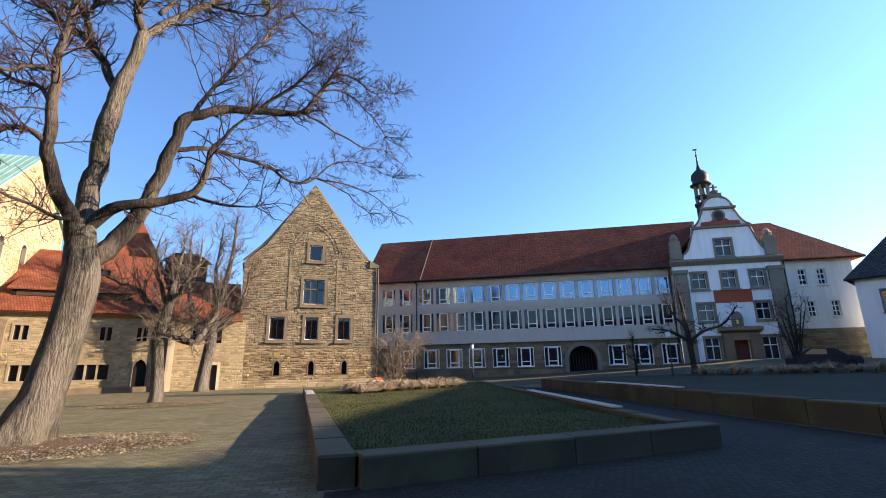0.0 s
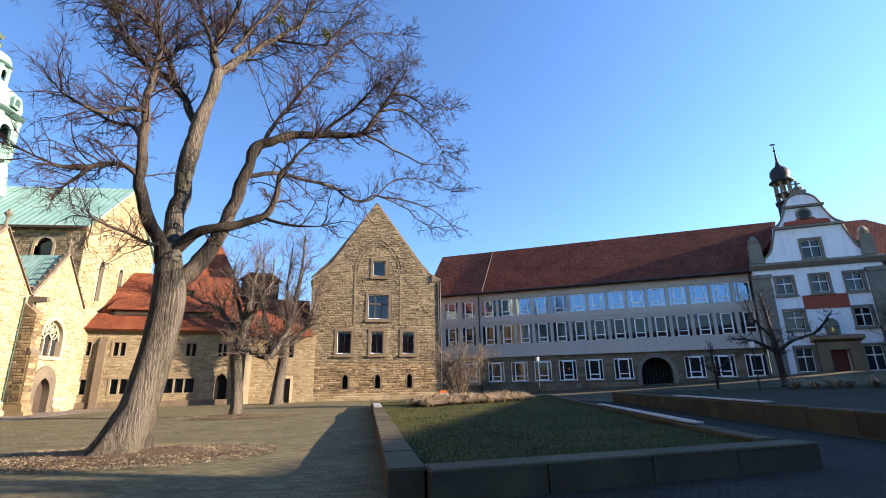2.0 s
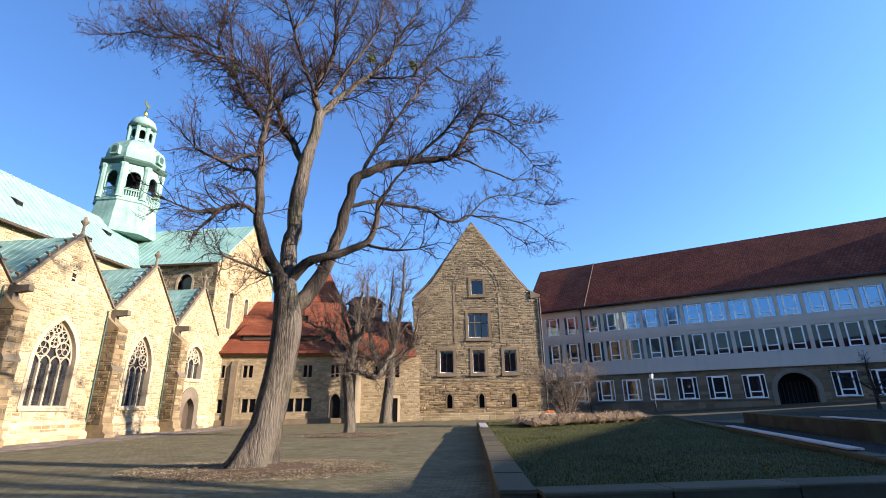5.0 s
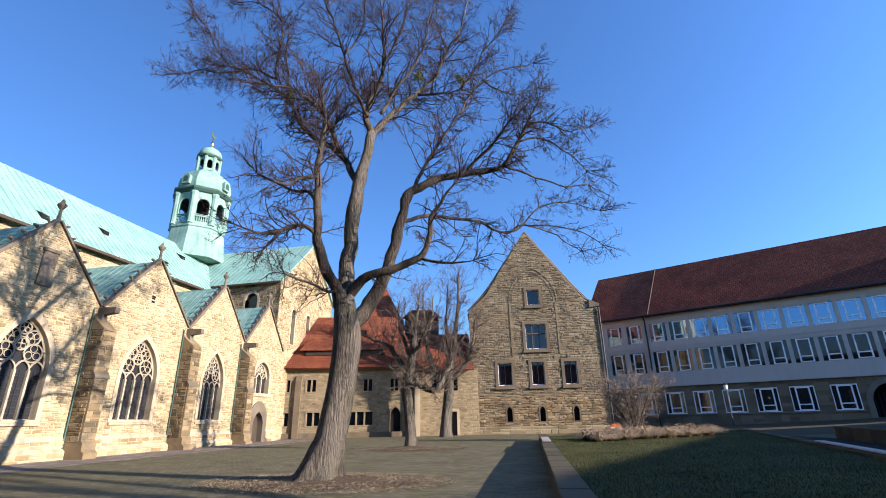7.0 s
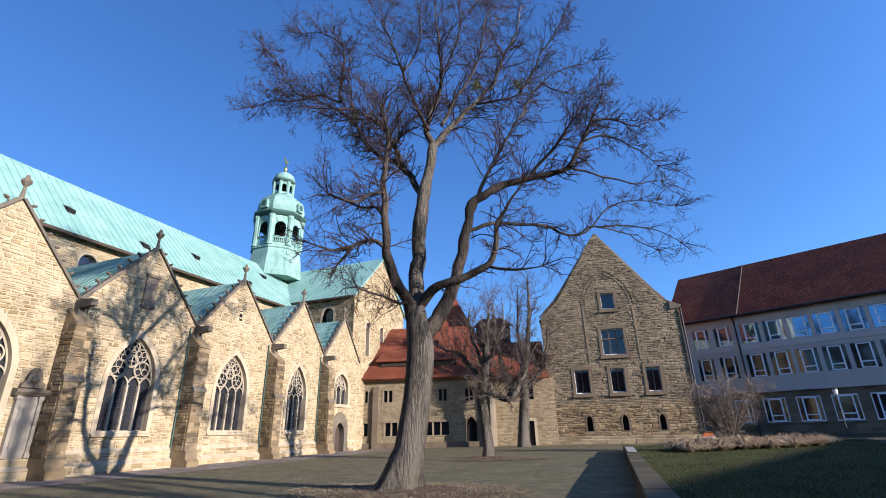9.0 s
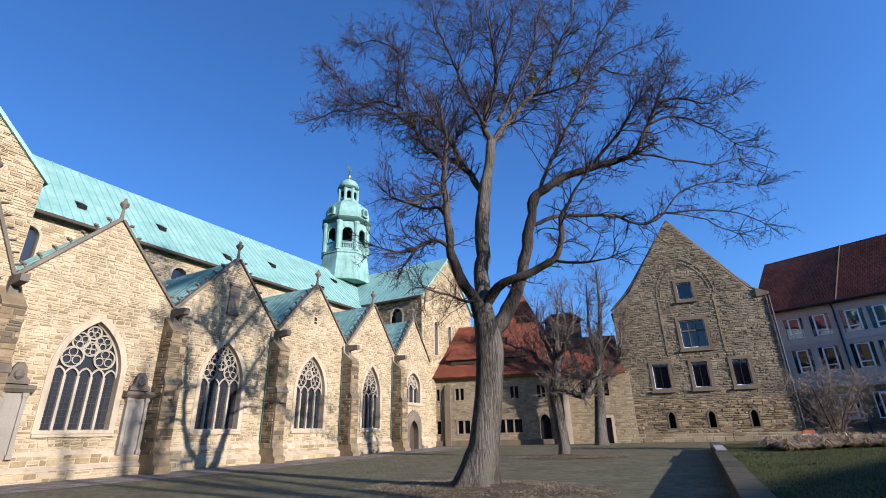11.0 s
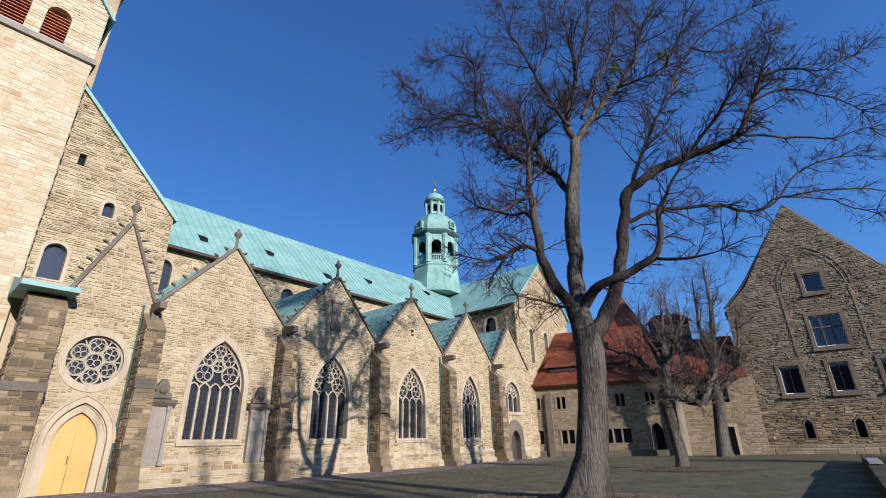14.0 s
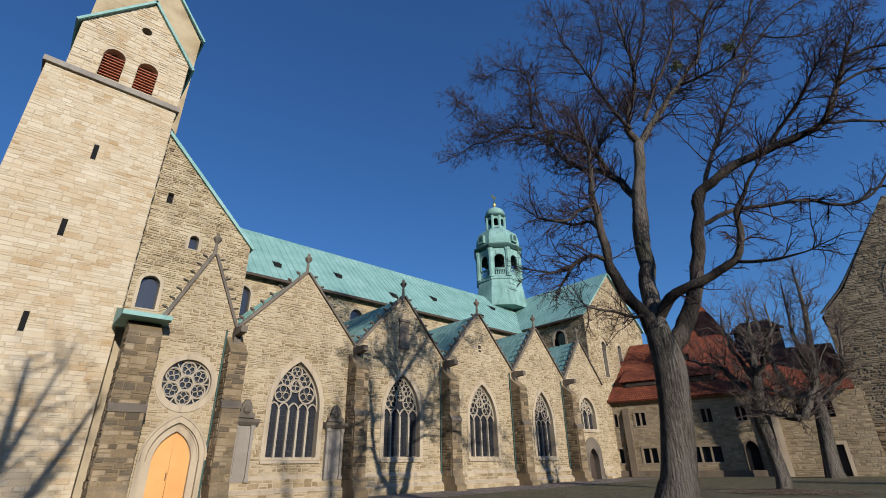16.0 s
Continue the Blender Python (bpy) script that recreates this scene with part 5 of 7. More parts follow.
part("downpipe", Mesh().tube([(11.95, -0.55, 10.4), (11.95, -0.12, 10.0), (11.95, -0.12, 1.0)], 0.06, 6), M_IRON, school, "dark downpipe")
part("ridge_flashing", Mesh().tube([(-11.4, -0.55, 10.5), (-11.4, 5.5, 16.29)], 0.06, 4), M_DARKWOOD, school)
part("end_wall", Mesh().box(UL, UL + 0.4, 0.6, 10.5, -0.3, 10.5).box(UL, UR, 10.3, 10.7, -0.3, 10.5), M_CONCRETE, school)

# ---- white baroque gabled front ----
wx, wy = 18.977, 40.854
baroque = thing("baroque_house", "white rendered baroque front with a curved gable and grey stone trim", "house", far_pose(wx, wy, SCH_TURN, SCH_SIZE))


def curve(x0, z0, x1, z1, bulge, n=7):
    """A concave sweep between two points of a gable outline."""
    out = []
    for i in range(n + 1):
        t = i / n
        out.append((x0 + (x1 - x0) * t, z0 + (z1 - z0) * (t - bulge * math.sin(math.pi * t))))
    return out


MID = 16.55
right_side = [(20.75, -0.3), (20.75, 10.9), (20.1, 10.9)] + curve(20.0, 11.3, 18.9, 13.6, 0.22) + [(18.9, 13.9)] + curve(18.8, 13.9, 17.85, 15.4, 0.2) + [(17.85, 15.6)] + [(MID + 1.2 * math.cos(a * math.pi / 12), 15.6 + 1.0 * math.sin(a * math.pi / 12)) for a in range(1, 6)]
out = [(12.1, -0.3)] + right_side
mirror = [(2 * MID - x, z) for x, z in reversed(right_side[2:])]
out = out + [(MID, 16.62)] + mirror + [(12.1, 10.9)]
holes, wins = [], []
for a, b, z0, z1 in ((13.55, 14.7, 8.2, 9.6), (15.95, 17.1, 8.2, 9.6), (18.25, 19.35, 8.2, 9.6), (13.7, 14.95, 5.4, 6.85), (18.25, 19.35, 5.4, 6.85), (13.85, 15.0, 2.1, 3.95), (18.3, 19.45, 2.1, 3.95), (15.85, 17.15, 11.05, 12.55)):
    holes.append(cross_window(baroque, a, b, z0, z1, 0, 2, 2, "white cross-barred window in a grey stone frame", edge=0.17))
door_h = rect(15.95, 17.25, -0.3, 3.7)
holes.append(door_h)
wall = part("front_wall", pierced(out, holes, 0, 0.5), M_WHITE, baroque, "white rendered front wall")
part("door", Mesh().box(15.95, 16.595, 0.25, 0.32, -0.3, 3.7).box(16.605, 17.25, 0.25, 0.32, -0.3, 3.7), M_REDDOOR, baroque, "dark red-brown double door")
portal = part("portal", Mesh().box(15.2, 15.95, -0.45, 0, -0.3, 4.3).box(17.25, 18.0, -0.45, 0, -0.3, 4.3).box(15.2, 18.0, -0.4, 0, 3.7, 4.3).prism_x([(-0.75, 4.5), (0, 4.3), (0, 4.85), (-0.75, 4.75)], 14.95, 18.25), M_SCHOOLSTONE, baroque, "brown sandstone portal with a cornice")
part("niche", Mesh().prism(pointed(16.55, 0.42, 4.85, 5.6, 6.1, 8), -0.3, 0), M_GREYSTONE, portal, "small carved niche over the portal")
part("lantern", Mesh().lathe([(0.05, 4.95), (0.13, 5.05), (0.12, 5.3), (0.03, 5.42)], 6, 16.4, -0.5), M_GOLD, portal, "small gilt lantern")
for x0, x1 in ((12.0, 13.15), (19.65, 20.8)):
    part("pilaster", Mesh().box(x0, x1, -0.22, 0, -0.3, 9.6).box(x0 - 0.1, x1 + 0.1, -0.32, 0, 9.6, 9.9).box(x0 - 0.1, x1 + 0.1, -0.32, 0, -0.3, 1.9), M_GREYSTONE, baroque, "grey sandstone corner pilaster")
    part("pedestal", Mesh().box(x0 + 0.05, x1 - 0.15, -0.2, 0.4, 10.9, 12.6, 0.05).lathe([(0.32, 12.6), (0.42, 12.85), (0.3, 13.1), (0.1, 13.3)], 8, (x0 + x1) / 2 - 0.05, 0.1), M_GREYSTONE, baroque, "stone pedestal with an urn")
part("cornice", Mesh().prism_x([(-0.45, 10.62), (-0.15, 10.3), (0, 10.3), (0, 10.9), (-0.45, 10.78)], 11.85, 20.95), M_GREYSTONE, baroque, "grey stone main cornice")
for zc, x0, x1 in ((13.75, 14.1, 19.0), (15.5, 15.1, 18.0)):
    part("gable_cornice", Mesh().prism_x([(-0.25, zc - 0.12), (0, zc - 0.16), (0, zc + 0.12), (-0.25, zc + 0.06)], x0, x1), M_GREYSTONE, baroque)
trim = Mesh()
trim.tube([(x, -0.02, z) for x, z in right_side[2:]], 0.09, 5)
trim.tube([(x, -0.02, z) for x, z in mirror], 0.09, 5)
part("gable_trim", trim, M_GREYSTONE, baroque, "grey scrolled gable edge")
part("inscription_panel", Mesh().box(15.1, 18.1, -0.06, 0, 6.9, 8.0), M_BRICKRED, baroque, "red brick panel between the storeys")
part("clock", Mesh().prism(circle(16.5, 14.75, 0.55, 20), -0.12, 0), M_GREYSTONE, baroque, "round grey stone medallion")
part("clock_face", Mesh().prism(circle(16.5, 14.75, 0.38, 20), -0.14, -0.12), M_IRON, baroque)
part("cartouche", Mesh().prism([(14.9, 13.88), (18.2, 13.88), (18.1, 14.2), (17.3, 14.25), (17.1, 14.45), (16.0, 14.45), (15.8, 14.25), (15.0, 14.2)], -0.12, 0), M_BRICKRED, baroque, "red carved cartouche")
part("top_urn", Mesh().box(MID - 0.5, MID + 0.5, -0.1, 0.4, 16.5, 16.9).lathe([(0.3, 16.9), (0.4, 17.1), (0.12, 17.3), (0.1, 17.8)], 8, MID, 0.15).box(MID - 0.3, MID + 0.3, 0.1, 0.2, 17.5, 17.6), M_GREYSTONE, baroque, "gable-top stone cross")
part("roof", Mesh().slab((12.1, 0.4, 11.0), (MID, 0.4, 15.7), (MID, 12, 15.7), (12.1, 12, 11.0), 0.15).slab((MID, 0.4, 15.7), (20.9, 0.4, 11.0), (20.9, 12, 11.0), (MID, 12, 15.7), 0.15), M_TILE_DARK, baroque, "red-brown tile roof behind the gable", uv=True)
tx, ty = 16.6, 3.2
turret = part("turret", Mesh().lathe([(0.75, 15.0), (0.72, 17.6), (0.85, 17.7), (0.85, 17.9)], 8, tx, ty), M_SLATE, baroque, "slate-clad ridge turret with an open lantern and onion cap", uv=True)
for k in range(6):
    an = k * math.pi / 3
    part("turret_post", Mesh().box(tx + 0.6 * math.cos(an) - 0.09, tx + 0.6 * math.cos(an) + 0.09, ty + 0.6 * math.sin(an) - 0.09, ty + 0.6 * math.sin(an) + 0.09, 17.9, 19.85), M_GREYSTONE, turret)
part("turret_rail", Mesh().lathe([(0.68, 18.5), (0.74, 18.55), (0.74, 18.66), (0.68, 18.7)], 8, tx, ty), M_IRON, turret)
part("turret_cap", Mesh().lathe([(0.65, 19.75), (0.95, 19.8), (1.0, 19.9), (0.72, 20.05), (0.74, 20.3), (0.82, 20.6), (0.76, 20.95), (0.5, 21.25), (0.22, 21.5), (0.1, 22.0), (0.06, 22.9), (0.13, 23.0), (0.05, 23.15), (0.02, 23.8)], 12, tx, ty), M_IRON, turret, smooth=True)
turret.location.z = -0.9
part("turret_vane", Mesh().box(tx - 0.25, tx + 0.15, ty - 0.015, ty + 0.015, 23.6, 23.75), M_IRON, turret)

# ---- cream wing beside it ----
cream = thing("cream_wing", "cream rendered wing on a brown stone base, hipped tile roof", "building", far_pose(wx, wy, SCH_TURN, SCH_SIZE))
c_out = rect(20.75, 26.3, 4.5, 10.6)
holes = [cross_window(cream, a, b, z0, z1, 0.5, 2, 3, "white-barred window", edge=0.07, trim=M_CREAM) for a, b, z0, z1 in ((22.15, 22.75, 8.2, 9.55), (23.6, 24.2, 8.2, 9.55), (22.4, 23.0, 5.5, 6.8), (24.2, 24.8, 5.5, 6.8))]
part("upper_wall", pierced(c_out, holes, 0.5, 0.9), M_CREAM, cream, "cream rendered wall")
low = part("ground_wall", Mesh().box(20.75, 26.3, 0.45, 0.9, -0.3, 4.5), M_BROWN_MORTAR, cream, "brown rubble base storey")
part("stonework", masonry(rect(20.75, 26.3, 0, 4.5), [], 0.45, rng, 0.3, 0.6), M_BROWN, low, kind="stuff")
part("end_wall", Mesh().box(25.9, 26.3, 0.9, 12, -0.3, 10.5), M_CREAM, cream)
part("roof", Mesh().slab((20.0, -0.1, 10.4), (27.2, -0.1, 10.4), (23.0, 5.6, 15.3), (17.5, 5.6, 15.3), 0.18).slab((27.2, -0.1, 10.4), (27.2, 12, 10.4), (23.0, 5.6, 15.3), (23.0, 5.6, 15.3), 0.18), M_TILE_DARK, cream, "hipped red-brown tile roof", uv=True)
part("downpipe", Mesh().tube([(21.1, 0.3, 10.3), (21.1, 0.3, 1.2)], 0.06, 6), M_IRON, cream)

# ---- white house at the court's far corner, and the range that closes the court ----
corner = thing("corner_house", "white rendered house with a steep dark roof", "house", far_pose(42.55, 29.95, -62, 1.15))
c2 = rect(0, 15, -0.3, 8.6)
holes = [cross_window(corner, a, a + 1.0, z0, z0 + 1.7, 0, 2, 2, "white-barred window", edge=0.12) for a in (1.5, 4.5, 7.5, 10.5) for z0 in (2.4, 5.6)]
part("front_wall", pierced(c2, holes, 0, 0.4), M_WHITE, corner, "white rendered wall")
part("side_wall", Mesh().box(0, 0.4, 0.4, 9, -0.3, 8.6).box(14.6, 15, 0.4, 9, -0.3, 8.6).box(0, 15, 8.6, 9, -0.3, 8.6), M_WHITE, corner)
part("roof", Mesh().slab((-0.6, -0.6, 8.4), (15.6, -0.6, 8.4), (11.5, 4.5, 13.6), (3.5, 4.5, 13.6), 0.2).slab((15.6, 9.6, 8.4), (-0.6, 9.6, 8.4), (3.5, 4.5, 13.6), (11.5, 4.5, 13.6), 0.2).slab((-0.6, 9.6, 8.4), (-0.6, -0.6, 8.4), (3.5, 4.5, 13.6), (3.5, 4.5, 13.6), 0.2).slab((15.6, -0.6, 8.4), (15.6, 9.6, 8.4), (11.5, 4.5, 13.6), (11.5, 4.5, 13.6), 0.2), M_SLATE, corner, "steep dark slate roof", uv=True)


def range_house(name, x, y, turn, length, depth, eave, ridge, mat):
    h = thing(name, "plain stone range with a tiled roof closing the court", "building", pose(x, y, 0, 0, 0, turn), kind="structure")
    part("wall", Mesh().box(0, length, 0, depth, -0.5, eave), mat, h)
    part("roof", Mesh().prism_x([(-0.6, eave - 0.2), (depth + 0.6, eave - 0.2), (depth / 2, ridge)], -0.4, length + 0.4), M_TILE_DARK, h, uv=True)
    return h


# beside the court, towards the sun, and behind the standpoint
range_house("east_range", 44.9, 26.2, -112.1, 26.5, 10, 8.2, 11.72, M_CREAM)
range_house("east_range", 43.8, -1.2, -93, 48, 11, 10.8, 14.9, M_CREAM)
range_house("south_range", 30.0, -26.0, 180, 60, 11, 10.5, 16.0, M_HALL)


# ---- trees ----
def smooth_line(ctrl, per=4):
    """Catmull-Rom points and radii through control points (x, y, z, r)."""
    c = [Vector(p) for p in ctrl]
    c = [c[0] * 2 - c[1]] + c + [c[-1] * 2 - c[-2]]
    out = []
    for i in range(1, len(c) - 2):
        for j in range(per):
            t = j / per
            out.append(0.5 * ((2 * c[i]) + (c[i + 1] - c[i - 1]) * t + (2 * c[i - 1] - 5 * c[i] + 4 * c[i + 1] - c[i + 2]) * t * t + (3 * c[i] - c[i - 1] - 3 * c[i + 1] + c[i + 2]) * t ** 3))
    out.append(c[-2])
    return [Vector(p[:3]) for p in out], [max(p[3], 0.012) for p in out]


def unit(v):
    return v / np.maximum(np.linalg.norm(v, axis=-1, keepdims=True), 1e-9)


def twig_lines(rg, base, way, length, k, wander, lift):
    """Lines of k steps that wander a little and bend upwards by lift."""
    pts, d = [base], unit(way)
    for _ in range(k):
        d = d + rg.normal(0, wander, d.shape)
        d[:, 2] += lift
        d = unit(d)
        pts.append(pts[-1] + d * (length / k)[:, None])
    return np.stack(pts, 1)


def side_shoots(rg, pts, length, count, reach, spread):
    """Where the shoots of the next order start, their ways and lengths."""
    n, k1, _ = pts.shape
    t = rg.uniform(0.12, 1.0, (n, count))
    seg = np.minimum((t * (k1 - 1)).astype(int), k1 - 2)
    row = np.arange(n)[:, None]
    a, b = pts[row, seg], pts[row, seg + 1]
    base = a + (b - a) * (t * (k1 - 1) - seg)[..., None]
    axis = unit(b - a)
    side = unit(np.cross(axis, rg.normal(size=axis.shape)))
    way = axis * rg.uniform(0.5, 0.95, t.shape)[..., None] + side * (spread * rg.uniform(0.5, 1.1, t.shape))[..., None]
    size = length[:, None] * reach * (1.1 - 0.6 * t) * rg.uniform(0.6, 1.25, t.shape)
    return base.reshape(-1, 3), way.reshape(-1, 3), size.reshape(-1)


def skin(pts, radius, tip=0.4):
    """Three-sided tapering stems round the lines pts."""
    n, k1, _ = pts.shape
    axis = unit(pts[:, -1] - pts[:, 0])
    u = unit(np.cross(axis, np.array((0.13, 0.31, 0.94))))
    v = np.cross(axis, u)
    r = radius[:, None] * np.linspace(1, tip, k1)[None, :]
    rings = [pts + r[..., None] * (math.cos(c) * u + math.sin(c) * v)[:, None, :] for c in (0.0, 2.0944, 4.1888)]
    vs = np.stack(rings, 2).reshape(-1, 3)
    first = (np.arange(n) * k1 * 3)[:, None, None] + (np.arange(k1 - 1) * 3)[None, :, None]
    q = np.arange(3)[None, None, :]
    w = (q + 1) % 3
    fs = np.stack([first + q, first + w, first + w + 3, first + q + 3], -1).reshape(-1, 4)
    return vs, fs


def twig_crown(starts, seed, mat, tree, label, kids=(6, 7), lift=0.02, spread=1.05, fine=0.0042):
    """A crown of bare twigs: branches from the given starts, their shoots and the shoots' twiglets."""
    rg = np.random.default_rng(seed)
    base = np.array([tuple(p) for p, _, _, _ in starts])
    way = np.array([tuple(d) for _, d, _, _ in starts])
    length = np.array([q for _, _, q, _ in starts])
    radius = np.array([r for _, _, _, r in starts])
    one = twig_lines(rg, base, way, length, 6, 0.2, lift)
    b2, w2, l2 = side_shoots(rg, one, length, kids[0], 0.52, spread)
    two = twig_lines(rg, b2, w2, l2, 3, 0.22, lift)
    b3, w3, l3 = side_shoots(rg, two, l2, kids[1], 0.48, spread)
    three = twig_lines(rg, b3, w3, l3, 2, 0.16, lift)
    vs, fs, o = [], [], 0
    for pts, r in ((one, radius), (two, np.repeat(np.maximum(radius * 0.45, fine * 1.5), kids[0])), (three, np.full(len(three), fine))):
        a, f = skin(pts, r)
        vs.append(a)
        fs.append(f + o)
        o += len(a)
    vs, fs = np.concatenate(vs), np.concatenate(fs)
    data = bpy.data.meshes.new("crown")
    data.vertices.add(len(vs))
    data.vertices.foreach_set("co", vs.ravel())
    data.loops.add(fs.size)
    data.loops.foreach_set("vertex_index", fs.ravel())
    data.polygons.add(len(fs))
    data.polygons.foreach_set("loop_start", np.arange(len(fs)) * 4)
    data.update(calc_edges=True)
    data.materials.append(mat)
    ob = new("crown", data)
    ob.parent = tree
    return tagged(ob, label=label, kind="stuff")


TREE_LIMBS = {}
TREE_LIMBS["a"] = ((0.39, 0.0, 5.06, 0.3), (0.07, -0.2, 5.78, 0.24), (-0.22, -0.4, 6.31, 0.22), (-0.52, -0.6, 7.03, 0.2), (-0.66, -0.8, 7.98, 0.17), (-0.74, -1.0, 9.37, 0.14), (-0.71, -1.2, 10.38, 0.11), (-0.68, -1.4, 11.41, 0.08), (-0.86, -1.6, 12.45, 0.05))
TREE_LIMBS["a1"] = ((-0.61, -0.7, 7.5, 0.1), (-1.09, -0.9, 7.62, 0.09), (-1.61, -1.2, 7.38, 0.08), (-1.99, -1.4, 6.81, 0.06), (-2.12, -1.5, 6.57, 0.03))
TREE_LIMBS["a1b"] = ((-1.57, -1.2, 7.38, 0.06), (-2.16, -1.6, 7.02, 0.05), (-2.7, -2.0, 7.04, 0.03))
TREE_LIMBS["a2"] = ((-0.72, -0.8, 8.5, 0.08), (-1.01, -0.6, 9.02, 0.07), (-1.7, -0.2, 9.3, 0.06), (-2.71, 0.3, 9.98, 0.03))
TREE_LIMBS["a3"] = ((-0.72, -1.0, 9.48, 0.08), (-1.29, -1.6, 8.93, 0.07), (-1.79, -2.2, 8.5, 0.05), (-2.39, -2.6, 8.56, 0.03))
TREE_LIMBS["a4"] = ((0.11, -0.2, 5.68, 0.07), (-0.18, -0.6, 5.57, 0.06), (-0.73, -1.2, 5.69, 0.05), (-1.44, -2.0, 5.66, 0.03))
TREE_LIMBS["c"] = ((0.37, 0.0, 5.25, 0.38), (0.41, 0.1, 6.47, 0.34), (0.48, 0.1, 7.73, 0.32), (0.55, 0.1, 8.84, 0.3), (0.67, 0.1, 9.77, 0.28), (0.88, 0.1, 10.99, 0.25), (1.1, 0.1, 12.14, 0.22))
TREE_LIMBS["c1"] = ((1.1, 0.1, 12.06, 0.18), (1.77, 0.4, 13.18, 0.15), (2.56, 0.8, 14.37, 0.13), (3.02, 1.0, 15.0, 0.12), (4.0, 1.4, 16.48, 0.09), (4.59, 1.7, 18.28, 0.07), (5.38, 2.0, 20.06, 0.05), (5.93, 2.2, 22.22, 0.03))
TREE_LIMBS["c1b"] = ((2.97, 1.0, 14.94, 0.08), (3.76, 0.6, 14.73, 0.06), (4.73, 0.2, 14.84, 0.03))
TREE_LIMBS["c2"] = ((1.1, 0.1, 12.06, 0.16), (0.78, -0.2, 12.7, 0.14), (0.96, -0.4, 13.36, 0.12), (1.4, -0.6, 14.73, 0.09), (1.28, -0.9, 16.16, 0.06), (1.11, -1.2, 17.94, 0.03))
TREE_LIMBS["c3"] = ((0.67, 0.1, 9.77, 0.17), (0.2, 0.6, 11.0, 0.15), (-0.44, 1.0, 11.82, 0.13), (-1.2, 1.4, 12.52, 0.12), (-1.92, 1.8, 13.47, 0.1), (-2.28, 2.0, 14.46, 0.08), (-3.09, 2.2, 15.22, 0.06), (-4.42, 2.4, 16.06, 0.04), (-5.61, 2.6, 16.36, 0.02))
TREE_LIMBS["c3b"] = ((-0.02, 0.8, 11.41, 0.12), (-0.6, 0.3, 12.44, 0.1), (-1.14, -0.3, 12.85, 0.08), (-1.93, -1.0, 12.84, 0.05), (-3.02, -1.6, 12.42, 0.02))
TREE_LIMBS["c3c"] = ((-0.43, 1.0, 11.77, 0.09), (-0.38, 1.6, 13.19, 0.08), (-0.02, 2.2, 14.65, 0.06), (0.76, 2.6, 15.34, 0.03))
TREE_LIMBS["c4"] = ((-2.16, 2.0, 14.38, 0.06), (-2.63, 2.3, 16.58, 0.05), (-2.75, 2.6, 19.02, 0.03))
TREE_LIMBS["r"] = ((0.53, 0.0, 4.39, 0.36), (0.95, 0.2, 5.06, 0.33), (1.46, 0.4, 5.95, 0.3), (1.81, 0.5, 6.82, 0.27), (2.07, 0.6, 7.85, 0.25), (2.35, 0.6, 8.89, 0.24), (2.53, 0.6, 9.85, 0.21), (3.0, 0.5, 10.21, 0.2), (3.92, 0.2, 10.56, 0.18), (5.17, -0.2, 10.71, 0.15), (6.1, -0.5, 10.87, 0.12), (6.7, -0.7, 11.78, 0.09), (7.12, -0.9, 12.84, 0.06), (7.64, -1.0, 13.74, 0.03))
TREE_LIMBS["r1"] = ((2.35, 0.6, 8.7, 0.1), (3.6, 1.2, 9.31, 0.09), (5.7, 2.0, 9.6, 0.08), (7.23, 2.6, 9.37, 0.06), (8.37, 3.0, 10.06, 0.05), (10.11, 3.4, 9.78, 0.03), (11.6, 3.8, 9.26, 0.02))
TREE_LIMBS["r2"] = ((2.57, 0.6, 9.56, 0.11), (3.48, 1.2, 11.75, 0.09), (4.22, 1.8, 13.34, 0.08), (5.02, 2.2, 14.81, 0.06), (5.79, 2.6, 15.85, 0.04))
TREE_LIMBS["r3"] = ((4.66, 0.0, 10.65, 0.08), (5.39, -0.8, 11.4, 0.07), (5.92, -1.4, 12.03, 0.05), (6.19, -1.6, 12.45, 0.03))
TREE_LIMBS["r0"] = ((0.42, 0.0, 5.54, 0.24), (1.09, -0.6, 6.15, 0.18), (1.9, -1.0, 6.35, 0.16), (2.64, -1.4, 6.61, 0.14), (2.88, -1.6, 7.13, 0.11), (3.0, -1.8, 7.85, 0.09), (3.37, -2.0, 8.59, 0.06), (3.8, -2.2, 9.13, 0.03))
TREE_LIMBS["r0b"] = ((2.64, -1.4, 6.61, 0.07), (3.38, -2.0, 6.27, 0.05), (4.11, -2.6, 6.22, 0.02))
TREE_LIMBS["d1"] = ((-3.0, 2.2, 15.67, 0.07), (-3.07, 2.35, 16.97, 0.06), (-2.99, 2.5, 18.63, 0.05), (-3.34, 2.65, 19.6, 0.04), (-4.23, 2.8, 20.28, 0.03), (-5.22, 2.95, 20.3, 0.02))
TREE_LIMBS["d2"] = ((-2.98, 2.4, 15.83, 0.07), (-3.96, 2.55, 16.29, 0.06), (-4.98, 2.7, 16.43, 0.05), (-5.75, 2.85, 17.44, 0.04), (-6.3, 3.0, 18.57, 0.03), (-7.02, 3.15, 19.45, 0.02))
TREE_LIMBS["d3"] = ((-4.43, 2.4, 16.05, 0.06), (-5.28, 2.55, 15.85, 0.047), (-6.21, 2.7, 16.0, 0.033), (-6.99, 2.85, 15.77, 0.02))
TREE_LIMBS["e2"] = ((1.41, -0.2, 12.87, 0.09), (1.84, -0.05, 14.01, 0.076), (2.74, 0.1, 15.76, 0.062), (3.19, 0.25, 17.15, 0.048), (3.46, 0.4, 18.95, 0.034), (4.09, 0.55, 20.73, 0.02))
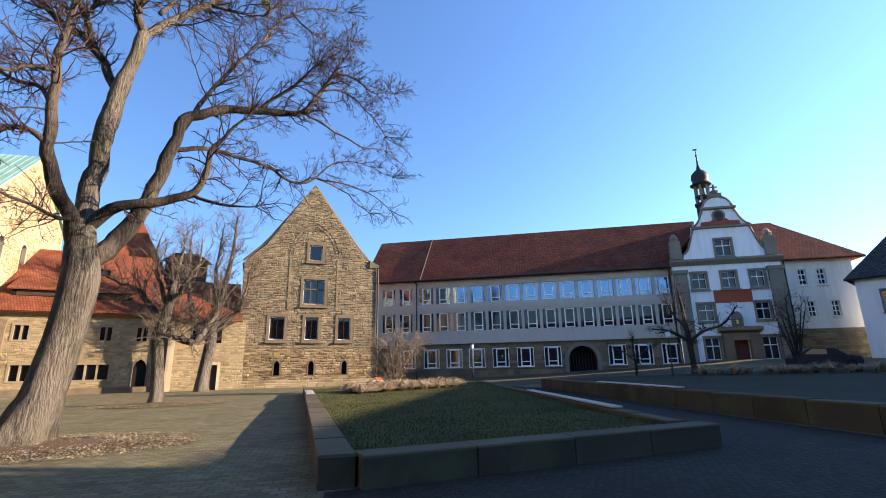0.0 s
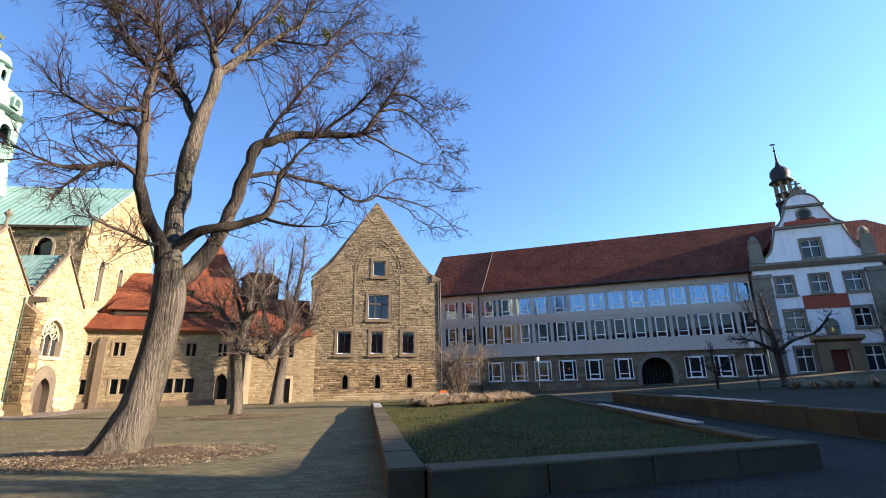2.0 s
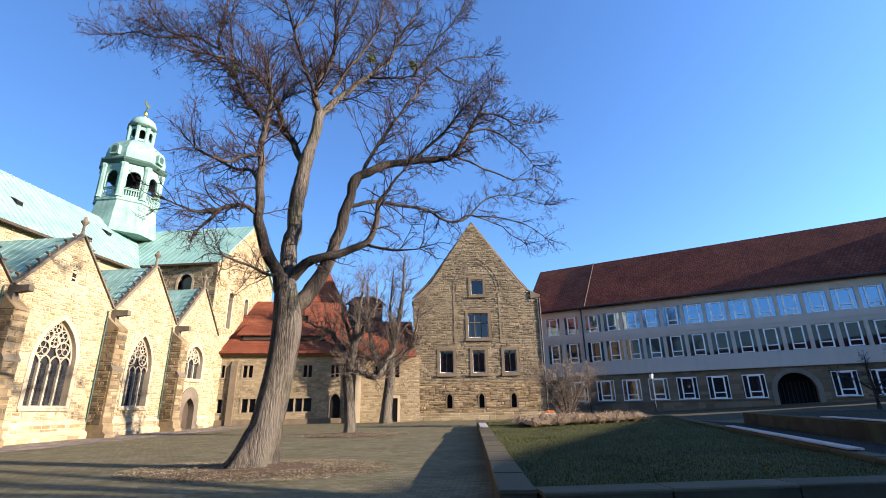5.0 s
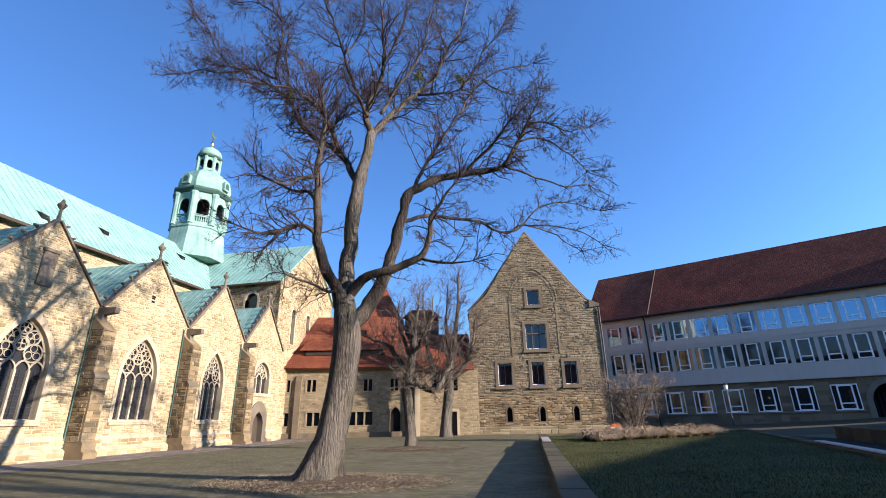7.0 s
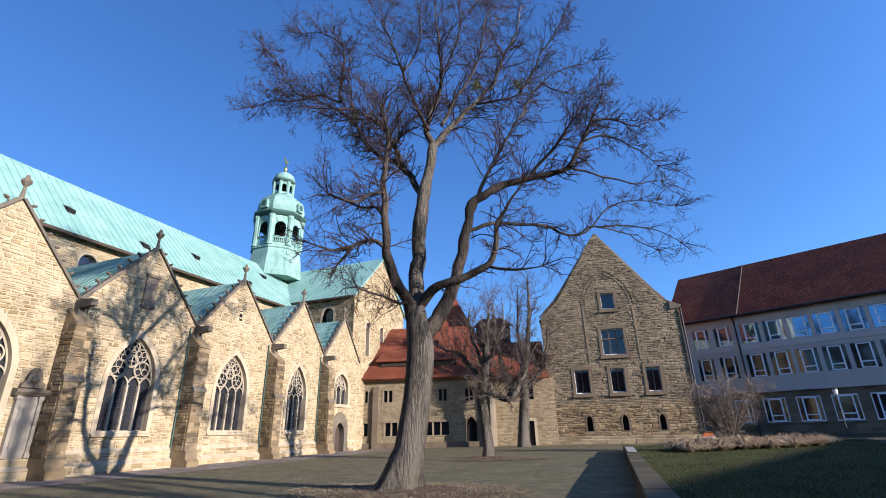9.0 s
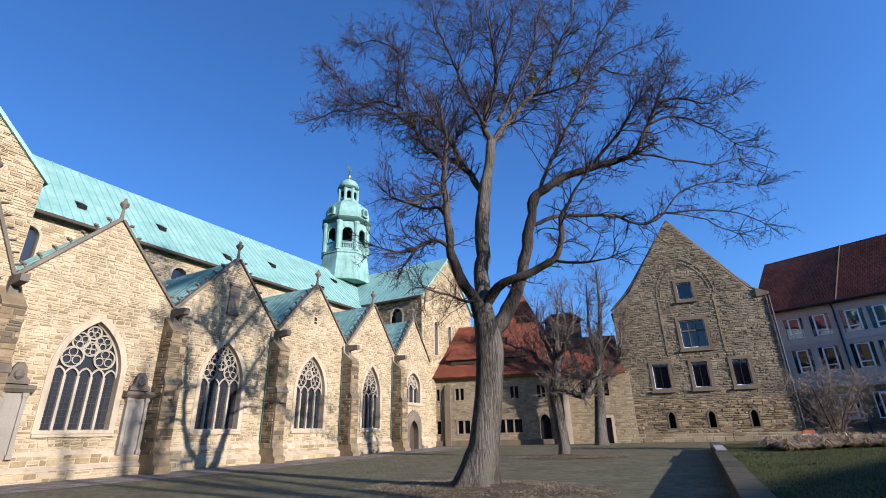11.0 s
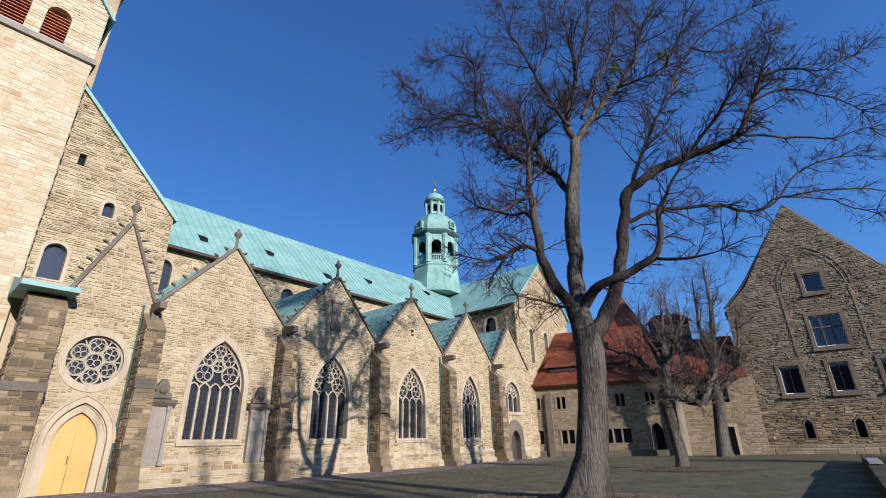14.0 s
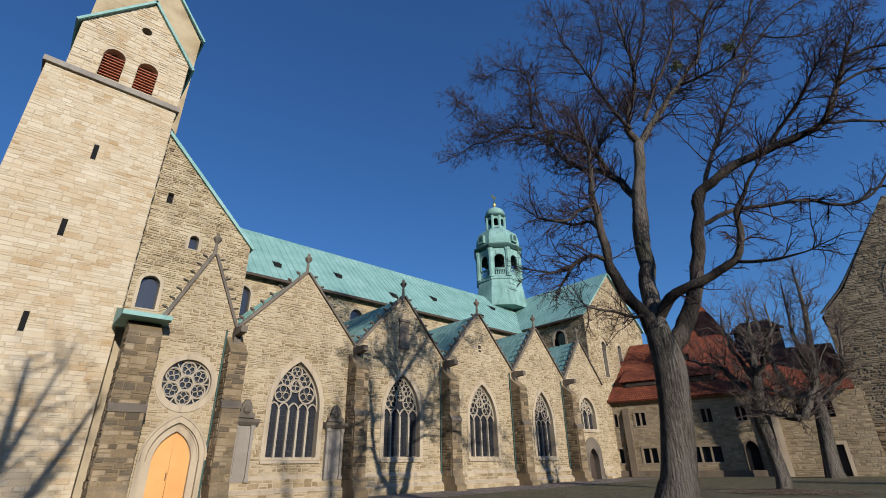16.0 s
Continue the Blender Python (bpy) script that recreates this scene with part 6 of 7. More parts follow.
TREE_LIMBS["e3"] = ((1.36, -0.8, 14.62, 0.06), (1.84, -0.65, 16.07, 0.047), (2.25, -0.5, 17.61, 0.033), (2.26, -0.35, 19.4, 0.02))
TREE_LIMBS["f1"] = ((0.81, -0.6, 12.36, 0.09), (0.41, -0.45, 13.5, 0.076), (-0.18, -0.3, 15.27, 0.062), (-0.6, -0.15, 16.87, 0.048), (-1.04, 0.0, 18.25, 0.034), (-1.24, 0.15, 19.9, 0.02))
TREE_LIMBS["f2"] = ((-0.19, 0.6, 16.06, 0.06), (0.37, 0.75, 17.32, 0.047), (0.63, 0.9, 19.14, 0.033), (0.37, 1.05, 20.87, 0.02))
TREE_LIMBS["g2"] = ((4.79, 0.4, 15.01, 0.07), (5.45, 0.55, 16.23, 0.058), (6.21, 0.7, 17.81, 0.045), (7.02, 0.85, 19.23, 0.033), (7.63, 1.0, 20.57, 0.02))
TREE_LIMBS["g3"] = ((4.58, 1.7, 18.27, 0.06), (4.18, 1.85, 19.8, 0.04), (4.03, 2.0, 21.74, 0.02))
TREE_LIMBS["h1"] = ((5.09, 2.4, 14.97, 0.07), (5.86, 2.55, 16.37, 0.058), (6.61, 2.7, 17.65, 0.045), (8.01, 2.85, 18.73, 0.033), (9.65, 3.0, 19.46, 0.02))
TREE_LIMBS["h2"] = ((6.5, 2.4, 17.39, 0.05), (7.3, 2.55, 17.11, 0.04), (8.49, 2.7, 17.11, 0.03), (9.81, 2.85, 17.81, 0.02))
TREE_LIMBS["k2"] = ((7.08, -0.9, 12.83, 0.06), (8.01, -0.75, 13.03, 0.047), (8.98, -0.6, 12.85, 0.033), (10.19, -0.45, 13.28, 0.02))
TREE_LIMBS["k3"] = ((6.77, -0.8, 11.91, 0.06), (7.83, -0.65, 12.3, 0.047), (8.86, -0.5, 11.87, 0.033), (9.85, -0.35, 11.22, 0.02))
TREE_LIMBS["k4"] = ((6.16, -0.5, 10.93, 0.06), (7.48, -0.35, 10.66, 0.047), (8.87, -0.2, 10.45, 0.033), (10.03, -0.05, 10.74, 0.02))
TREE_LIMBS["m1"] = ((7.35, 2.9, 9.56, 0.06), (8.13, 3.05, 9.87, 0.05), (9.23, 3.2, 11.08, 0.04), (10.86, 3.35, 11.54, 0.03), (12.71, 3.5, 11.38, 0.02))
TREE_LIMBS["m2"] = ((8.69, 3.2, 10.11, 0.05), (9.98, 3.35, 10.31, 0.04), (11.5, 3.5, 10.11, 0.03), (12.7, 3.65, 9.62, 0.02))
TRUNK = ((-0.32, 0.0, -0.3, 1.1), (-0.2, 0.0, 0.0, 0.86), (-0.06, 0.0, 0.43, 0.66), (0.2, 0.0, 1.37, 0.57), (0.42, 0.0, 2.87, 0.53), (0.53, 0.0, 4.12, 0.54), (0.45, 0.0, 4.96, 0.46), (0.38, 0.0, 5.6, 0.38))


def big_linden():
    """The old linden: trunk and boughs that lean as grown, with a dense crown of bare twigs."""
    rng = random.Random(7)
    turn = math.degrees(math.atan2(6.9, 14.2))
    tree = thing("linden_tree", "tall bare old linden with forked grey-brown trunk, on leaf-strewn soil", "tree", pose(-6.9, 14.2, 0, 0, 0, turn), group="court trees")
    pts, rad = smooth_line(TRUNK, 6)
    rad = [r * (0.9 if p.z < 1.0 else 0.83) for p, r in zip(pts, rad)]
    trunk = Mesh()
    n = 20
    rings = len(pts)
    vs = []
    for i, (p, r) in enumerate(zip(pts, rad)):
        flare = max(0.0, 1 - p.z / 1.1)
        for k in range(n):
            an = 2 * math.pi * k / n
            rr = r * (1 + 0.26 * flare * math.sin(5 * an + 1.0) + 0.04 * math.sin(3 * an + p.z * 0.8) + 0.03 * noise.noise((math.cos(an) * 2, math.sin(an) * 2, p.z * 1.3)))
            vs.append((p.x + rr * math.cos(an), p.y + rr * math.sin(an), p.z))
    trunk.add(vs, [(i * n + k, i * n + (k + 1) % n, (i + 1) * n + (k + 1) % n, (i + 1) * n + k) for i in range(rings - 1) for k in range(n)])
    part("trunk", trunk, M_BARK, tree, "ridged grey-brown bark", smooth=True)
    starts = []
    middle = Vector((1.2, 0.4, 10.0))
    for key, ctrl in TREE_LIMBS.items():
        pts, rad = smooth_line(ctrl, 4)
        rad = [r * 0.82 * (1 + 0.16 * noise.noise(p * 2.7)) for p, r in zip(pts, rad)]
        pts = [p + Vector((0.10 * noise.noise(p * 1.7), 0.10 * noise.noise(p * 1.7 + Vector((9, 0, 0))), 0.08 * noise.noise(p * 1.3 + Vector((0, 9, 0))))) for p in pts]
        # centre boughs keep the sunlit bark tone, the rest the shade-darkened one
        part("limb", Mesh().tube(pts, rad, 10 if rad[0] > 0.12 else 7), M_BARK if key in ("c", "c1") else M_LIMB_SHADED, tree, smooth=True)
        for i in range(3, len(pts)):
            if rad[i] > 0.15:
                continue
            for _ in range(3 if rad[i] > 0.07 else 4):
                if rng.random() < (0.05 if pts[i].z > 11 else 0.3 if pts[i].z > 9 and pts[i].x < 7 else 0.5 if pts[i].x < 2 else 0.72):
                    continue
                axis = (pts[i] - pts[i - 1]).normalized()
                out = Vector((rng.gauss(0, 1), rng.gauss(0, 1), rng.gauss(0.1, 0.8)))
                out = (out - axis * out.dot(axis)).normalized() + (pts[i] - middle).normalized() * 0.35
                size = rng.uniform(0.8, 2.0) * (1.0 if 11 < pts[i].z and abs(pts[i].x) < 5 else 0.78 if pts[i].x < 7 else 0.6)
                starts.append((pts[i], axis * 0.55 + out, size, min(0.03, max(0.013, rad[i] * 0.4))))
        for _ in range(4):
            starts.append((pts[-1], (pts[-1] - pts[-2]).normalized() + Vector((rng.gauss(0, 0.5), rng.gauss(0, 0.5), rng.gauss(0.1, 0.4))), rng.uniform(0.8, 1.5), 0.02))
    twig_crown(starts, 7, M_TWIG, tree, "dense reddish-brown bare twigs")
    for s, d, z in ((3.1, 1.2, 16.0), (5.0, 1.2, 16.2), (-2.3, 1.8, 14.6)):
        ball = Mesh()
        for _ in range(260):
            v = Vector((rng.gauss(0, 1), rng.gauss(0, 1), rng.gauss(0, 1))).normalized() * rng.uniform(0.05, 0.32)
            c = Vector((s, d, z)) + v
            a, b = Vector((rng.gauss(0, 1), rng.gauss(0, 1), rng.gauss(0, 1))).normalized() * 0.07, Vector((rng.gauss(0, 1), rng.gauss(0, 1), rng.gauss(0, 1))).normalized() * 0.025
            ball.add([tuple(c - a), tuple(c + b), tuple(c + a), tuple(c - b)], [(0, 1, 2, 3)])
        part("mistletoe", ball, M_GREENBALL, tree, "olive-green mistletoe clump", kind="stuff")
    return tree


big_linden()


def random_tree(x, y, trunk, limbs, label, seed, crown=2.6, spread=1.1, group="court trees", name="linden_tree", start=0.45, twig=None, knots=False, per=3, kids=(5, 5)):
    """A smaller bare tree: a given trunk line and a few limb lines, with random twigs."""
    rng = random.Random(seed)
    tree = thing(name, label, "tree", pose(x, y, ground_height(x, y)), group=group)
    pts, rad = smooth_line(trunk, 5)
    part("trunk", Mesh().tube(pts, rad, 12), M_BARK if knots else M_LIMB_SHADED, tree, "grey-brown bark", smooth=True)
    starts = []
    lines = [(pts, rad, int(len(pts) * start))]
    for ctrl in limbs:
        p2, r2 = smooth_line(ctrl, 4)
        if knots:
            r2 = [r * rng.uniform(0.75, 1.15) for r in r2]
            p2 = [p + Vector((rng.gauss(0, 0.05), rng.gauss(0, 0.05), rng.gauss(0, 0.05))) for p in p2]
        part("limb", Mesh().tube(p2, r2, 8), M_BARK if knots else M_LIMB_SHADED, tree, smooth=True)
        lines.append((p2, r2, 3))
    for p2, r2, first in lines:
        for i in range(max(1, first), len(p2)):
            for _ in range(per):
                axis = (p2[i] - p2[i - 1]).normalized()
                out = Vector((rng.gauss(0, 1), rng.gauss(0, 1), rng.gauss(0.2, 0.7)))
                starts.append((p2[i], axis * 0.6 + out.normalized(), crown * rng.uniform(0.4, 1.0), min(0.035, max(0.012, r2[i] * 0.35))))
    twig_crown(starts, seed, twig or M_TWIG, tree, "bare brown twigs", kids, 0.10 if knots else 0.03, spread)
    return tree


random_tree(-8.9, 29.8, ((0.05, 0, -0.2, 0.46), (0.1, 0, 0.6, 0.35), (-0.05, 0, 2.2, 0.31), (-0.2, 0, 3.6, 0.34), (0.1, 0, 5.0, 0.26), (0.3, 0, 7.0, 0.17), (0.6, 0, 9.0, 0.06)),
            [((-0.2, 0, 3.6, 0.24), (0.5, 0, 3.75, 0.2), (1.3, 0, 3.3, 0.19), (1.9, 0.2, 3.6, 0.18), (2.6, 0.4, 5.0, 0.14), (2.9, 0.6, 6.6, 0.07)),
             ((-0.1, 0, 4.4, 0.2), (-0.9, 0.3, 5.4, 0.18), (-1.5, 0.5, 6.2, 0.15), (-2.6, 0.8, 6.7, 0.1), (-3.6, 1.0, 7.1, 0.05)),
             ((0.15, 0, 5.4, 0.17), (0.9, -0.5, 6.2, 0.13), (1.6, -0.9, 7.6, 0.08), (1.8, -1.1, 9.0, 0.03)),
             ((0.1, 0, 5.2, 0.16), (-0.5, 0.2, 6.6, 0.13), (-0.9, 0.4, 8.2, 0.08), (-0.8, 0.5, 9.6, 0.03))],
            "bare pollarded linden with knotty limbs, standing in the paving", 51, crown=2.4, knots=True, per=2, twig=M_POLLARDTWIG, spread=0.9, kids=(7, 6))
random_tree(-10.4, 46.9, ((0, 0, -0.2, 0.75), (0, 0, 0.6, 0.58), (0.15, 0, 2.4, 0.5), (0.35, 0, 4.2, 0.47), (0.5, 0, 6.0, 0.34), (1.0, 0, 9.0, 0.27), (1.5, 0, 12.5, 0.17), (1.6, 0, 16.0, 0.06)),
            [((0.3, 0, 4.0, 0.32), (-0.8, 0, 5.6, 0.29), (-1.6, 0, 7.4, 0.26), (-2.0, 0, 10.2, 0.19), (-2.2, 0, 13.6, 0.08)),
             ((0.4, 0, 5.0, 0.25), (1.6, 0, 6.2, 0.2), (2.6, 0, 7.8, 0.16), (3.2, 0, 10.8, 0.08)),
             ((-1.0, 0, 6.0, 0.18), (-2.4, 0, 6.4, 0.14), (-3.6, 0, 7.0, 0.09)),
             ((0.5, 0, 6.0, 0.24), (0.2, 0.5, 8.4, 0.2), (0.1, 0.8, 12.0, 0.12), (0.4, 0.8, 15.6, 0.05))],
            "bare pollarded linden with thick burred limbs before the hall", 52, crown=3.0, knots=True, per=4, twig=M_POLLARDTWIG, spread=0.9, kids=(8, 7))
random_tree(26.1, 30.4, ((0, 0, -0.2, 0.26), (0, 0, 1.2, 0.2), (-0.1, 0, 2.6, 0.2), (-0.25, 0, 4.6, 0.12), (-0.5, 0, 6.8, 0.05)),
            [((-0.05, 0, 2.7, 0.13), (-1.2, 0.6, 3.5, 0.1), (-2.2, 1.2, 3.7, 0.05)), ((0, 0, 2.7, 0.13), (0.8, -0.5, 3.4, 0.1), (2.0, -1.2, 3.9, 0.08), (3.0, -1.7, 5.2, 0.04)),
             ((-0.2, 0, 3.6, 0.09), (-0.9, 0.5, 5.0, 0.06), (-1.2, 0.7, 6.4, 0.03))],
            "small dark bare tree before the white house", 53, crown=1.2, group="small trees")
for k, (x, y, hgt, label) in enumerate(((24.1, 34.4, 4.2, "slender bare young tree before the school gate"), (32.6, 27.8, 6.5, "bushy bare many-stemmed tree before the cream wing"), (38.2, 22.0, 6.8, "bare bushy tree by the corner house"))):
    stems = [((0, 0, 0.1, 0.07), (0.5 * math.cos(a), 0.5 * math.sin(a), hgt * 0.4, 0.05), (1.1 * math.cos(a), 1.1 * math.sin(a), hgt * 0.75, 0.02)) for a in (0.4, 1.9, 3.3, 4.7, 5.6)] if k in (1, 2) else [((0, 0, 1.4, 0.05), (-0.9, 0.3, 2.2, 0.04), (-1.8, 0.6, 2.5, 0.02)), ((0, 0, 1.4, 0.05), (0.9, -0.3, 2.3, 0.04), (1.7, -0.6, 2.6, 0.02))]
    random_tree(x, y, ((0, 0, -0.2, 0.13), (0.02, 0, hgt * 0.3, 0.09), (-0.05, 0.05, hgt * 0.6, 0.06), (0, 0, hgt * 0.85, 0.02)), stems, label, 60 + k, crown=0.9 if k == 0 else 1.4, group="small trees", start=0.3)
shrub_stems = [((0.1 * math.cos(a), 0.1 * math.sin(a), 0.0, 0.07), (0.6 * math.cos(a), 0.4 * math.sin(a), 1.3, 0.05), (1.5 * math.cos(a), 0.8 * math.sin(a), 2.7, 0.03), (2.3 * math.cos(a), 1.2 * math.sin(a), 3.6, 0.015)) for a in (0.2, 1.3, 2.5, 3.3, 4.4, 5.4)]
random_tree(5.2, 37.4, ((0, 0, -0.2, 0.1), (0.1, 0, 1.2, 0.07), (0.0, 0, 2.6, 0.05), (0.1, 0, 4.2, 0.02)), shrub_stems, "bare pale many-stemmed shrub beside the gabled house", 71, crown=1.9, kids=(7, 7), name="shrub", twig=M_PALETWIG, group="", start=0.3)
# an old linden behind the standpoint
random_tree(1.0, -5.7, ((0, 0, -0.2, 0.6), (0, 0, 1.5, 0.45), (0.1, 0, 4.0, 0.42), (0.1, 0.1, 6.5, 0.36), (0.2, 0.1, 10.0, 0.2), (0.3, 0, 14.0, 0.06)),
            [((0.1, 0, 5.0, 0.26), (-0.6, 1.0, 7.0, 0.2), (-1.0, 2.2, 9.5, 0.14), (-1.2, 3.2, 12.0, 0.06)), ((0.1, 0, 5.5, 0.26), (0.6, -1.2, 7.5, 0.2), (0.8, -2.4, 10.0, 0.12), (0.9, -3.0, 13.0, 0.05)),
             ((0.1, 0, 6.5, 0.2), (-0.4, 0.3, 9.0, 0.15), (-0.6, 1.0, 12.0, 0.08), (-0.5, 1.6, 14.5, 0.03)), ((0.1, 0, 6.0, 0.18), (1.0, 1.0, 8.0, 0.12), (1.6, 2.0, 10.0, 0.06))],
            "tall bare old linden on the dark sett paving", 55, crown=2.2)
# a second old linden on the raised lawn
random_tree(30.0, 3.0, ((0, 0, -0.2, 0.7), (0, 0, 1.5, 0.5), (0.1, 0, 4.0, 0.46), (0.1, 0.1, 7.5, 0.4), (0.2, 0.1, 12.0, 0.3), (0.3, 0, 17.0, 0.16), (0.3, 0.2, 21.0, 0.05)),
            [((0.1, 0, 8.0, 0.26), (-0.6, 1.6, 10.5, 0.22), (-1.0, 3.0, 13.5, 0.16), (-1.2, 3.8, 17.0, 0.07)), ((0.1, 0, 8.5, 0.26), (0.6, -1.2, 11.5, 0.2), (0.8, -2.4, 15.0, 0.12), (0.9, -3.0, 18.0, 0.05)),
             ((0.1, 0, 10.5, 0.2), (-0.4, 0.6, 13.0, 0.16), (-0.6, 1.4, 16.0, 0.1), (-0.5, 1.9, 19.5, 0.03)), ((0.1, 0, 11.0, 0.18), (1.0, 1.0, 13.0, 0.12), (1.6, 2.4, 15.0, 0.06))],
            "tall bare old linden on the raised lawn", 56, crown=2.2)


# ---- small things ----
def tufts(name, label, mat, area, count, height, rng, base, lean=0.35, width=0.006, kind="stuff"):
    """Many thin bent blades scattered over an area."""
    m = Mesh()
    for _ in range(count):
        x, y = area(rng)
        z = base(x, y)
        an = rng.uniform(0, 2 * math.pi)
        h = height * rng.uniform(0.5, 1.2)
        b = h * lean * rng.uniform(0.2, 1.4)
        dx, dy = math.cos(an), math.sin(an)
        w = width * rng.uniform(0.7, 1.5)
        px, py = -dy * w, dx * w
        m.add([(x - px, y - py, z - 0.02), (x + px, y + py, z - 0.02), (x + dx * b * 0.4 + px * 0.7, y + dy * b * 0.4 + py * 0.7, z + h * 0.6), (x + dx * b * 0.4 - px * 0.7, y + dy * b * 0.4 - py * 0.7, z + h * 0.6), (x + dx * b, y + dy * b, z + h)],
              [(0, 1, 2, 3), (3, 2, 4)])
    return tagged(part(name, m, mat), label, "grass", kind=kind)


rng = random.Random(81)


def in_lawn(r):
    u, v = r.random(), r.random() ** 1.3
    a, b, c, d = [Vector(p) for p in LAWN]
    p = a * (1 - u) * (1 - v) + b * u * (1 - v) + c * u * v + d * (1 - u) * v
    return p.x, p.y


tufts("lawn_grass", "short green winter grass blades with straw-coloured patches", M_BLADE, in_lawn, 60000, 0.045, rng, lawn_height, 1.2, 0.006)


def tussocks(name, label, spots, blades, r3, base):
    """Dry ornamental grass: each tussock a fountain of arching blades with paler feathery tips."""
    m = Mesh()
    for cx, cy, size in spots:
        z = base(cx, cy)
        for _ in range(blades):
            an = r3.uniform(0, 6.283)
            h = size * r3.uniform(0.35, 0.95)
            b = size * r3.uniform(0.1, 1.25)
            dx, dy = math.cos(an), math.sin(an)
            sx, sy = cx + dx * 0.12 * r3.random(), cy + dy * 0.12 * r3.random()
            w = r3.uniform(0.004, 0.010)
            px, py = -dy * w, dx * w
            droop = h * (1 - 0.45 * b / size)
            m.add([(sx - px, sy - py, z - 0.03), (sx + px, sy + py, z - 0.03), (sx + dx * b * 0.4 + px, sy + dy * b * 0.4 + py, z + h * 0.75), (sx + dx * b * 0.4 - px, sy + dy * b * 0.4 - py, z + h * 0.75),
                   (sx + dx * b + px * 1.6, sy + dy * b + py * 1.6, z + droop), (sx + dx * b - px * 1.6, sy + dy * b - py * 1.6, z + droop)], [(0, 1, 2, 3), (3, 2, 4, 5)])
    return tagged(part(name, m, M_STRAW), label, "grass", kind="stuff")


strip = [(1.6 + i * 0.105 + rng.uniform(-0.3, 0.3), 30.2 + i * 0.066 + rng.uniform(-1.7, 1.3), rng.uniform(0.5, 0.9)) for i in range(72)]
tussocks("ornamental_grass", "pale straw-coloured dry ornamental grass along the lawn", strip, 420, rng, lawn_height)
strip2 = [(24.5 + i * 0.5 + rng.uniform(-0.2, 0.2), 27.5 - i * 0.42 + rng.uniform(-0.6, 0.6), rng.uniform(0.6, 0.95)) for i in range(26)]
tussocks("ornamental_grass", "dull brown dry ornamental grass on the raised lawn", strip2, 300, rng, raised_height)


def soil_patch(x, y, rx, ry, seed, leaves):
    r2 = random.Random(seed)
    m = Mesh()
    n = 40
    h0 = ground_height(x, y)
    vs = [(x, y, h0 + 0.16)]
    for k in range(n):
        a = 2 * math.pi * k / n
        q = 1 + 0.12 * math.sin(3 * a + seed) + r2.uniform(-0.05, 0.05)
        vs.append((x + rx * 0.6 * q * math.cos(a), y + ry * 0.6 * q * math.sin(a), h0 + 0.07))
    for k in range(n):
        a = 2 * math.pi * k / n
        q = 1 + 0.12 * math.sin(3 * a + seed) + r2.uniform(-0.05, 0.05)
        vs.append((x + rx * q * math.cos(a), y + ry * q * math.sin(a), ground_height(x, y) + 0.008))
    m.add(vs, [(0, 1 + k, 1 + (k + 1) % n) for k in range(n)] + [(1 + k, 1 + n + k, 1 + n + (k + 1) % n, 1 + (k + 1) % n) for k in range(n)])
    tagged(part("soil_patch", m, M_EARTH), "dark bare soil round the tree foot", "soil", kind="structure")
    lm = Mesh()
    for _ in range(leaves):
        a, q = r2.uniform(0, 6.283), math.sqrt(r2.random()) * 1.3
        if q < 0.55 and r2.random() < 0.85:
            q = r2.uniform(0.62, 1.2)
        px, py = x + rx * q * math.cos(a), y + ry * q * math.sin(a)
        z = h0 + (0.16 - 0.15 * q if q < 0.6 else 0.07 - 0.055 * min(1, (q - 0.6) / 0.4)) + r2.uniform(0.005, 0.03)
        s = r2.uniform(0.014, 0.036)
        t = r2.uniform(0, 6.283)
        u = Vector((math.cos(t), math.sin(t), r2.uniform(-0.4, 0.4))) * s
        v = Vector((-math.sin(t), math.cos(t), r2.uniform(-0.4, 0.4))) * s * 0.7
        p = Vector((px, py, z))
        lm.add([tuple(p - u), tuple(p - v * 0.9 + Vector((0, 0, 0.01))), tuple(p + u), tuple(p + v + Vector((0, 0, 0.012)))], [(0, 1, 2, 3)])
    tagged(part("leaf_litter", lm, M_LEAF), "pale dry fallen leaves strewn over soil and paving", "leaves", kind="stuff")


soil_patch(-6.8, 14.1, 3.0, 2.0, 1, 9500)
soil_patch(-8.7, 29.6, 2.7, 2.0, 2, 3000)


def slatted_seat(start, end, z0, z1, label, slats=5, width=0.42):
    a, b = Vector(start), Vector(end)
    d = b - a
    seat = thing("bench_slats", label, "bench", pose(a.x, a.y, z0, 0, -math.degrees(math.atan2(z1 - z0, d.length)), math.degrees(math.atan2(d.y, d.x))), group="wall seats")
    length = d.length
    for k in range(slats):
        y = -width / 2 + (k + 0.5) * width / slats
        w = width / slats * 0.38
        part("slat", Mesh().box(0, length, y - w, y + w, 0.03, 0.07), M_SLAT, seat)
    for k in range(4):
        x = length * (k + 0.5) / 4
        part("bearer", Mesh().box(x - 0.03, x + 0.03, -width / 2, width / 2, 0.0, 0.03), M_IRON, seat)
    return seat


M_SLAT = material("pale_seat_slats", [(0.36, 0.34, 0.31), (0.50, 0.475, 0.44)], rough=0.45, bump=0.1, bump_scale=20)
slatted_seat((-0.62, 25.4), (-0.86, 30.2), 0.572, 0.602, "pale slatted seat on the low stone wall", 6)
slatted_seat((8.1, 12.6), (9.98, 23.0), 0.487, 0.572, "pale slatted seat on the edging wall by the path", 4, 0.34)
slatted_seat((13.41, 16.5), (14.2, 23.5), 0.787, 0.873, "pale slatted seat on the retaining wall", 4, 0.4)


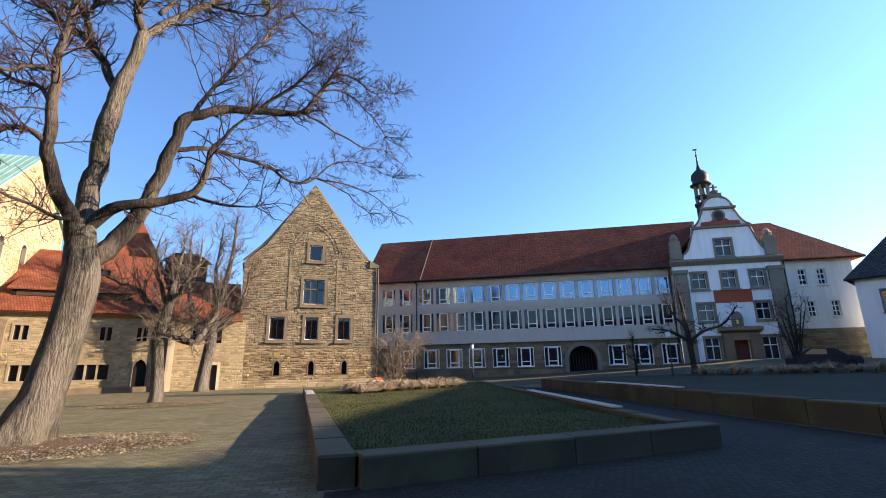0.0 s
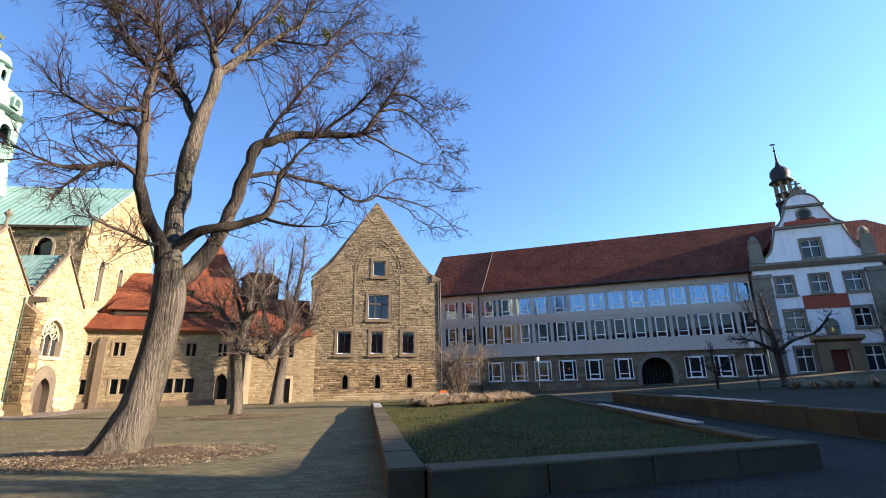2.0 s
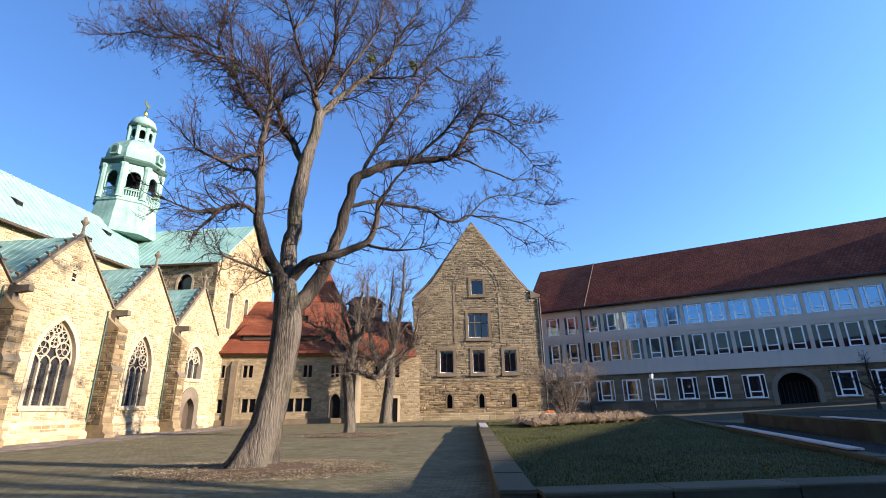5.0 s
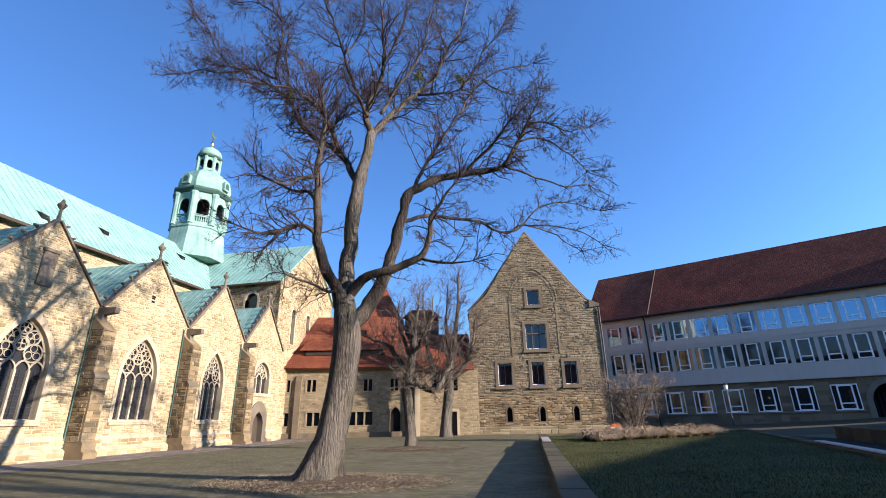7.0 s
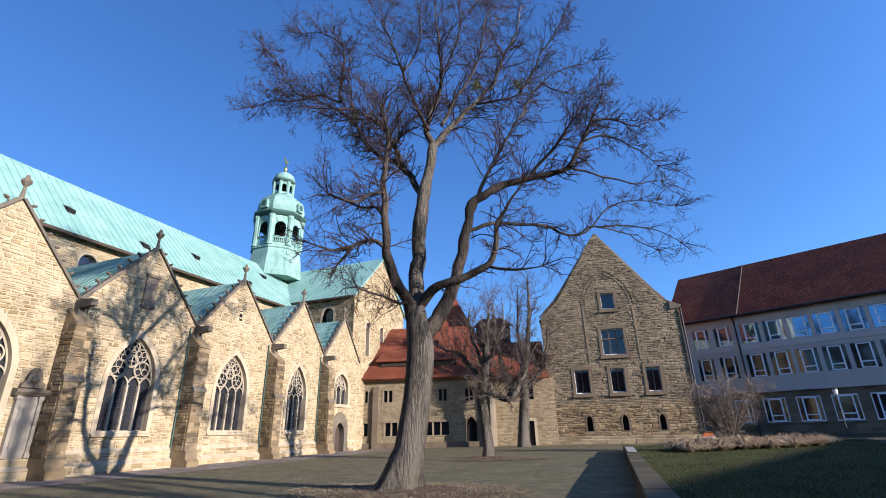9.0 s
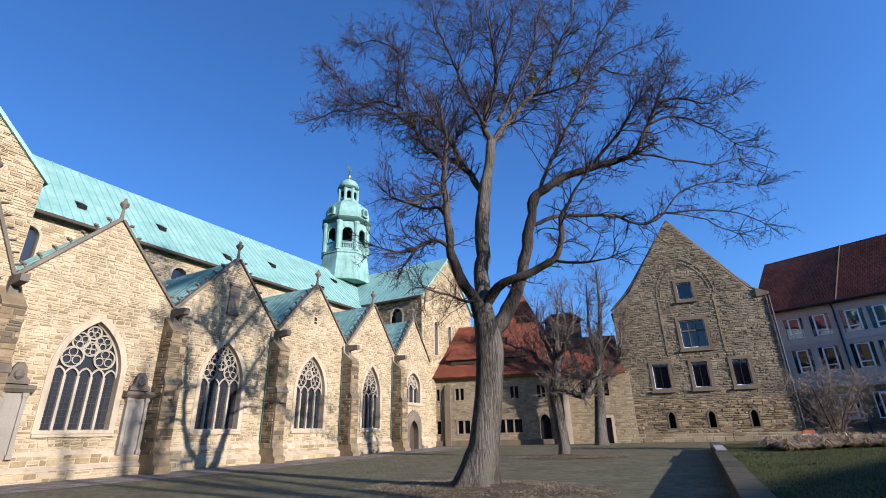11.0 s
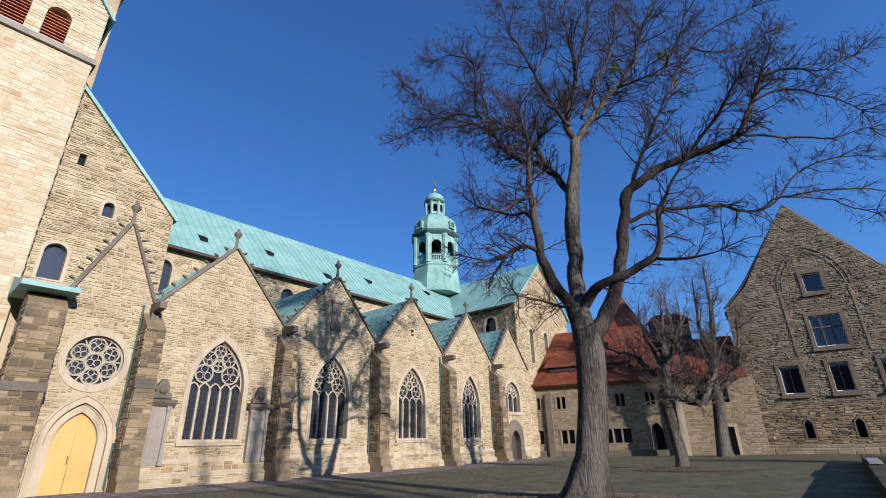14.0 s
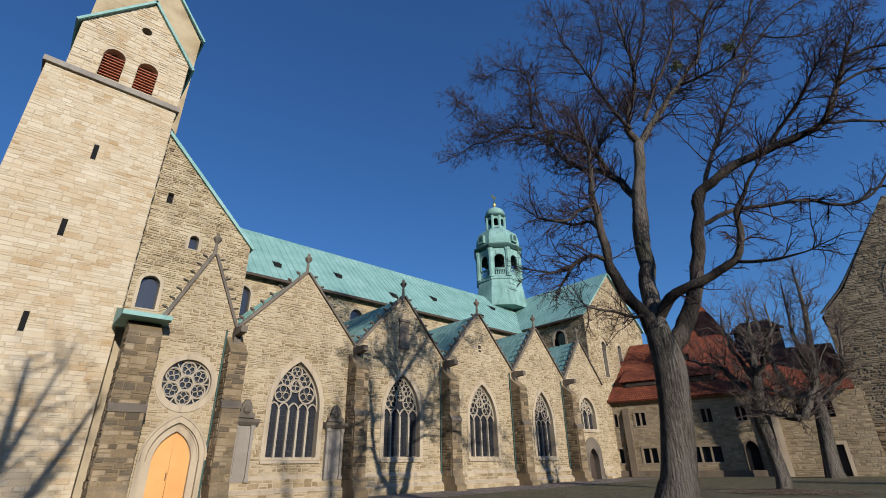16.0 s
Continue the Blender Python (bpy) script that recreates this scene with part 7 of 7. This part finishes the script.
def street_lamp(x, y, h):
    g = ground_height(x, y) if x < 12 else raised_height(x, y)
    lamp = thing("street_lamp", "slim dark post lamp with a pale glass head", "lamp", pose(x, y, g), group="court lamps")
    part("post", Mesh().lathe([(0.09, -0.1), (0.07, 0.5), (0.04, 0.6), (0.035, h)], 8), M_IRON, lamp)
    part("lamp_head", Mesh().lathe([(0.06, h), (0.14, h + 0.08), (0.17, h + 0.35), (0.12, h + 0.4)], 10), M_LAMPGLASS, lamp, "pale glass lantern")
    part("lamp_cap", Mesh().lathe([(0.2, h + 0.4), (0.14, h + 0.5), (0.02, h + 0.56)], 10), M_IRON, lamp)


street_lamp(22.5, 28.2, 2.5)
street_lamp(13.6, 44.5, 2.6)


def parked_car(x, y, z, turn):
    car = thing("car", "dark blue parked hatchback beside the cream wing", "car", pose(x, y, z, 0, 0, turn))
    side = [(-2.05, 0.35), (2.0, 0.35), (2.08, 0.6), (1.95, 0.85), (1.15, 0.98), (0.45, 1.45), (-1.1, 1.5), (-1.85, 1.05), (-2.08, 0.8)]
    part("body", Mesh().prism(side, -0.85, 0.85), M_CARPAINT, car)
    for yy in (-0.857, 0.857):
        part("side_window", Mesh().prism([(0.95, 1.0), (0.42, 1.38), (-1.0, 1.42), (-1.55, 1.05)], yy - 0.004, yy + 0.004), M_GLASS, car)
    for wx2 in (-1.3, 1.3):
        for wy2 in (-0.8, 0.8):
            wheel = Mesh().prism(circle(wx2, 0.32, 0.32, 18), wy2 - 0.1, wy2 + 0.1)
            w = part("wheel", wheel, M_RUBBER, car, "black tyre")
            part("rim", Mesh().prism(circle(wx2, 0.32, 0.19, 14), wy2 - 0.11, wy2 + 0.11), M_IRON, w)
    part("headlight", Mesh().box(1.95, 2.07, -0.7, -0.4, 0.62, 0.78).box(1.95, 2.07, 0.4, 0.7, 0.62, 0.78), M_LAMPGLASS, car)


parked_car(34.6, 27.6, raised_height(34.6, 27.6), -25)
bin_box = thing("salt_box", "small orange-lidded grit box beside the gabled house", "box", pose(5.2, 49.5, ground_height(5.2, 49.5)))
part("lid", Mesh().prism([(-0.5, 0.55), (0.5, 0.55), (0.3, 0.85), (-0.3, 0.85)], -0.35, 0.35), M_ORANGE, bin_box, "orange plastic lid")
part("body", Mesh().box(-0.5, 0.5, -0.35, 0.35, -0.1, 0.55), M_FRAME, bin_box, "pale grey box body")

# small setts of the ramped path and the near forecourt, colours darkened for shade
M_ASPHALT = tile_material("shade_dark_setts", [(0.014, 0.012, 0.0085), (0.026, 0.022, 0.016), (0.042, 0.036, 0.027)], 0.45, 0.15, 0.11, rough=0.9, bump=0.7)
sheet("path", ((7.7, 8.8), (11.9, 8.0), (15.0, 32.2), (13.4, 41.0)), ground_height, M_ASPHALT, "sett-paved ramped path between the lawn walls, darkened for shade", "path", lift=0.012, step=1.0)
sheet("forecourt", ((-0.2, -12), (12.4, -12), (11.9, 9.6), (0.1, 7.4)), ground_height, M_ASPHALT, "sett-paved forecourt, darkened for shade", "path", lift=0.008, step=2.0)
sheet("school_pavement", ((-1.2, 38.2), (30, 36), (44, 47), (4, 67)), ground_height, M_PALE_SLAB, "pale stone pavement before the school", "pavement", lift=0.02, step=1.2)
# paler flagstone walk along the church
sheet("church_pavement", ((-27, -10), (-21.5, -10), (-21.5, 44), (-27, 44)), ground_height, M_FLAG, "grey flagstone walk along the church foot", "pavement", lift=0.012, step=2)
